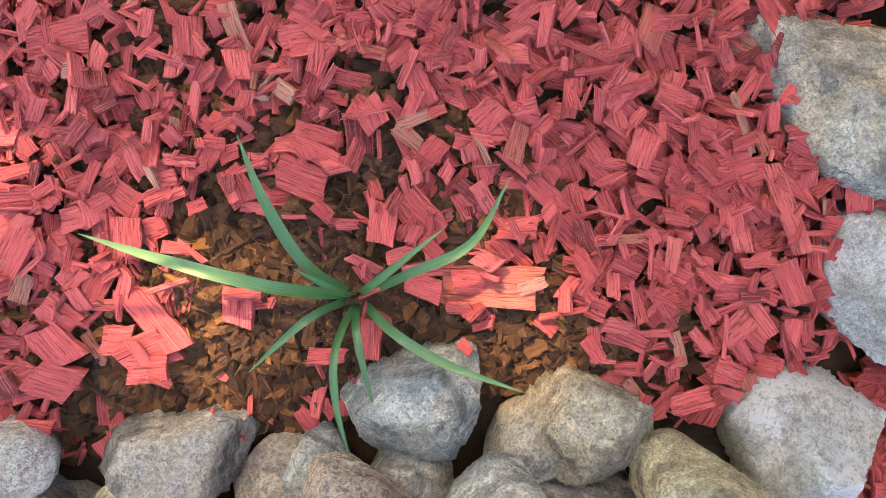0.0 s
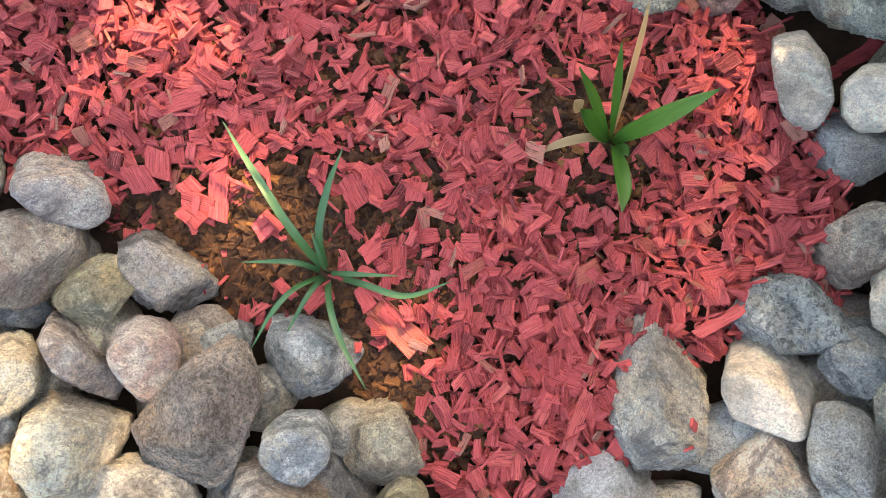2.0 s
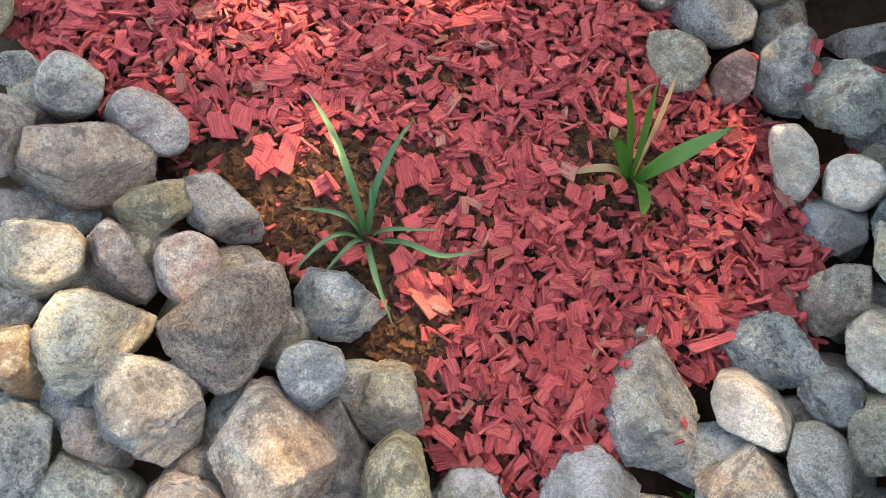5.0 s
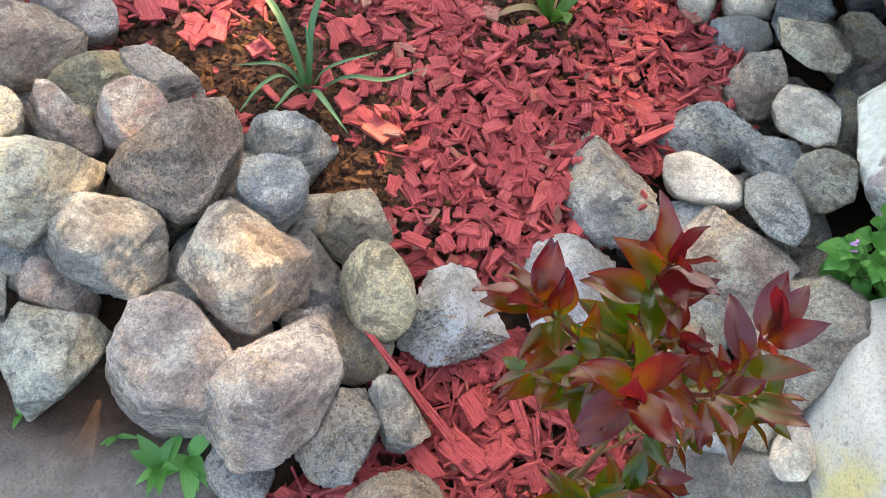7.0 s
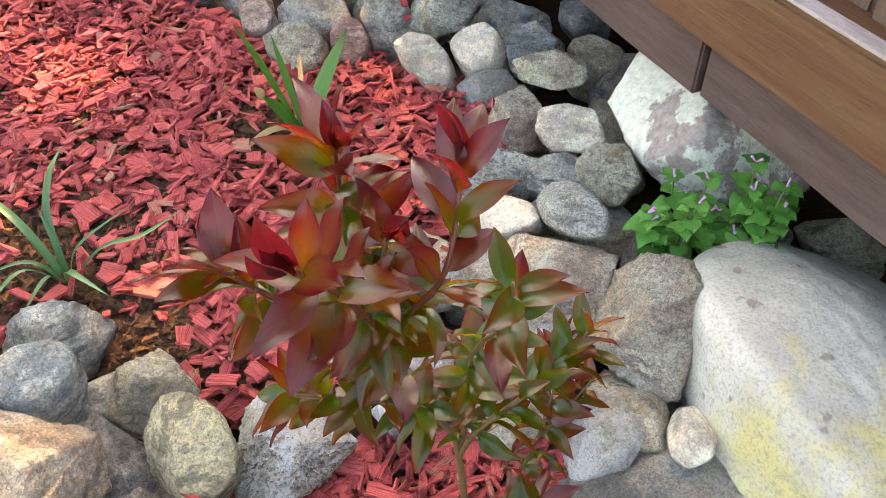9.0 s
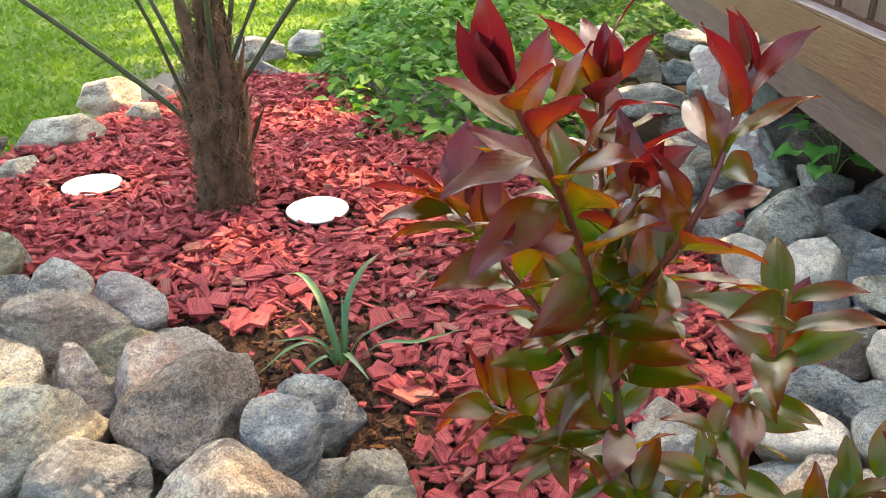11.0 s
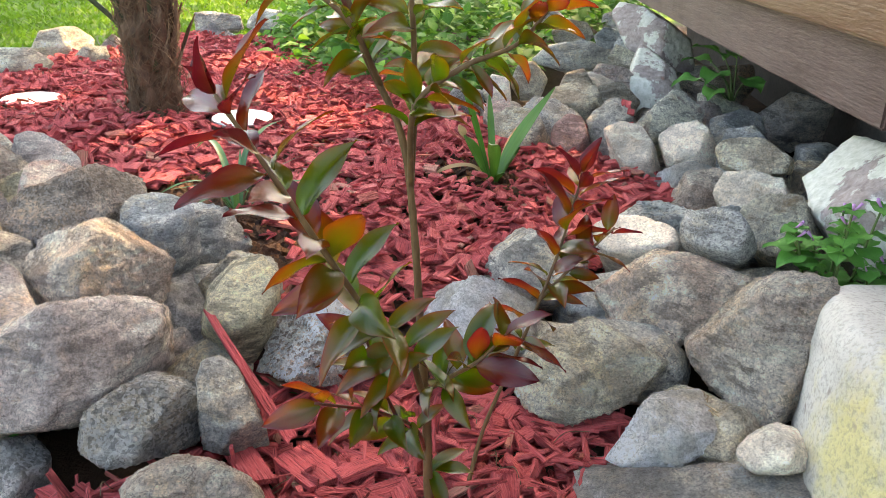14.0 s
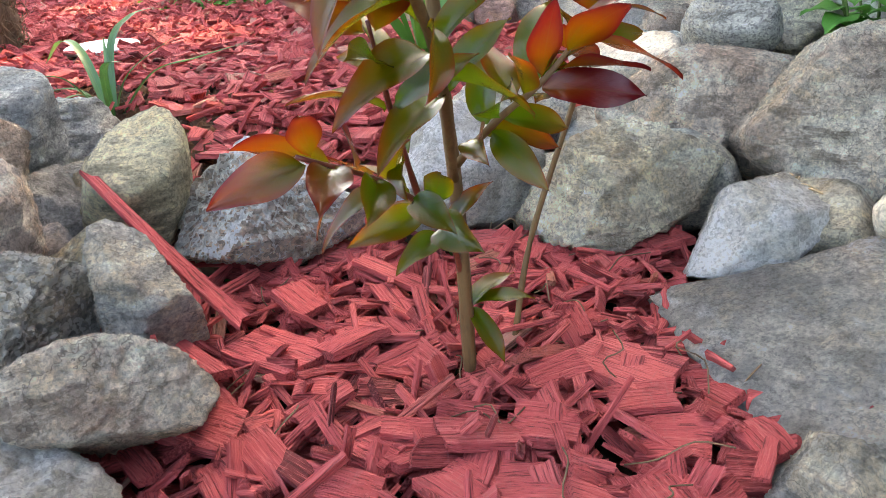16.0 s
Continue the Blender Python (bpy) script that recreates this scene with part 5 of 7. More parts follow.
# ---- wood chips ----
def chip_shape(rng, length, width, thick, ragged=1.0):
    """Verts, faces and grain of one chip lying flat, split along its grain."""
    nx, ny = 5, 3
    us, vs = np.linspace(-0.5, 0.5, nx), np.linspace(-0.5, 0.5, ny)
    skew = rng.uniform(-0.35, 0.35) * ragged
    taper = rng.uniform(-0.25, 0.25) * ragged
    bend = rng.uniform(-0.12, 0.16)
    top, bot = [], []
    endj = rng.uniform(-0.06, 0.06, (2, ny)) * ragged
    sidej = rng.uniform(-0.05, 0.05, (2, nx)) * ragged
    ridge = rng.uniform(-0.28, 0.28, ny)
    twist = rng.uniform(-0.5, 0.5)
    for i, u in enumerate(us):
        for j, v in enumerate(vs):
            x = u + (endj[0, j] if i == 0 else endj[1, j] if i == nx - 1 else 0) + skew * v * width / length
            y = v * (1 - taper * u) + (sidej[0, i] if j == 0 else sidej[1, i] if j == ny - 1 else 0)
            z0 = bend * (u * u - 0.1) * length * 0.6 + twist * u * v * thick * 2
            th = thick * (1 + ridge[j] + rng.uniform(-0.14, 0.14)) * (0.75 if i in (0, nx - 1) else 1.0)
            top.append((x * length, y * width, z0 + th / 2))
            bot.append((x * length, y * width, z0 - thick / 2))
    verts = np.array(top + bot)
    m = nx * ny
    q = lambda i, j: i * ny + j
    faces = []
    for i in range(nx - 1):
        for j in range(ny - 1):
            faces.append((q(i, j), q(i + 1, j), q(i + 1, j + 1), q(i, j + 1)))
            faces.append((m + q(i, j), m + q(i, j + 1), m + q(i + 1, j + 1), m + q(i + 1, j)))
    for i in range(nx - 1):
        faces.append((q(i, 0), m + q(i, 0), m + q(i + 1, 0), q(i + 1, 0)))
        faces.append((q(i + 1, ny - 1), m + q(i + 1, ny - 1), m + q(i, ny - 1), q(i, ny - 1)))
    for j in range(ny - 1):
        faces.append((q(0, j + 1), m + q(0, j + 1), m + q(0, j), q(0, j)))
        faces.append((q(nx - 1, j), m + q(nx - 1, j), m + q(nx - 1, j + 1), q(nx - 1, j + 1)))
    return verts, faces, verts + rng.uniform(-5, 5, 3)


def chip_size(rng):
    k = rng.random()
    if k < 0.27:
        return rng.uniform(0.025, 0.055), rng.uniform(0.003, 0.008), rng.uniform(0.002, 0.004)
    if k < 0.62:
        return rng.uniform(0.018, 0.034), rng.uniform(0.011, 0.02), rng.uniform(0.0025, 0.006)
    if k < 0.93:
        return rng.uniform(0.026, 0.044), rng.uniform(0.01, 0.02), rng.uniform(0.0025, 0.006)
    return rng.uniform(0.03, 0.045), rng.uniform(0.022, 0.03), rng.uniform(0.005, 0.009)


def bare(x, y):
    """How bare of dyed chips the bed is: round the strap-leaved plant, along the stones and round the palm seedling."""
    a = np.exp(-(((x + 0.15) / 0.13) ** 2 + ((y - 0.1) / 0.1) ** 2))
    b = np.exp(-(((x + 0.04) / 0.07) ** 2 + ((y + 0.1) / 0.085) ** 2))
    c = np.exp(-(((x - 0.275) / 0.075) ** 2 + ((y - 0.19) / 0.07) ** 2))
    e = np.exp(-(((x + 0.27) / 0.09) ** 2 + ((y - 0.15) / 0.07) ** 2))
    g = np.exp(-(((x + 0.08) / 0.08) ** 2 + ((y - 0.0) / 0.06) ** 2))
    h = 0.5 * np.exp(-(((x - 0.02) / 0.07) ** 2 + ((y - 0.13) / 0.05) ** 2))
    k = 0.45 * np.exp(-(((x + 0.02) / 0.05) ** 2 + ((y - 0.3) / 0.04) ** 2))
    return np.clip(1.45 * np.maximum.reduce([a, b, c, e, g, h, k]), 0, 1)


def clear_of_lights(x, y):
    return (np.hypot(x + 0.641, y - 0.743) > 0.076) & (np.hypot(x + 0.163, y - 0.564) > 0.078)


def scatter(rng, poly, count, keep, layers, tilt, size, big=1.0):
    """Poses and sizes of pieces strewn over a polygon; keep gives how many stay at a place."""
    xs, ys = [p[0] for p in poly], [p[1] for p in poly]
    px, py = rng.uniform(min(xs), max(xs), count * 30), rng.uniform(min(ys), max(ys), count * 30)
    ok = in_poly(px, py, poly) & (rng.random(count * 30) < keep(px, py))
    px, py = px[ok][:count], py[ok][:count]
    out = []
    for x, y, z in zip(px, py, ground_height(px, py)):
        length, width, thick = size(rng)
        layer = rng.random()
        tip = tilt * (0.4 + layer) * (0.5 if width > 0.02 else 1.0)
        m = pose(x, y, z + 0.003 + layers * layer, rng.normal(0, tip), rng.normal(0, tip * 0.7), rng.uniform(0, 360))
        out.append((m, length * big, width * big, thick * big))
    return out


def place(m, v):
    mm = np.array(m)
    return v @ mm[:3, :3].T + mm[:3, 3]


def chip_tone(rng):
    k = rng.random()
    return rng.uniform(0.05, 0.35) if k < 0.14 else rng.uniform(0.35, 0.84) if k < 0.92 else rng.uniform(0.8, 0.95) if k < 0.975 else rng.uniform(0.96, 1.0)


rng = np.random.default_rng(21)
mulch = thing("wood_mulch", (0, 0, 0), "red-dyed wood chip mulch spread over the planting bed", "mulch", kind="stuff")
pieces = []
for m, l, w, t in scatter(rng, BED, 14500, lambda x, y: (1.0 - 0.95 * bare(x, y)) * clear_of_lights(x, y), 0.034, 25, chip_size, 0.77):
    v, f, g = chip_shape(rng, l, w, t)
    pieces.append((place(m, v), f, g, chip_tone(rng)))
for m, l, w, t in scatter(rng, FRONT, 3000, lambda x, y: 0 * x + 1, 0.03, 34, chip_size, 0.7):
    v, f, g = chip_shape(rng, l, w, t)
    pieces.append((place(m, v), f, g, chip_tone(rng)))
for m, l, w, t in scatter(rng, BED, 4200, lambda x, y: (1.0 - 0.8 * bare(x, y)) * clear_of_lights(x, y), 0.034, 30, lambda r: (r.uniform(0.008, 0.024), r.uniform(0.003, 0.009), r.uniform(0.002, 0.004))):
    v, f, g = chip_shape(rng, l, w, t)
    pieces.append((place(m, v), f, g, chip_tone(rng)))
for m, l, w, t in scatter(rng, FRONT, 1300, lambda x, y: 0 * x + 1, 0.036, 34, lambda r: (r.uniform(0.012, 0.05), r.uniform(0.002, 0.007), r.uniform(0.002, 0.004))):
    v, f, g = chip_shape(rng, l, w, t)
    pieces.append((place(m, v), f, g, chip_tone(rng)))
tagged(child("chip_layer", joined("chip_layer", pieces, M_CHIP, False), mulch, None, "dense layer of red wood chips"), kind="stuff")


# single chips that lie on top, each a piece of its own
TEMPLATES = {}
crng = np.random.default_rng(33)


def chip(x, y, z, yaw, length, width, tone, tip=None):
    """One dyed chip under the mulch; alike sizes and tones share a mesh."""
    key = (round(length / 0.006), round(width / 0.004), round(tone * 8))
    if key not in TEMPLATES:
        v, f, g = chip_shape(crng, length, width, min(0.006, 0.002 + 0.16 * width), 0.9)
        TEMPLATES[key] = mesh_from("wood_chip", v, f, M_CHIP, False, g, np.full(len(v), tone))
    tx, ty = tip or (crng.normal(0, 8), crng.normal(0, 6))
    child("wood_chip", TEMPLATES[key], mulch, pose(x, y, z, tx, ty, yaw))


chip(-0.003, -0.026, 0.016, 129, 0.075, 0.02, 0.55)
chip(-0.159, 0.127, 0.018, 38, 0.03, 0.026, 0.6)
chip(-0.212, 0.173, 0.020, 81, 0.067, 0.025, 0.6)
chip(-0.249, 0.153, 0.020, 134, 0.036, 0.024, 0.4)
chip(-0.247, 0.188, 0.018, 129, 0.026, 0.025, 0.45)
chip(-0.260, 0.239, 0.020, 93, 0.034, 0.024, 0.4)
chip(-0.211, 0.233, 0.016, 9, 0.047, 0.019, 0.35)
chip(-0.042, 0.154, 0.018, 108, 0.041, 0.028, 0.35)
chip(-0.027, 0.079, 0.020, 34, 0.033, 0.023, 0.6)
chip(-0.002, 0.058, 0.016, 82, 0.042, 0.028, 0.5)
chip(-0.081, 0.192, 0.018, 70, 0.033, 0.022, 0.45)
chip(0.042, 0.086, 0.020, 174, 0.030, 0.019, 0.5)
chip(0.035, 0.104, 0.016, 66, 0.036, 0.013, 0.5)
chip(-0.005, 0.169, 0.018, 114, 0.035, 0.013, 0.5)
chip(-0.017, 0.159, 0.020, 103, 0.040, 0.017, 0.5)
chip(0.110, 0.035, 0.016, 98, 0.076, 0.021, 0.45)
chip(0.121, 0.127, 0.018, 78, 0.042, 0.021, 0.6)
chip(0.140, 0.082, 0.020, 82, 0.030, 0.020, 0.55)
chip(0.166, 0.066, 0.016, 109, 0.040, 0.020, 0.5)
chip(0.124, -0.032, 0.018, 81, 0.043, 0.023, 0.55)
chip(0.201, 0.027, 0.020, 161, 0.042, 0.020, 0.87)
chip(0.179, -0.110, 0.016, 140, 0.069, 0.023, 0.55)
chip(0.196, -0.165, 0.018, 61, 0.077, 0.015, 0.85)
chip(0.223, -0.095, 0.020, 58, 0.052, 0.006, 0.97)
chip(0.067, -0.051, 0.016, 85, 0.049, 0.026, 0.4)
chip(0.064, -0.094, 0.018, 122, 0.031, 0.026, 0.45)
chip(0.094, -0.132, 0.020, 93, 0.043, 0.023, 0.45)
chip(0.118, -0.179, 0.016, 127, 0.034, 0.024, 0.5)
chip(0.060, -0.138, 0.018, 81, 0.050, 0.021, 0.4)
chip(0.078, -0.008, 0.020, 85, 0.046, 0.018, 0.5)
chip(0.051, -0.177, 0.016, 54, 0.029, 0.009, 0.97)
chip(0.005, -0.123, 0.018, 75, 0.024, 0.012, 0.6)
chip(0.025, -0.213, 0.020, 147, 0.033, 0.017, 0.5)
chip(0.013, 0.265, 0.016, 59, 0.063, 0.014, 0.97)
chip(-0.046, 0.020, 0.018, 113, 0.033, 0.020, 0.55)
chip(-0.080, 0.380, 0.020, 139, 0.056, 0.028, 0.3)
chip(-0.113, 0.266, 0.016, 86, 0.046, 0.020, 0.87)
chip(-0.180, 0.273, 0.018, 146, 0.050, 0.017, 0.5)
chip(-0.149, 0.261, 0.020, 93, 0.037, 0.025, 0.5)
chip(-0.215, 0.341, 0.016, 135, 0.025, 0.022, 0.5)
chip(-0.222, 0.322, 0.018, 161, 0.071, 0.020, 0.8)
chip(-0.248, 0.301, 0.020, 7, 0.058, 0.025, 0.6)
chip(-0.011, 0.300, 0.016, 45, 0.038, 0.024, 0.35)
chip(0.079, 0.126, 0.018, 67, 0.034, 0.018, 0.7)
chip(0.199, -0.069, 0.020, 109, 0.068, 0.020, 0.45)
chip(-0.357, 0.197, 0.016, 122, 0.034, 0.018, 0.55)
chip(0.030, -0.096, 0.018, 110, 0.033, 0.016, 0.5)
chip(0.073, 0.184, 0.020, 111, 0.043, 0.010, 0.9)
chip(0.225, -0.004, 0.016, 60, 0.038, 0.026, 0.4)
chip(0.110, 0.085, 0.018, 82, 0.034, 0.014, 0.45)
chip(0.155, 0.054, 0.020, 147, 0.030, 0.014, 0.5)
chip(0.161, -0.033, 0.016, 91, 0.045, 0.031, 0.4)
chip(0.147, -0.103, 0.018, 115, 0.038, 0.021, 0.45)
chip(0.062, -0.221, 0.020, 109, 0.024, 0.019, 0.45)
chip(0.032, -0.139, 0.016, 108, 0.033, 0.015, 0.5)
chip(0.176, -0.140, 0.018, 79, 0.036, 0.022, 0.4)
chip(0.151, -0.210, 0.020, 63, 0.040, 0.020, 0.4)
chip(0.216, -0.162, 0.016, 96, 0.041, 0.022, 0.4)
chip(-0.011, -0.022, 0.018, 128, 0.082, 0.034, 0.9)
chip(0.048, 0.428, 0.019, 18, 0.090, 0.020, 0.3)
chip(-0.532, 0.368, 0.021, 5, 0.047, 0.036, 0.25)
chip(0.515, 0.105, 0.018, 17, 0.050, 0.014, 0.6)
chip(-0.309, 0.208, 0.019, 108, 0.038, 0.033, 0.45)
chip(-0.283, 0.224, 0.021, 82, 0.036, 0.030, 0.45)
chip(-0.240, 0.162, 0.018, 154, 0.043, 0.033, 0.5)
chip(0.386, -0.034, 0.019, 94, 0.031, 0.029, 0.75)
chip(0.492, -0.009, 0.021, 174, 0.041, 0.033, 0.8)
chip(0.462, 0.150, 0.018, 61, 0.029, 0.025, 0.8)
chip(0.394, -0.067, 0.019, 21, 0.085, 0.014, 0.6)
chip(0.141, 0.087, 0.021, 69, 0.026, 0.022, 0.75)
chip(0.179, -0.105, 0.018, 152, 0.062, 0.034, 0.55)
chip(0.213, 0.021, 0.019, 15, 0.031, 0.023, 0.8)
chip(0.192, 0.029, 0.021, 157, 0.034, 0.021, 0.9)
chip(0.063, -0.083, 0.018, 68, 0.029, 0.024, 0.6)
chip(0.115, 0.132, 0.019, 101, 0.036, 0.032, 0.65)
chip(0.049, -0.474, -0.026, 131, 0.058, 0.036, 0.6)
chip(0.089, -0.480, -0.023, 33, 0.040, 0.027, 0.62)
chip(0.066, -0.426, -0.021, 113, 0.044, 0.020, 0.5)
chip(0.081, -0.427, -0.026, 120, 0.059, 0.015, 0.5)
chip(0.003, -0.532, -0.023, 143, 0.059, 0.028, 0.5)
chip(-0.006, -0.469, -0.021, 118, 0.070, 0.024, 0.45)
chip(0.085, -0.579, -0.026, 120, 0.032, 0.020, 0.55)
chip(0.104, -0.575, -0.023, 160, 0.032, 0.015, 0.5)
chip(0.132, -0.591, -0.021, 164, 0.036, 0.019, 0.4)
chip(0.151, -0.629, -0.026, 162, 0.044, 0.028, 0.65)
chip(0.215, -0.589, -0.023, 159, 0.036, 0.026, 0.5)
chip(0.163, -0.595, -0.021, 139, 0.029, 0.023, 0.5)
chip(0.216, -0.619, -0.026, 152, 0.032, 0.027, 0.55)
chip(0.249, -0.635, -0.023, 90, 0.027, 0.021, 0.55)
chip(-0.044, -0.523, -0.021, 91, 0.046, 0.019, 0.4)
chip(-0.021, -0.551, -0.026, 116, 0.039, 0.011, 0.5)
chip(0.201, -0.378, -0.023, 166, 0.044, 0.025, 0.75)
chip(0.225, -0.412, -0.021, 57, 0.021, 0.017, 0.5)
chip(0.242, -0.440, -0.026, 40, 0.021, 0.017, 0.5)
chip(0.219, -0.558, -0.023, 129, 0.050, 0.036, 0.8)
chip(0.316, -0.431, -0.021, 8, 0.037, 0.025, 0.55)
chip(0.117, -0.619, -0.026, 121, 0.031, 0.027, 0.45)
chip(0.065, -0.524, -0.023, 156, 0.022, 0.016, 0.5)
chip(0.131, -0.412, -0.021, 138, 0.062, 0.015, 0.5)
chip(0.124, -0.446, -0.026, 99, 0.063, 0.015, 0.55)
chip(-0.001, -0.323, -0.023, 157, 0.057, 0.017, 0.3)
chip(0.185, -0.555, -0.021, 176, 0.029, 0.021, 0.5)
chip(0.037, -0.569, -0.026, 116, 0.043, 0.021, 0.4)
chip(0.067, -0.539, -0.023, 29, 0.033, 0.018, 0.5)
chip(0.209, -0.514, -0.021, 84, 0.027, 0.023, 0.4)
chip(0.014, -0.516, -0.026, 121, 0.029, 0.011, 0.3)
chip(0.070, -0.605, -0.023, 142, 0.028, 0.018, 0.4)
chip(0.175, -0.496, -0.021, 135, 0.030, 0.014, 0.7)
bpy.context.view_layer.update()
def dropped_chip(x, y, yaw, length, width, tone):
    """A chip that fell on a stone: it lies on whatever is under it."""
    hit, spot, up, *_ = scene.ray_cast(bpy.context.evaluated_depsgraph_get(), Vector((x, y, 0.18)), Vector((0, 0, -1)))
    ob_tip = (math.degrees(math.atan2(-up.y, up.z)), math.degrees(math.atan2(up.x, up.z)))
    turn = radians(yaw)
    lean = ob_tip[0] * math.cos(turn) + ob_tip[1] * math.sin(turn), -ob_tip[0] * math.sin(turn) + ob_tip[1] * math.cos(turn)
    chip(x, y, spot.z + 0.003, yaw, length, width, tone, lean)


dropped_chip(0.487, 0.388, 150, 0.016, 0.014, 0.5)
dropped_chip(0.562, 0.348, 70, 0.018, 0.012, 0.5)
dropped_chip(0.555, 0.324, 10, 0.012, 0.009, 0.5)
dropped_chip(0.328, -0.186, 60, 0.012, 0.01, 0.8)
dropped_chip(0.316, -0.211, 20, 0.012, 0.005, 0.6)
dropped_chip(0.639, 0.209, 15, 0.012, 0.01, 0.6)
dropped_chip(0.525, 0.055, 10, 0.03, 0.012, 0.6)
dropped_chip(-0.493, 0.198, -10, 0.028, 0.012, 0.5)
dropped_chip(-0.505, 0.185, 100, 0.02, 0.006, 0.4)
dropped_chip(-0.466, 0.226, 30, 0.03, 0.018, 0.9)
dropped_chip(0.390, -0.070, 20, 0.075, 0.012, 0.75)
dropped_chip(0.388, -0.082, 95, 0.045, 0.006, 0.6)
dropped_chip(0.379, -0.094, 10, 0.016, 0.012, 0.6)
dropped_chip(0.411, -0.088, -5, 0.03, 0.005, 0.6)
dropped_chip(0.665, 0.261, 40, 0.05, 0.02, 0.6)
dropped_chip(0.634, 0.244, 20, 0.05, 0.018, 0.5)
dropped_chip(0.682, 0.278, 60, 0.04, 0.02, 0.6)
dropped_chip(0.594, 0.226, 15, 0.04, 0.014, 0.5)
dropped_chip(0.682, 0.357, 30, 0.05, 0.012, 0.6)
dropped_chip(0.645, 0.329, 10, 0.04, 0.012, 0.6)
dropped_chip(0.563, 0.384, 70, 0.025, 0.018, 0.6)
dropped_chip(0.517, 0.017, 20, 0.04, 0.014, 0.6)
dropped_chip(-0.335, 0.151, 90, 0.026, 0.016, 0.5)


for m, l, w, t in scatter(np.random.default_rng(77), FRONT, 240, lambda x, y: (y > -0.8) * (x > -0.12) * 1.0, 0.0, 26, chip_size, 1.0):
    mt = m.translation
    r3 = [math.degrees(q) for q in m.to_euler()]
    chip(mt.x, mt.y, mt.z + 0.026, r3[2], round(l, 2), round(w, 3), round(0.15 + 0.7 * crng.random(), 1), (r3[0], r3[1]))

v, f, g = chip_shape(crng, 0.155, 0.0075, 0.004, 0.7)
v[:, 1] *= 1.15 + 0.75 * v[:, 0] / 0.155
child("wood_chip", mesh_from("wood_chip", v, f, M_CHIP, False, g, np.full(len(v), 0.45)), mulch, aim((-0.008, -0.402, 0.018), (0.083, -0.104, -0.07)), "long red splinter leaning on a stone")


# bark crumbs in the bare patches
pieces = []
for m, l, w, t in scatter(rng, BED, 5200, lambda x, y: bare(x, y) ** 0.6, 0.011, 34, lambda r: (r.uniform(0.009, 0.03), r.uniform(0.006, 0.016), r.uniform(0.003, 0.009))):
    v, f, g = chip_shape(rng, l, w, t, 1.9)
    pieces.append((place(m, v), f, g, rng.beta(1.6, 2.2)))
for m, l, w, t in scatter(rng, BED, 1500, lambda x, y: 0 * x + 1, 0.004, 30, lambda r: (r.uniform(0.008, 0.022), r.uniform(0.006, 0.013), r.uniform(0.003, 0.008))):
    v, f, g = chip_shape(rng, l, w, t, 1.9)
    pieces.append((place(m, v), f, g, rng.beta(1.6, 2.2)))
tagged(new("bark_crumbs", joined("bark_crumbs", pieces, M_BARK, False)), "small brown bark crumbs on bare soil", "bark", kind="stuff")

# dry fibres among the crumbs
pieces = []
for m, l, w, t in scatter(rng, BED, 500, bare, 0.012, 12, lambda r: (r.uniform(0.02, 0.055), 0.0005, 0.0005)):
    p0 = [(-l / 2, 0, 0), (-l / 6, rng.uniform(-0.01, 0.01), rng.uniform(0, 0.006)), (l / 6, rng.uniform(-0.01, 0.01), rng.uniform(0, 0.008)), (l / 2, rng.uniform(-0.01, 0.01), 0)]
    v, f, g = tube(curve_points(p0, 3), [0.0004] * 10, 3, False)
    pieces.append((place(m, v), f, g, rng.random()))
for m, l, w, t in scatter(rng, FRONT, 260, lambda x, y: 0 * x + 1, 0.04, 16, lambda r: (r.uniform(0.015, 0.05), 0.0005, 0.0005)):
    p0 = [(-l / 2, 0, 0), (-l / 6, rng.uniform(-0.008, 0.008), rng.uniform(0, 0.008)), (l / 6, rng.uniform(-0.008, 0.008), rng.uniform(0, 0.01)), (l / 2, rng.uniform(-0.01, 0.01), 0)]
    v, f, g = tube(curve_points(p0, 3), [0.0005] * 10, 3, False)
    pieces.append((place(m, v), f, g, rng.random()))
tagged(new("plant_fibres", joined("plant_fibres", pieces, M_HAIR)), "thin dry tan fibres tangled in the bark", "fibre", kind="stuff")


# ---- leaves ----
def leaf_shape(length, width, fold=0.25, droop=0.25, power=1.0, nx=8, ny=4, wave=0.0, rng=None, tipped=1.0):
    """Verts, faces, grain of a leaf along +x from its base, face up."""
    verts, grain = [], []
    for i in range(nx + 1):
        u = i / nx
        half = width / 2 * (math.sin(math.pi * u ** (0.88 * power)) ** 0.8) * (1 - 0.2 * u * tipped) * 1.1 + 0.0004
        for j in range(ny + 1):
            s = 2 * j / ny - 1
            z = abs(s) * half * fold - droop * length * u * u + (wave * width * math.sin(u * 9 + s) * abs(s) if wave else 0)
            verts.append((u * length * (1 - 0.15 * droop * u), s * half, z))
            grain.append((u, s, 0))
    g = np.array(grain, float)
    if rng is not None:
        g[:, 2] += rng.uniform(0, 50)
    faces = [(i * (ny + 1) + j, (i + 1) * (ny + 1) + j, (i + 1) * (ny + 1) + j + 1, i * (ny + 1) + j + 1) for i in range(nx) for j in range(ny)]
    return np.array(verts), faces, g


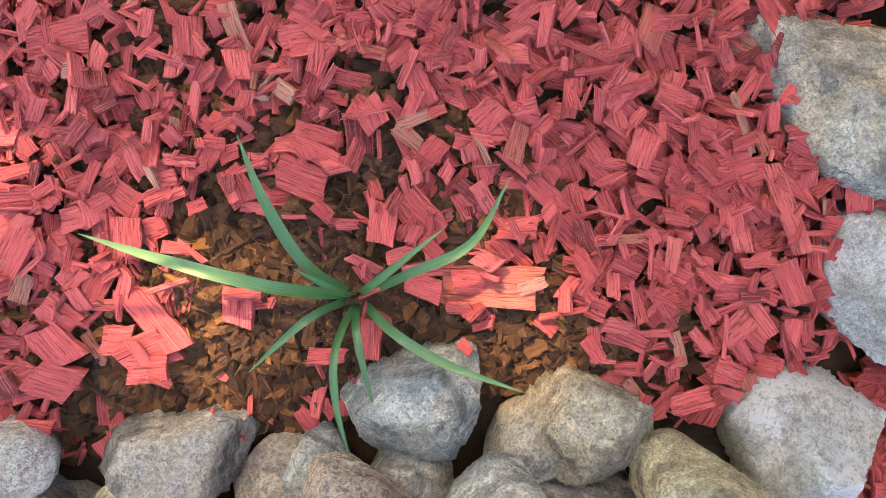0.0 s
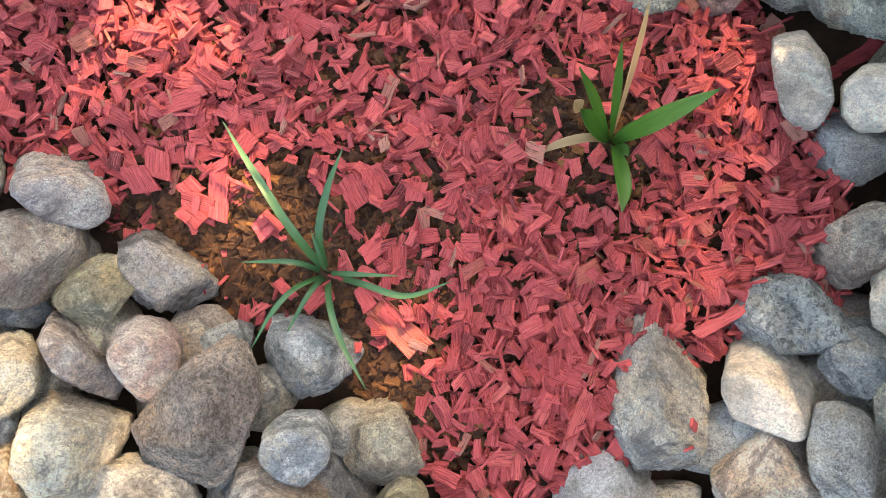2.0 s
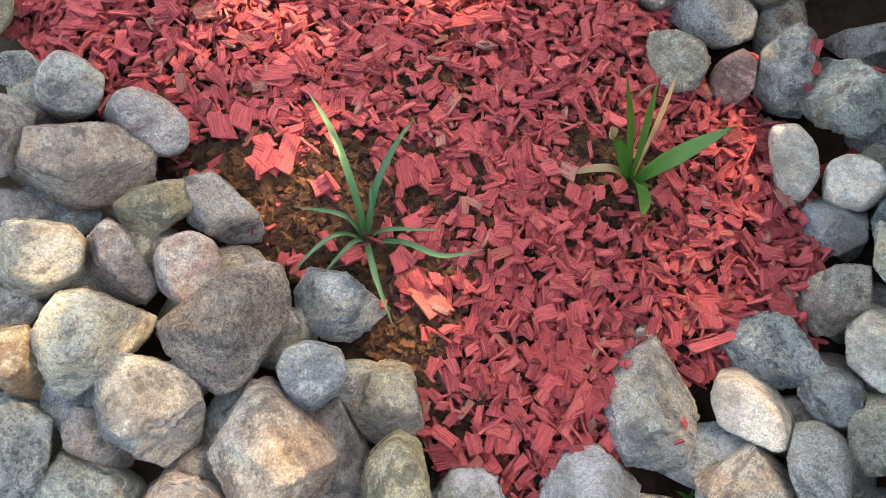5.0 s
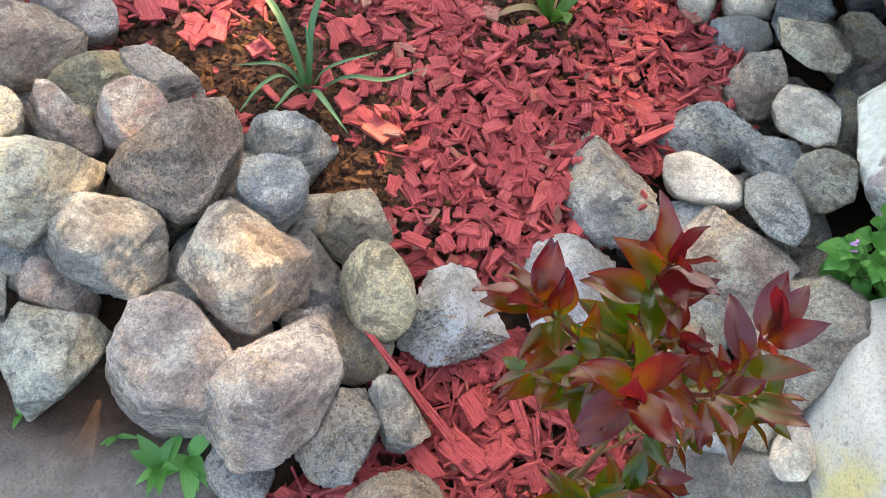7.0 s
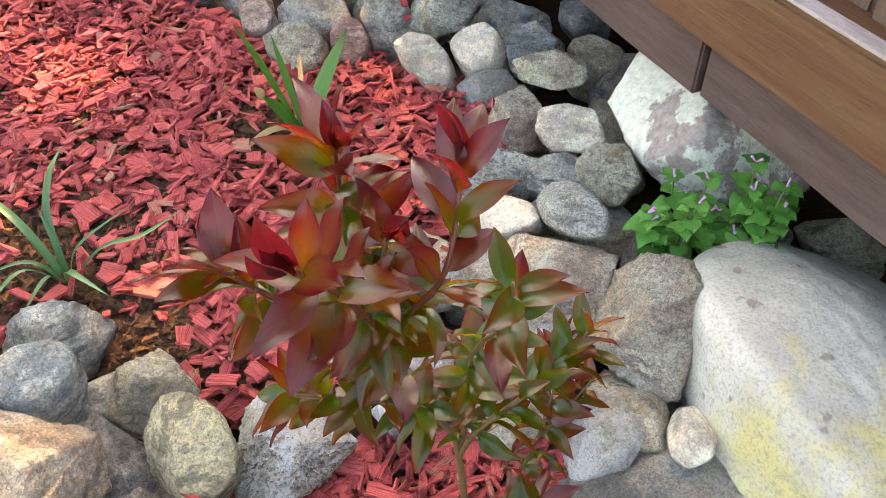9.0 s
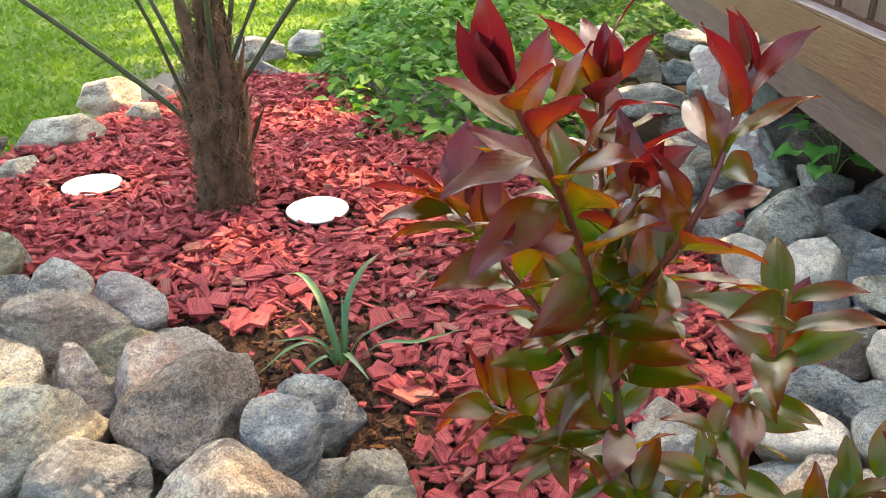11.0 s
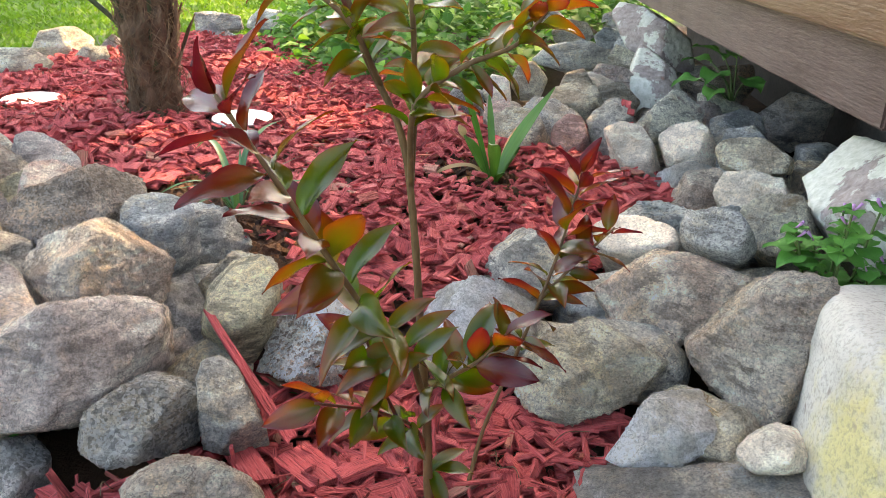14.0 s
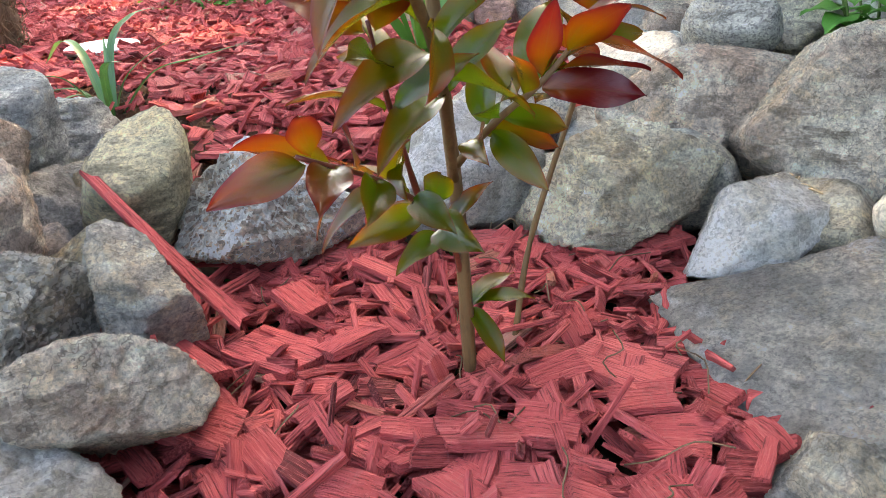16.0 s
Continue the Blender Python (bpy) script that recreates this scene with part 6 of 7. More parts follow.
# ---- red-leaved shrub ----
rng = np.random.default_rng(5)
shrub = thing("shrub", (0.146, -0.532, -0.05), "young shrub with glossy bronze-red and olive-green leaves in mulch", "shrub")
SB = Vector((0.121, -0.53, -0.05))
LEAF_SETS = {}
for tag, lo, hi in (("green", 0.0, 0.34), ("bronze", 0.34, 0.72), ("red", 0.72, 0.95)):
    LEAF_SETS[tag] = []
    for k in range(5):
        v, f, g = leaf_shape(1.0, rng.uniform(0.38, 0.48), rng.uniform(0.1, 0.5), rng.uniform(0.1, 0.5), 1.0, 12, 6, 0.07, rng)
        edge = np.abs(g[:, 1]) ** 3
        LEAF_SETS[tag].append(mesh_from("leaf", v, f, M_SHRUB, True, g, np.clip(lo + (hi - lo) * (k / 4) + 0.5 * (g[:, 0] - 0.42) + 0.25 * edge, 0, 1)))


def shrub_stem(ctrl, r0, r1, mat):
    pts = curve_points([Vector(p) - SB for p in ctrl], 8)
    rad = np.linspace(r0, r1, len(pts)) * (1 + 0.06 * rng.normal(size=len(pts)))
    v, f, g = tube(pts, rad, 8)
    child("stem", mesh_from("stem", v, f, mat), shrub)
    return pts


def shrub_leaves(pts, start, count, size, turn, spread=62.0, tone=0.0, shrink=0.75, young=0):
    """Leaf pairs along the upper part of a stem; tone moves from old green to young red towards the tip."""
    for k in range(count):
        u = start + (1 - start) * (k / max(1, count - 1))
        i = min(len(pts) - 2, int(u * (len(pts) - 1)))
        p, d = pts[i], (pts[i + 1] - pts[i]).normalized()
        side = d.cross(Vector((0.2, 0.9, 0.4))).normalized()
        other = d.cross(side)
        for s in (0, 180):
            if rng.random() < 0.05:
                continue
            a = radians(turn + k * 90 + s + rng.uniform(-25, 25))
            sp = radians(spread * (1 - 0.3 * u) + rng.uniform(-14, 16))
            out = side * math.cos(a) + other * math.sin(a)
            way = d * math.cos(sp) + out * math.sin(sp)
            t = u * 0.9 + tone + rng.uniform(-0.2, 0.2)
            kind = "green" if t < 0.78 else "bronze" if t < 1.15 else "red"
            length = size * (1 - (1 - shrink) * u) * rng.uniform(0.78, 1.15)
            m = aim(p + out * 0.002, way, rng.uniform(-55, 55)) @ Matrix.Diagonal((length, length, length, 1))
            child("leaf", LEAF_SETS[kind][rng.integers(5)], shrub, m)
    for k in range(young):
        d = (pts[-1] - pts[-3]).normalized()
        way = d + Vector((rng.normal(), rng.normal(), rng.normal())) * 0.3
        child("young_leaf", LEAF_SETS["red"][rng.integers(5)], shrub, aim(pts[-1], way, rng.uniform(0, 360)) @ Matrix.Diagonal((rng.uniform(0.018, 0.03),) * 3 + (1,)), "small dark red young leaf")


main = shrub_stem([(0.121, -0.53, -0.05), (0.118, -0.538, 0.06), (0.113, -0.54, 0.14), (0.108, -0.54, 0.22), (0.1, -0.54, 0.28), (0.077, -0.541, 0.334), (0.061, -0.542, 0.4), (0.055, -0.546, 0.445), (0.052, -0.57, 0.51)], 0.0037, 0.0011, M_STEM)
shrub_leaves(main, 0.6, 12, 0.034, 20, 64, 0.05, 0.85, 3)
tip_a = shrub_stem([(0.061, -0.542, 0.4), (0.045, -0.565, 0.45), (0.022, -0.592, 0.51), (-0.001, -0.611, 0.556)], 0.0019, 0.0011, M_REDSTEM)
shrub_leaves(tip_a, 0.1, 18, 0.036, 60, 64, 0.3, 0.95, 4)
tip_b = shrub_stem([(0.058, -0.544, 0.42), (0.054, -0.58, 0.47), (0.062, -0.6, 0.51), (0.08, -0.585, 0.548)], 0.0019, 0.001, M_REDSTEM)
shrub_leaves(tip_b, 0.15, 14, 0.035, 10, 56, 0.38, 0.9, 3)
tip_c = shrub_stem([(0.061, -0.542, 0.4), (0.056, -0.54, 0.46), (0.047, -0.538, 0.505), (0.045, -0.541, 0.54)], 0.0019, 0.001, M_REDSTEM)
shrub_leaves(tip_c, 0.15, 16, 0.036, 80, 58, 0.3, 0.95, 3)
tip_e = shrub_stem([(0.072, -0.541, 0.35), (0.038, -0.54, 0.42), (0.004, -0.536, 0.47), (-0.015, -0.527, 0.492)], 0.0022, 0.001, M_REDSTEM)
shrub_leaves(tip_e, 0.15, 17, 0.036, 35, 60, 0.2, 0.95)
tip_i = shrub_stem([(0.088, -0.541, 0.31), (0.069, -0.552, 0.35), (0.03, -0.545, 0.378), (-0.002, -0.535, 0.394)], 0.002, 0.0009, M_STEM)
shrub_leaves(tip_i, 0.2, 15, 0.032, 50, 62, 0.1, 0.9)
fork = shrub_stem([(0.106, -0.54, 0.245), (0.108, -0.543, 0.285), (0.108, -0.545, 0.33), (0.105, -0.56, 0.39), (0.107, -0.585, 0.436), (0.1, -0.595, 0.478)], 0.0023, 0.0009, M_STEM)
shrub_leaves(fork, 0.2, 20, 0.033, 75, 62, 0.0, 0.95)
tip_h = shrub_stem([(0.106, -0.54, 0.245), (0.108, -0.558, 0.3), (0.135, -0.565, 0.325), (0.166, -0.564, 0.338), (0.186, -0.565, 0.362)], 0.0022, 0.001, M_STEM)
shrub_leaves(tip_h, 0.2, 17, 0.032, 15, 62, 0.0, 0.9)
left = shrub_stem([(0.116, -0.541, 0.085), (0.103, -0.578, 0.145), (0.082, -0.615, 0.19), (0.06, -0.64, 0.24), (0.034, -0.648, 0.29), (0.012, -0.65, 0.328)], 0.0025, 0.0011, M_STEM)
shrub_leaves(left, 0.15, 19, 0.043, 40, 66, 0.22, 0.95, 3)
front = shrub_stem([(0.116, -0.54, 0.09), (0.13, -0.562, 0.115), (0.15, -0.568, 0.132), (0.172, -0.56, 0.15)], 0.002, 0.001, M_STEM)
shrub_leaves(front, 0.25, 11, 0.041, 30, 66, 0.16, 1.0)
low = shrub_stem([(0.119, -0.535, 0.03), (0.108, -0.548, 0.066), (0.078, -0.575, 0.1), (0.044, -0.597, 0.122)], 0.0018, 0.0009, M_REDSTEM)
shrub_leaves(low, 0.3, 9, 0.034, 30, 62, 0.15, 1.0)
low_up = shrub_stem([(0.095, -0.56, 0.085), (0.083, -0.578, 0.13), (0.076, -0.587, 0.165)], 0.0015, 0.0008, M_REDSTEM)
shrub_leaves(low_up, 0.3, 4, 0.034, 70, 60, 0.0, 1.0)
right = shrub_stem([(0.152, -0.51, -0.03), (0.165, -0.505, 0.03), (0.188, -0.51, 0.105), (0.206, -0.51, 0.16), (0.218, -0.505, 0.2), (0.228, -0.5, 0.24)], 0.0019, 0.0009, M_STEM)
shrub_leaves(right, 0.4, 17, 0.036, 15, 66, 0.24, 0.95, 2)
right_b = shrub_stem([(0.2, -0.51, 0.145), (0.222, -0.515, 0.175), (0.25, -0.515, 0.205)], 0.0014, 0.0008, M_STEM)
shrub_leaves(right_b, 0.3, 6, 0.029, 60, 60, 0.3, 0.95)
for q, (dx, dy, dz) in enumerate(((0.03, -0.01, 0.014), (0.014, -0.03, -0.016), (0.028, 0.014, 0.02))):
    child("leaf", LEAF_SETS["green"][q], shrub, aim(Vector((0.001, 0, 0.062)), (dx, dy, dz)) @ Matrix.Diagonal((0.034,) * 3 + (1,)))


# ---- strap-leaved plant ----
def strap(ctrl, width, mat, tone, nx=22, keel=0.35):
    """A long blade along control points, keeled along its middle."""
    pts = curve_points(ctrl, max(2, nx // (len(ctrl) - 1)))
    verts, grain = [], []
    n = len(pts) - 1
    for k, p in enumerate(pts):
        u = k / n
        d = (pts[min(k + 1, n)] - pts[max(k - 1, 0)]).normalized()
        side = d.cross(Vector((0, 0, 1)))
        side = side.normalized() if side.length > 1e-3 else Vector((1, 0, 0))
        up = side.cross(d)
        half = width * 0.39 * min(1.0, 0.55 + 3 * u) * (1 - max(0, (u - 0.55) / 0.45) ** 1.4) + 0.0003
        for j in range(5):
            s = j / 2 - 1
            verts.append(p + side * half * s + up * half * keel * abs(s))
            grain.append((u, s, tone * 9))
    faces = [(k * 5 + j, (k + 1) * 5 + j, (k + 1) * 5 + j + 1, k * 5 + j + 1) for k in range(n) for j in range(4)]
    g = np.array(grain, float)
    return mesh_from("blade", np.array([tuple(v) for v in verts]), faces, mat, True, g, np.clip(tone + 0.35 * g[:, 0] - 0.1, 0, 1))


clump = thing("strap_leaf_plant", (-0.092, 0.057, -0.01), "small plant with arching blue-green strap leaves in bark", "plant")
GB = Vector((-0.092, 0.057, -0.01))
for mids, tip, wide, tone in (
        (((-0.117, 0.113, 0.065), (-0.15, 0.185, 0.075)), (-0.19, 0.262, 0.04), 0.0125, 0.62), (((-0.083, 0.1, 0.075), (-0.062, 0.15, 0.1)), (-0.037, 0.195, 0.104), 0.011, 0.3),
        (((-0.065, 0.052, 0.05),), (0.006, 0.038, 0.095), 0.008, 0.4), (((-0.04, 0.035, 0.05), (0.01, 0.014, 0.065)), (0.067, 0.024, 0.075), 0.0095, 0.35),
        (((-0.085, 0.015, 0.05), (-0.073, -0.03, 0.075)), (-0.05, -0.088, 0.085), 0.01, 0.3), (((-0.11, 0.035, 0.035),), (-0.147, -0.013, 0.036), 0.008, 0.25),
        (((-0.125, 0.042, 0.05), (-0.155, 0.015, 0.062)), (-0.186, -0.024, 0.055), 0.0075, 0.35), (((-0.125, 0.075, 0.035),), (-0.192, 0.085, 0.03), 0.008, 0.15),
        (((-0.088, 0.07, 0.05),), (-0.09, 0.105, 0.085), 0.007, 0.3)):
    ctrl = [Vector((0, 0, 0))] + [Vector(m) - GB for m in mids] + [Vector(tip) - GB]
    child("blade", strap(ctrl, wide, M_BLADE, tone), clump)


# ---- palm seedling ----
seedling = thing("palm_seedling", (0.291, 0.172, -0.01), "palm seedling with pleated green leaves and dry tips", "plant")
PB = Vector((0.291, 0.172, -0.01))


def pleated(ctrl, width, mat, tone, folds=9, nx=16):
    """A broad pleated blade on a thin stalk."""
    pts = curve_points([Vector(c) - PB for c in ctrl], max(2, nx // (len(ctrl) - 1)))
    verts, grain, n = [], [], len(pts) - 1
    for k, p in enumerate(pts):
        u = k / n
        d = (pts[min(k + 1, n)] - pts[max(k - 1, 0)]).normalized()
        side = d.cross(Vector((0.1, -0.2, 1))).normalized()
        up = side.cross(d)
        half = width / 2 * max(0.06, math.sin(math.pi * min(1, 0.04 + u ** 1.15 * 0.97)) ** 0.8)
        for j in range(folds):
            s = 2 * j / (folds - 1) - 1
            verts.append(p + side * half * s + up * (0.0016 * (j % 2) + half * 0.25 * s * s))
            grain.append((u, s + 0.3, tone * 7))
    faces = [(k * folds + j, (k + 1) * folds + j, (k + 1) * folds + j + 1, k * folds + j + 1) for k in range(n) for j in range(folds - 1)]
    g = np.array(grain, float)
    return mesh_from("leaf", np.array([tuple(v) for v in verts]), faces, mat, True, g, np.clip(tone + 0.3 * (g[:, 0] - 0.4), 0, 1))


for ctrl, wide, mat, tone in (
        ([(0.291, 0.172, 0), (0.314, 0.176, 0.05), (0.345, 0.182, 0.1), (0.385, 0.189, 0.155)], 0.025, M_PALMLEAF, 0.75),
        ([(0.291, 0.172, 0), (0.287, 0.145, 0.05), (0.28, 0.105, 0.085), (0.272, 0.075, 0.095)], 0.021, M_PALMLEAF, 0.4),
        ([(0.29, 0.174, 0), (0.27, 0.19, 0.07), (0.25, 0.208, 0.135), (0.23, 0.226, 0.19)], 0.014, M_PALMLEAF, 0.4),
        ([(0.291, 0.174, 0), (0.292, 0.205, 0.05), (0.292, 0.235, 0.095), (0.292, 0.262, 0.135)], 0.012, M_PALMLEAF, 0.5),
        ([(0.29, 0.173, 0), (0.275, 0.183, 0.03), (0.258, 0.196, 0.06), (0.246, 0.206, 0.075)], 0.024, M_PALMLEAF, 0.3),
        ([(0.292, 0.172, 0), (0.31, 0.178, 0.035), (0.335, 0.188, 0.06)], 0.02, M_PALMLEAF, 0.45),
        ([(0.292, 0.171, 0), (0.3, 0.16, 0.02), (0.305, 0.148, 0.03)], 0.016, M_PALMLEAF, 0.5)):
    child("leaf", pleated(ctrl, wide, mat, tone), seedling)
for ctrl, wide in (([(0.293, 0.176, 0.0), (0.318, 0.24, 0.035), (0.34, 0.295, 0.05), (0.353, 0.33, 0.055)], 0.008), ([(0.289, 0.172, 0.0), (0.262, 0.178, 0.03), (0.225, 0.176, 0.032), (0.187, 0.168, 0.018)], 0.012), ([(0.247, 0.206, 0.07), (0.243, 0.209, 0.08), (0.238, 0.214, 0.09)], 0.018)):
    child("dry_leaf", pleated(ctrl, wide, M_DRYLEAF, 0.5), seedling, None, "dried tan leaf")


# ---- palm ----
def build_palm():
    palm = thing("palm_tree", (-0.336, 0.585, -0.02), "young fan palm with shaggy brown fibrous trunk in mulch", "palm")
    prng = np.random.default_rng(3)
    nz, ns = 70, 48

    def radius(z):
        return 0.049 - 0.008 * float(smoothstep(0.0, 0.12, z)) + 0.004 * float(smoothstep(0.14, 0.22, z)) - 0.035 * float(smoothstep(0.24, 0.38, z)) - 0.014 * float(smoothstep(0.38, 0.5, z))

    verts, grain = [], []
    for i in range(nz + 1):
        z = i / nz * 0.5
        for s in range(ns):
            a = 2 * math.pi * s / ns
            scale = 0.004 * math.sin(z * 95 + 1.5 * math.sin(a * 2)) + 0.006 * math.sin(a * 5 + z * 30) + 0.004 * math.sin(a * 9 - z * 46 + 1) + prng.uniform(-0.004, 0.004)
            verts.append(((radius(z) + scale) * math.cos(a) + 0.03 * z, (radius(z) + scale) * math.sin(a), z))
            grain.append((i / nz, s / ns, 0))
    faces = [(i * ns + s, i * ns + (s + 1) % ns, (i + 1) * ns + (s + 1) % ns, (i + 1) * ns + s) for i in range(nz) for s in range(ns)]
    faces.append(tuple(nz * ns + s for s in range(ns)))
    child("trunk", mesh_from("trunk", np.array(verts), faces, M_FIBRE), palm)
    # torn leaf sheaths round the trunk
    for k in range(16):
        a, z = prng.uniform(0, 6.283), prng.uniform(0.06, 0.32)
        out = Vector((math.cos(a), math.sin(a), 0))
        p = out * (radius(z) - 0.004) + Vector((0.03 * z, 0, z))
        l = prng.uniform(0.08, 0.17)
        v, f, g = leaf_shape(l, prng.uniform(0.018, 0.034), 0.5, prng.uniform(-0.15, 0.1), 0.7, 8, 4, 0.1, prng)
        child("leaf_sheath", mesh_from("leaf_sheath", v, f, M_FIBRE), palm, aim(p, out * prng.uniform(0.12, 0.4) + Vector((0, 0, 1)), prng.uniform(-20, 20)), "torn brown leaf sheath")
    pieces = []
    for k in range(1700):
        a, z = prng.uniform(0, 6.283), 0.42 * prng.random() ** 0.85
        out = Vector((math.cos(a), math.sin(a), 0))
        p = out * radius(z) + Vector((0.03 * z, 0, z))
        l = prng.uniform(0.015, 0.05)
        lean = prng.uniform(0.0, 0.22)
        up = 1 if prng.random() < 0.65 else -1
        tang = Vector((-math.sin(a), math.cos(a), 0)) * prng.uniform(-1.5, 1.5)
        q = p + (out * lean + Vector((0, 0, up)) + tang) * l
        mid_p = (p + q) / 2 + out * 0.006 + tang * 0.01
        v, f, g = tube([p, mid_p, q], [0.0009, 0.0007, 0.0003], 3, False)
        pieces.append((v, f, g, prng.random()))
    tagged(child("fibre", joined("fibre", pieces, M_HAIR), palm, None, "shaggy dry brown fibres"), kind="stuff")
    # stalks with fan leaves: start height, sideways, ahead, up, thickness, droop
    stalks = [(0.2, -0.95, 0.02, 0.62, 0.0085, 0.1), (0.26, -0.5, 0.35, 0.85, 0.007, 0.05), (0.2, -0.1, -0.06, 0.36, 0.0062, 0.0), (0.33, -0.2, 0.1, 1.05, 0.0085, 0.0),
              (0.22, 0.06, -0.16, 1.1, 0.008, 0.0), (0.36, 0.0, 0.2, 1.1, 0.008, 0.0), (0.38, 0.24, 0.1, 0.9, 0.0075, 0.04), (0.26, 0.72, 0.05, 0.72, 0.0075, 0.08), (0.3, 0.5, 0.6, 0.8, 0.0075, 0.1), (0.3, -0.4, 0.7, 0.8, 0.0075, 0.1), (0.34, 0.1, 0.8, 0.9, 0.0075, 0.1)]
    for z0, dx, dy, dz, thick, sag in stalks:
        d = Vector((dx, dy, 0))
        p0 = Vector((0.03 * z0, 0, z0)) + d.normalized() * 0.04
        full = Vector((dx, dy, dz))
        p1, p2, p3 = p0 + full * 0.33 + Vector((0, 0, 0.04 + sag * 0.3)), p0 + full * 0.66 + Vector((0, 0, 0.03 + sag * 0.3)), p0 + full
        base = p0 - Vector((d.x * 0.03, d.y * 0.03, 0.09))
        pts = curve_points([base, p0, p1, p2, p3], 6)
        v, f, g = tube(pts, np.linspace(thick * 0.72, thick * 0.45, len(pts)), 6)
        stalk = child("stalk", mesh_from("stalk", v, f, M_PETIOLE), palm)
        tip, way = pts[-1], (pts[-1] - pts[-2]).normalized()
        side = way.cross(Vector((0.1, 0.2, 1))).normalized()
        blades = []
        for s in range(26):
            ang = radians(-115 + 230 * s / 25)
            dd = way * math.cos(ang) + side * math.sin(ang)
            ln = 0.34 * (0.8 + 0.2 * math.cos(ang)) * (0.6 if dz < 0.57 else 1.0)
            v, f, g = leaf_shape(ln, 0.036, 0.5, prng.uniform(0.05, 0.3), 0.75, 8, 2)
            blades.append((place(aim(tip, dd, 0), v), f, g, prng.uniform(0.1, 0.8)))
        child("fan_leaf", joined("fan_leaf", blades, M_PALMLEAF), stalk)
    return palm


build_palm()


# ---- solar disc lights ----
def ring_mesh(name, profile, mat, sides=48):
    verts = [(r * math.cos(2 * math.pi * s / sides), r * math.sin(2 * math.pi * s / sides), z) for r, z in profile for s in range(sides)]
    faces = [(k * sides + s, k * sides + (s + 1) % sides, (k + 1) * sides + (s + 1) % sides, (k + 1) * sides + s) for k in range(len(profile) - 1) for s in range(sides)]
    return mesh_from(name, np.array(verts), faces, mat)


disc = thing("disc_light", (-0.641, 0.743, 0.014), "round white solar disc light set in red mulch", "garden light", "disc lights")
child("lens", ring_mesh("lens", [(0.0005, 0.005), (0.026, 0.0048), (0.047, 0.0042), (0.055, 0.003)], M_LENS), disc, None, "frosted white lens")
child("rim", ring_mesh("rim", [(0.055, 0.002), (0.0555, 0.0038), (0.0575, 0.0042), (0.0595, 0.0032), (0.0605, 0.0), (0.0595, -0.003), (0.052, -0.004), (0.0005, -0.004)], M_RIM), disc, None, "thin steel rim")
v, f, g = tube([(0, 0, -0.012), (0, 0, -0.05), (0, 0, -0.09)], [0.012, 0.009, 0.001], 8)
child("stake", mesh_from("stake", v, f, M_BLACK), disc)
copy_thing(disc, pose(-0.163, 0.564, 0.014, 1, -1, 40))


# ---- wooden house side ----
HOUSE = Matrix.Translation((0.65, 0.0, 0.0)) @ pose(0, 0, 0, 0, 0, -6.0)
# SHED, the unseen wall top, is set low to let light onto the border
Y0, Y1, SHED = -2.4, 1.74, 0.62


def box_mesh(name, lo, hi, mat, bevel=0.004, wear=0.0, cuts=1, seed=0):
    bm = bmesh.new()
    bmesh.ops.create_cube(bm, size=1.0)
    for v in bm.verts:
        v.co = Vector([(l + h) / 2 + c * (h - l) for l, h, c in zip(lo, hi, v.co)])
    if cuts > 1:
        long = [e for e in bm.edges if abs((e.verts[0].co - e.verts[1].co).y) > 0.9 * (hi[1] - lo[1])]
        bmesh.ops.subdivide_edges(bm, edges=long, cuts=cuts)
    bmesh.ops.bevel(bm, geom=[e for e in bm.edges if e.calc_face_angle(0) > 0.5], offset=bevel, segments=2, affect="EDGES")
    if wear:
        for v in bm.verts:
            v.co += Vector(noise.noise_vector(v.co * 9 + Vector((seed, 0, 0)))) * wear
    me = bpy.data.meshes.new(name)
    bm.to_mesh(me)
    bm.free()
    me.materials.append(mat)
    return me


house = thing("wooden_shed", (0, 0, 0), "brown-stained wooden garden shed raised on old stone blocks", "shed")
house.matrix_basis = HOUSE
child("skirt_board", box_mesh("skirt_board", (0.012, -0.25, 0.2), (0.06, Y1, 0.295), M_SKIRT, 0.003, 0.002, 40), house, None, "dark brown weathered skirt board")
child("skirt_board", box_mesh("skirt_board", (0.016, Y0, 0.202), (0.062, -0.256, 0.297), M_SKIRT, 0.003, 0.002, 40, 5), house, None, "dark brown weathered skirt board")
rail = child("rail_board", box_mesh("rail_board", (-0.018, Y0, 0.291), (0.055, Y1 - 0.01, 0.381), M_RAIL, 0.004, 0.0015, 40, 9), house, None, "reddish brown bottom rail with worn edge")
child("worn_edge", box_mesh("worn_edge", (-0.016, Y0, 0.3815), (0.006, Y1 - 0.012, 0.385), M_RAILTOP, 0.001, 0.001, 60, 3), rail, None, "pale weathered top edge")
y = Y0
k = 0
while y < Y1 - 0.02:
    w = 0.06
    child("siding_board", box_mesh("siding_board", (0.03 + 0.006 * (k % 2), y + 0.004, 0.377), (0.055, min(y + w, Y1), SHED), M_SIDING, 0.004), house)
    y += w
    k += 1
child("corner_post", box_mesh("corner_post", (0.02, Y1, 0.22), (0.12, Y1 + 0.07, SHED), M_SIDING, 0.004), house)
child("wall", box_mesh("wall", (0.058, Y0, 0.28), (1.6, Y1 - 0.005, SHED - 0.01), M_SIDING, 0.004), house)
# added slab that closes the shortened wall out of view
child("roof", box_mesh("roof", (-0.03, Y0 - 0.1, SHED + 0.01), (1.7, Y1 + 0.15, SHED + 0.05), M_SHADOWBOARD, 0.01), house, None, "unseen dark slab capping the shed, set low for light")
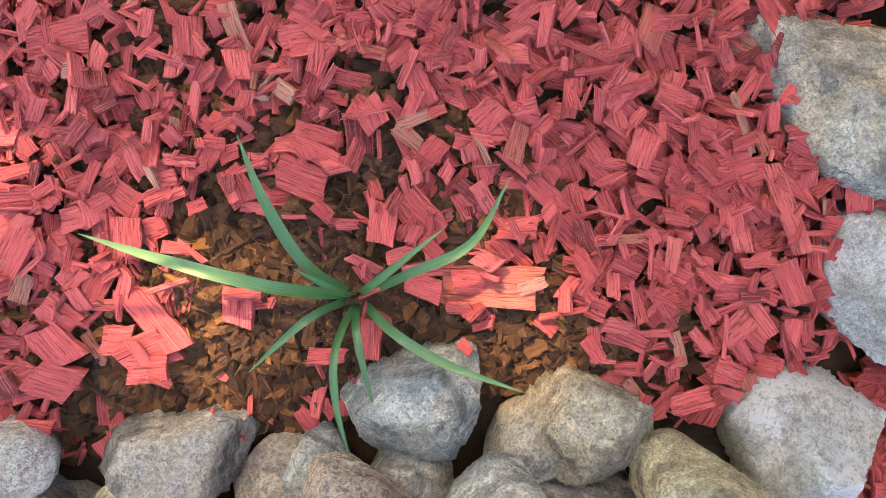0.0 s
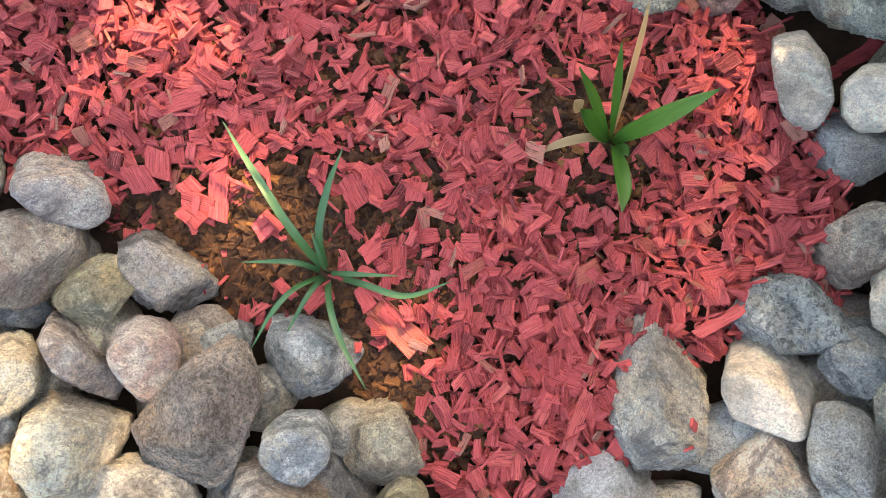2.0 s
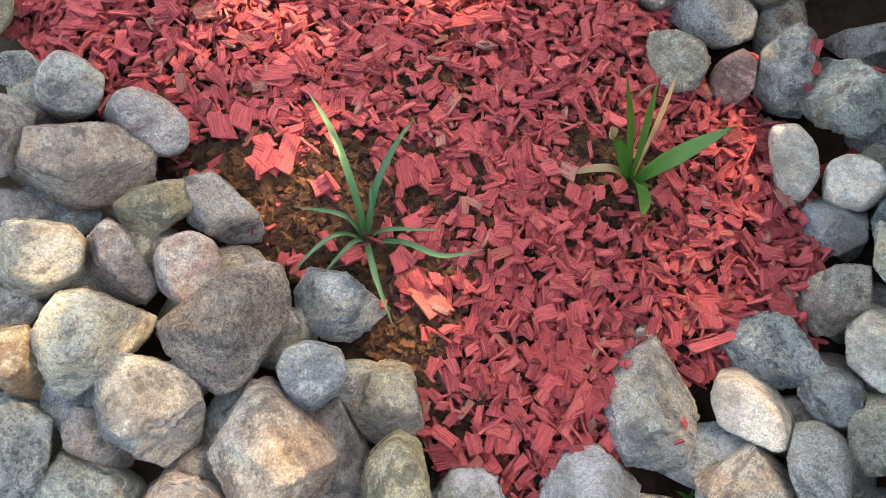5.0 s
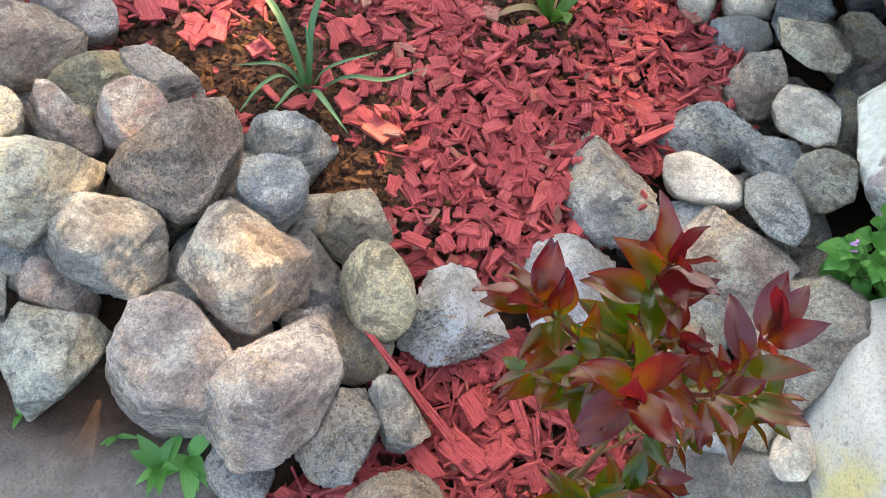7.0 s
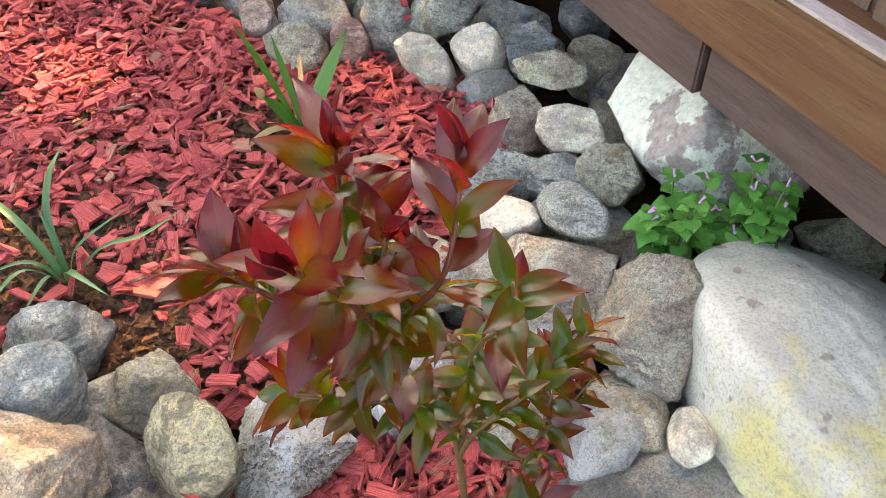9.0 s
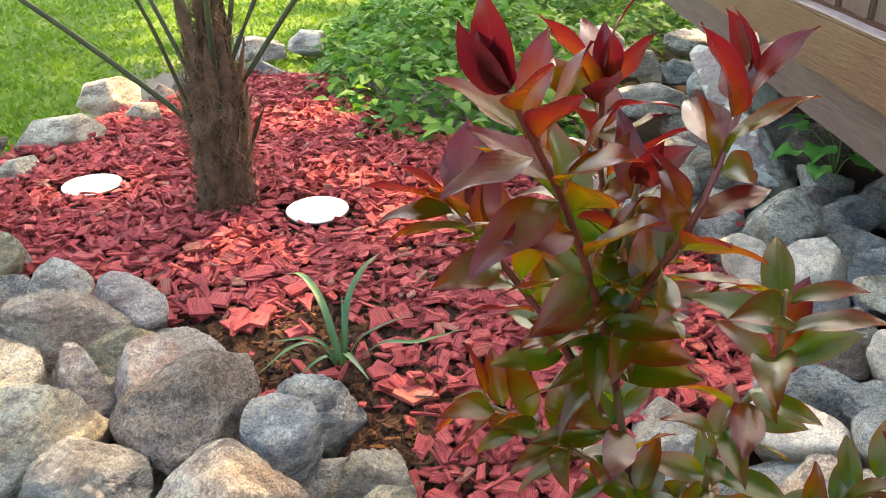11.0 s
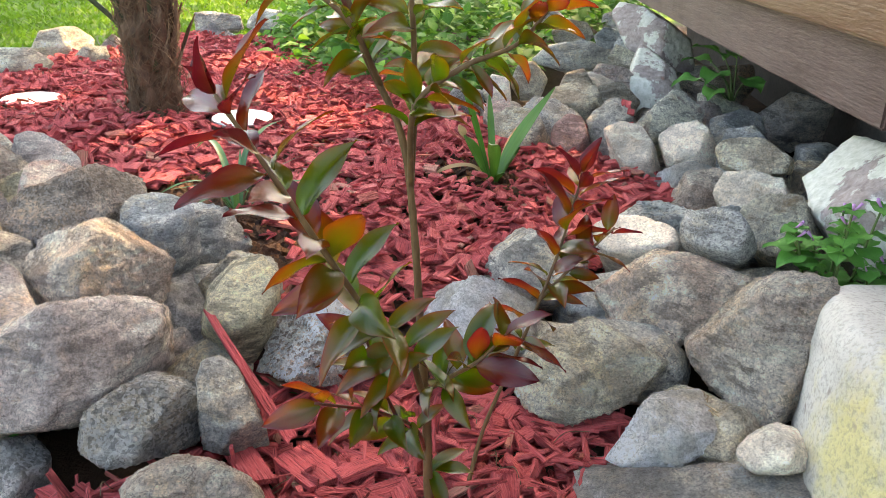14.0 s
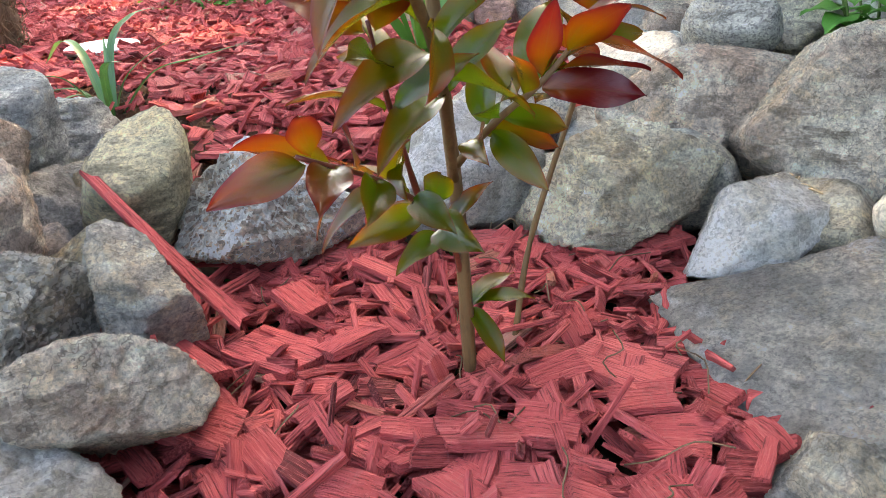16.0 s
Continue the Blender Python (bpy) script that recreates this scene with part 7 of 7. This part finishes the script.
# added board whose dark colour gives the deep shade under the shed
child("foundation", box_mesh("foundation", (0.34, Y0, -0.1), (0.44, Y1, 0.29), M_SHADOWBOARD, 0.004), house, None, "dark board standing in for the shade under the shed")

# ---- old painted foundation stones ----
stone(0.77, 0.0, 0.02, 0.07, 0.05, 0.05, 20, "dark", "mid", where="in the shade under the shed")
stone(0.62, -0.44, -0.01, 0.06, 0.045, 0.05, 60, "dark", "mid", where="beside the boulder")
stone(0.585, -0.3, -0.005, 0.07, 0.05, 0.055, 40, "grey", "mid", where="below the painted stone")

# ---- dead-nettle by the boulder ----
rng = np.random.default_rng(41)


def nettle(x, y, z, stems, tall, spread, seed):
    nr = np.random.default_rng(seed)
    plant = thing("dead_nettle", (x, y, z), "fresh green dead-nettle with tiny pink flowers by the boulder", "weed")
    for s in range(stems):
        a = nr.uniform(0, 6.283)
        r = spread * math.sqrt(nr.random())
        h = tall * nr.uniform(0.6, 1.0)
        top = Vector((r * math.cos(a), r * math.sin(a), h))
        pts = curve_points([(top.x * 0.35, top.y * 0.35, -0.02), (top.x * 0.7, top.y * 0.7, h * 0.5), tuple(top)], 4)
        v, f, g = tube(pts, np.linspace(0.0018, 0.0011, len(pts)), 5)
        stem_ob = child("stem", mesh_from("stem", v, f, M_GREENSTEM), plant)
        for level in range(4):
            u = 0.45 + 0.55 * level / 3
            p = pts[min(len(pts) - 1, int(u * (len(pts) - 1)))]
            for q in range(2 if level < 3 else 3):
                ang = a + level * 1.57 + q * (3.14 if level < 3 else 2.1) + nr.uniform(-0.4, 0.4)
                l = nr.uniform(0.02, 0.034) * (1.0 if level < 3 else 0.65)
                v, f, g = leaf_shape(l, l * 0.95, 0.15, nr.uniform(0.1, 0.5), 0.75, 6, 4, 0.08, nr)
                me = mesh_from("leaf", v, f, M_WEED, True, g, np.full(len(v), nr.uniform(0.2, 0.95)))
                child("leaf", me, plant, aim(p, (math.cos(ang), math.sin(ang), nr.uniform(-0.1, 0.45))))
        for q in range(2):
            ang = nr.uniform(0, 6.283)
            v, f, g = tube([(0, 0, 0), (0.003, 0, 0.003), (0.007, 0, 0.008)], [0.0008, 0.0012, 0.0017], 6)
            child("flower", mesh_from("flower", v, f, M_PETAL), stem_ob, Matrix.Translation(pts[-1]) @ pose(0, 0, 0, 0, 0, math.degrees(ang)), "tiny pink flower")


nettle(0.57, -0.325, 0.03, 7, 0.13, 0.05, 1)
nettle(0.645, -0.38, 0.03, 7, 0.15, 0.045, 2)
nettle(0.61, -0.35, 0.02, 5, 0.075, 0.04, 3)

# ---- broad-leaved weed under the shed ----
weed = thing("weed", (0.85, 0.57, 0.03), "broad-leaved green weed growing between stones under the shed", "weed")
for k, (dx, dy, dz, l) in enumerate(((-0.05, -0.03, 0.08, 0.08), (-0.02, 0.02, 0.1, 0.09), (-0.075, 0.01, 0.06, 0.07), (0.0, -0.05, 0.07, 0.075), (-0.04, 0.04, 0.09, 0.07), (-0.01, -0.01, 0.11, 0.07), (-0.06, -0.05, 0.05, 0.06))):
    pts = curve_points([(0, 0, 0), (dx * 0.4, dy * 0.4, dz * 0.65), (dx, dy, dz)], 5)
    v, f, g = tube(pts, np.linspace(0.002, 0.0012, len(pts)), 5)
    child("stem", mesh_from("stem", v, f, M_GREENSTEM), weed)
    v, f, g = leaf_shape(l * 0.85, l * 0.72, 0.2, 0.45, 0.85, 8, 4, 0.1, rng)
    child("leaf", mesh_from("leaf", v, f, M_WEED, True, g, np.full(len(v), 0.35 + 0.08 * k)), weed, aim((dx, dy, dz), (dx, dy - 0.02, 0.02)))

# ---- small weeds on the bare dirt ----
for x, y, n, tall in ((-0.293, -0.437, 9, 0.05), (-0.262, -0.43, 8, 0.06), (-0.344, -0.397, 3, 0.03), (-0.45, -0.36, 3, 0.025), (0.02, -0.335, 4, 0.045), (0.19, -0.335, 4, 0.04), (0.25, -0.24, 3, 0.035), (0.37, -0.27, 4, 0.03), (-0.12, -0.03, 2, 0.03)):
    zz = float(ground_height(np.array([x]), np.array([y]))[0])
    tuft = thing("weed_sprout", (x, y, zz), "small green weed sprout on bare dirt", "weed", "weed sprouts")
    for q in range(n):
        a, l = rng.uniform(0, 6.283), tall * rng.uniform(0.5, 1.0)
        v, f, g = leaf_shape(l, l * rng.uniform(0.15, 0.45), 0.3, 0.4, 0.9, 5, 2, 0, rng)
        child("leaf", mesh_from("leaf", v, f, M_WEED, True, g, np.full(len(v), rng.uniform(0, 0.8))), tuft, aim((0, 0, 0.002), (math.cos(a), math.sin(a), rng.uniform(0.3, 1.6))))

# ---- lower course of stones that the border rests on ----
frng = np.random.default_rng(63)
for x, y in ((-0.55, 0.06), (-0.47, -0.03), (-0.38, 0.02), (-0.33, -0.06), (-0.26, -0.0), (-0.2, -0.09), (-0.3, -0.14), (-0.38, -0.19), (-0.47, -0.1), (-0.45, -0.18), (-0.24, -0.2), (-0.28, -0.26), (-0.1, -0.15), (-0.11, -0.27), (-0.07, -0.33),
             (-0.2, -0.31), (-0.14, -0.36), (-0.55, 0.15), (-0.44, 0.12), (-0.58, 0.25), (-0.62, -0.02), (0.5, -0.17), (0.56, -0.22), (0.58, -0.1), (0.64, -0.12), (0.63, 0.0), (0.68, -0.02), (0.62, 0.13), (0.68, 0.22), (0.64, 0.4), (0.7, 0.34), (0.57, 0.49), (0.62, 0.6),
             (0.7, 0.62), (0.5, 0.66), (0.56, 0.82), (0.64, 0.8), (0.38, 0.66), (0.37, -0.35), (0.37, -0.22), (0.3, -0.3), (0.4, -0.47), (0.73, 1.1), (0.85, 1.3), (0.8, 1.6), (0.7, 1.3), (0.9, 1.6)):
    rr = frng.uniform(0.036, 0.05)
    stone(x, y, -0.02 + frng.uniform(-0.008, 0.01), rr * 1.25, rr, rr * 0.95, frng.uniform(0, 180), ("grey", "tan", "pinktan", "blue", "mauve", "tan")[frng.integers(6)], ("mid", "round")[frng.integers(2)], where="wedged low in the rock border", sub=4)

for x, y in ((0.78, -0.42), (0.72, -0.08), (0.8, -0.22), (0.78, 0.08), (0.86, 0.22), (0.74, 0.27), (0.82, 0.55), (0.76, 0.66), (0.68, -0.36), (0.73, -0.52), (0.84, -0.02), (0.72, 0.14), (0.88, 0.9), (0.8, 0.8)):
    rr = frng.uniform(0.045, 0.065)
    stone(x, y, 0.0 + frng.uniform(-0.01, 0.015), rr * 1.3, rr, rr * 0.9, frng.uniform(0, 180), ("grey", "tan", "blue", "mauve")[frng.integers(4)], ("mid", "angular")[frng.integers(2)], where="in the shade under the shed", sub=4)

# ---- dry roots on a flat stone ----
roots = thing("dry_roots", (0.385, -0.465, 0.018), "tangle of thin dry tan roots on a flat stone", "roots")
for k in range(14):
    a, l = frng.uniform(0, 6.283), frng.uniform(0.012, 0.032)
    ctrl = [(0, 0, 0.0), (l * 0.4 * math.cos(a), l * 0.4 * math.sin(a), frng.uniform(0.001, 0.006)), (l * 0.8 * math.cos(a + 0.6), l * 0.8 * math.sin(a + 0.6), frng.uniform(-0.006, 0.003)), (l * math.cos(a + 1.1), l * math.sin(a + 1.1), -0.008)]
    v, f, g = tube(curve_points(ctrl, 4), [0.0005] * 13, 4, False)
    child("root", mesh_from("root", v, f, M_ROOT), roots)


# ---- ground cover and lawn ----
rng = np.random.default_rng(11)
COVER = [(-0.1, 1.0), (0.3, 0.8), (0.46, 0.98), (0.6, 1.3), (0.7, 1.6), (1.0, 1.75), (1.3, 2.45), (1.5, 2.9), (1.75, 3.4), (0.1, 3.5), (-0.25, 2.3), (-0.25, 1.5)]
pieces = []
px, py = rng.uniform(-0.3, 1.75, 22000), rng.uniform(0.8, 3.5, 22000)
pe = edge_distance(px, py, COVER)
for x, y, e in list(zip(px[pe > 0], py[pe > 0], pe[pe > 0]))[:9000]:
    top = 0.05 + 0.16 * float(smoothstep(0.0, 0.25, e)) * (0.75 + 0.5 * math.sin(7 * x + 3) * math.cos(5 * y)) + 0.04 * rng.random()
    if y > 2.5:
        top *= 0.75
    if x > 0.75 + 0.3 * (y - 1.7):
        top *= 1.5
    z = -0.03 + top * rng.random() ** 0.45
    l = rng.uniform(0.025, 0.06)
    v, f, g = leaf_shape(l, l * 0.6, 0.25, 0.3, 0.9, 3, 2)
    d = Vector((rng.normal(), rng.normal() - 0.3, rng.uniform(-0.3, 0.5)))
    pieces.append((place(aim((x, y, z), d, rng.uniform(-30, 30)), v), f, g, float(np.clip(rng.beta(2, 2.4) + 0.2 * (z - 0.08), 0, 1))))
tagged(new("ground_cover", joined("ground_cover", pieces, M_COVER)), "dense green leafy ground cover beside the bed", "plants", kind="stuff")

pieces = []
pd, pa = 1.0 + 15.0 * rng.random(130000) ** 2.2, rng.uniform(-0.62, 0.34, 130000)
px, py = pd * np.sin(pa) * 1.15, -0.6 + pd * np.cos(pa)
ok = ((-px + 0.25 * (py - 1) > 1.08) | (py + 0.2 * px > 1.85)) & ~in_poly(px, py, COVER) & (edge_distance(px, py, BED) < -0.1)
for x, y, z, dist in list(zip(px[ok], py[ok], ground_height(px[ok], py[ok]), pd[ok]))[:42000]:
    h = rng.uniform(0.008, 0.022) * (1 + 0.06 * dist)
    w = 0.003 * (1 + 0.4 * dist)
    lean = rng.normal(0, 1.0, 2) * h
    s = rng.uniform(0, 6.283)
    u = np.array([math.cos(s), math.sin(s), 0]) * w
    p = np.array([x, y, z])
    v = np.array([p - u, p + u, p + u * 0.6 + [lean[0] * 0.5, lean[1] * 0.5, h * 0.7], p + [lean[0], lean[1], h], p - u * 0.6 + [lean[0] * 0.5, lean[1] * 0.5, h * 0.7]])
    pieces.append((v, [(0, 1, 2, 4), (4, 2, 3)], np.array([(0, -1, 0), (0, 1, 0), (0.6, 1, 0), (1, 0, 0), (0.6, -1, 0)], float), rng.random()))
tagged(new("lawn_grass", joined("lawn_grass", pieces, M_GRASS)), "sunlit green lawn grass", "grass", kind="stuff")

# ---- wheelbarrow on the lawn ----
barrow = thing("wheelbarrow", (1.35, 4.3, -0.06), "dark wheelbarrow with black tube handles on the lawn", "wheelbarrow")


def loft(name, rings, mat):
    n = len(rings[0])
    verts = [p for r in rings for p in r]
    faces = [(k * n + s, k * n + (s + 1) % n, (k + 1) * n + (s + 1) % n, (k + 1) * n + s) for k in range(len(rings) - 1) for s in range(n)]
    faces.append(tuple(range(n))[::-1])
    return mesh_from(name, np.array(verts, float), faces, mat, False)


def rect(x0, x1, y0, y1, z):
    return [(x0, y0, z), (x1, y0, z), (x1, y1, z), (x0, y1, z)]


child("tray", loft("tray", [rect(-0.3, 0.28, -0.2, 0.22, 0.3), rect(-0.45, 0.42, -0.3, 0.32, 0.62), rect(-0.43, 0.4, -0.28, 0.3, 0.62), rect(-0.29, 0.27, -0.19, 0.21, 0.31)], M_TRAY), barrow, None, "dark dented tray")
for s in (-1, 1):
    v, f, g = tube(curve_points([(0.75, s * 0.05, 0.2), (0.3, s * 0.2, 0.27), (-0.4, s * 0.24, 0.29), (-0.75, s * 0.26, 0.4), (-1.15, s * 0.28, 0.46)], 6), [0.017] * 25, 8)
    child("handle", mesh_from("handle", v, f, M_BLACK), barrow, None, "black tube handle")
    v, f, g = tube(curve_points([(-0.1, s * 0.22, 0.29), (-0.2, s * 0.24, 0.1), (-0.24, s * 0.24, 0.0)], 4), [0.012] * 9, 8)
    child("leg", mesh_from("leg", v, f, M_BLACK), barrow)
prof = [(0.1 + 0.06 * math.cos(q), 0.045 * math.sin(q)) for q in np.linspace(0, 2 * math.pi, 13)]
wheel = child("wheel", ring_mesh("tyre", [(r + 0.03, z) for r, z in prof], M_BLACK), barrow, pose(0.75, 0, 0.19, 90, 0, 0))
child("rim", ring_mesh("rim", [(0.005, 0.02), (0.05, 0.025), (0.08, 0.03), (0.08, -0.03), (0.05, -0.025), (0.005, -0.02)], M_BLUE), wheel, None, "blue plastic rim")
bucket = thing("bucket", (1.5, 4.0, -0.06), "blue plastic bucket beside the shed corner", "bucket")
child("body", ring_mesh("body", [(0.001, 0.0), (0.1, 0.0), (0.12, 0.26), (0.127, 0.27), (0.12, 0.265), (0.1, 0.01), (0.001, 0.008)], M_BLUE), bucket)


# ---- unseen tree, added beyond the shed to cast the dappled shade ----
rng = np.random.default_rng(17)
tree = thing("tree", (4.4, 6.9, -0.06), "unseen leafy tree added beyond the shed to shade the bed", "tree")
TB = Vector((4.4, 6.9, -0.06))
v, f, g = tube(curve_points([(0, 0, 0), (0.05, -0.05, 2.2), (-0.1, 0.0, 4.4), (-0.5, -0.1, 6.4)], 6), np.linspace(0.17, 0.09, 19), 12)
child("trunk", mesh_from("trunk", v, f, M_TRUNK), tree)
for dx, dy, dz in ((-4.6, 0.6, 8.0), (-4.2, 2.6, 8.2), (-2.4, -0.6, 7.6), (-1.8, 0.9, 8.1), (-1.4, -1.6, 7.7), (-0.6, 0.9, 8.2), (-2.6, 0.3, 7.9)):
    v, f, g = tube(curve_points([(-0.1, 0, 4.4), (dx * 0.4 - 0.1, dy * 0.4, 6.2), (dx, dy, dz)], 6), np.linspace(0.07, 0.015, 13), 7)
    child("limb", mesh_from("limb", v, f, M_TRUNK), tree)
# ground ellipses left sunlit: leaves that would shade them are skipped
GAPS = [(-0.17, 0.16, 0.07, 0.04), (-0.23, 0.44, 0.12, 0.05), (-0.43, 0.36, 0.07, 0.035), (0.03, 0.5, 0.06, 0.035), (-0.3, 0.47, 0.06, 0.045), (0.0, -0.03, 0.06, 0.03), (-0.335, -0.235, 0.04, 0.028), (-0.195, -0.3, 0.036, 0.018),
        (-0.185, -0.385, 0.032, 0.016), (-0.515, -0.135, 0.035, 0.03), (-0.38, -0.127, 0.028, 0.024), (-0.7, 1.35, 0.2, 0.13), (-0.2, 1.2, 0.16, 0.1), (-0.85, 1.2, 0.1, 0.08), (-0.62, 0.74, 0.09, 0.05), (-0.1, 0.75, 0.09, 0.06), (0.05, 0.62, 0.06, 0.03), (-0.49, -0.01, 0.03, 0.025)]
flat = Vector((sun_to.x, sun_to.y)) / sun_to.z
pieces = []
for tries in range(8200):
    gx, gy, z = rng.uniform(-1.5, 1.2), rng.uniform(-1.4, 1.9), rng.uniform(7.2, 8.6)
    open_crown = float(smoothstep(0.15, 0.38, gx))
    # crown thinned here so more sun reaches the stones by the shed
    if rng.random() < 0.6 * float(smoothstep(0.38, 0.56, gx)) * float(smoothstep(-0.45, -0.1, gy)):
        continue
    size = rng.uniform(0.1, 0.16) if rng.random() > open_crown else rng.uniform(0.06, 0.095)
    if any(((gx - cx) / (rx * 0.85 + size * 0.34)) ** 2 + ((gy - cy) / (ry * 0.85 + size * 0.34)) ** 2 < 1 for cx, cy, rx, ry in GAPS):
        continue
    p = Vector((gx + flat.x * (z - 0.05), gy + flat.y * (z - 0.05), z)) - TB
    v, f, g = leaf_shape(size, size * 0.7, 0.2, 0.15, 1.0, 3, 2)
    way = Vector((rng.normal(), rng.normal(), rng.normal() * 0.35))
    pieces.append((place(aim(p - way.normalized() * size / 2, way, rng.uniform(-35, 35)), v), f, g, rng.random()))
# extra leaves placed only to dapple the near lawn
for tries in range(3600):
    gx, gy, z = rng.uniform(-3.6, -1.3), rng.uniform(0.8, 5.0), rng.uniform(7.4, 8.6)
    if math.sin(gx * 4.1 + 1.3 * gy) + math.sin(gy * 3.3 - gx * 1.7 + 1) + 0.7 * rng.normal() > 0.55:
        continue
    p = Vector((gx + flat.x * z, gy + flat.y * z, z)) - TB
    size = rng.uniform(0.14, 0.24)
    v, f, g = leaf_shape(size, size * 0.7, 0.2, 0.15, 1.0, 3, 2)
    way = Vector((rng.normal(), rng.normal(), rng.normal() * 0.35))
    pieces.append((place(aim(p, way, rng.uniform(-35, 35)), v), f, g, rng.random()))
# loose leaf clumps that carry the dapple on around the bed
for k in range(420):
    cx, cy, cr = rng.uniform(-8, 5.0), rng.uniform(-5.0, 13.0), rng.uniform(0.3, 0.8)
    for q in range(int(60 * cr)):
        gx, gy, z, size = cx + rng.normal(0, cr), cy + rng.normal(0, cr * 0.6), rng.uniform(7.0, 9.0), rng.uniform(0.16, 0.3)
        if -1.55 < gx < 1.25 and -1.45 < gy < 1.75:
            continue
        p = Vector((gx + flat.x * z, gy + flat.y * z, z)) - TB
        v, f, g = leaf_shape(size, size * 0.7, 0.2, 0.15, 1.0, 3, 2)
        pieces.append((place(aim(p, Vector((rng.normal(), rng.normal(), rng.normal() * 0.35)), rng.uniform(-35, 35)), v), f, g, rng.random()))
tagged(child("crown", joined("crown", pieces, M_TREELEAF), tree), kind="stuff")
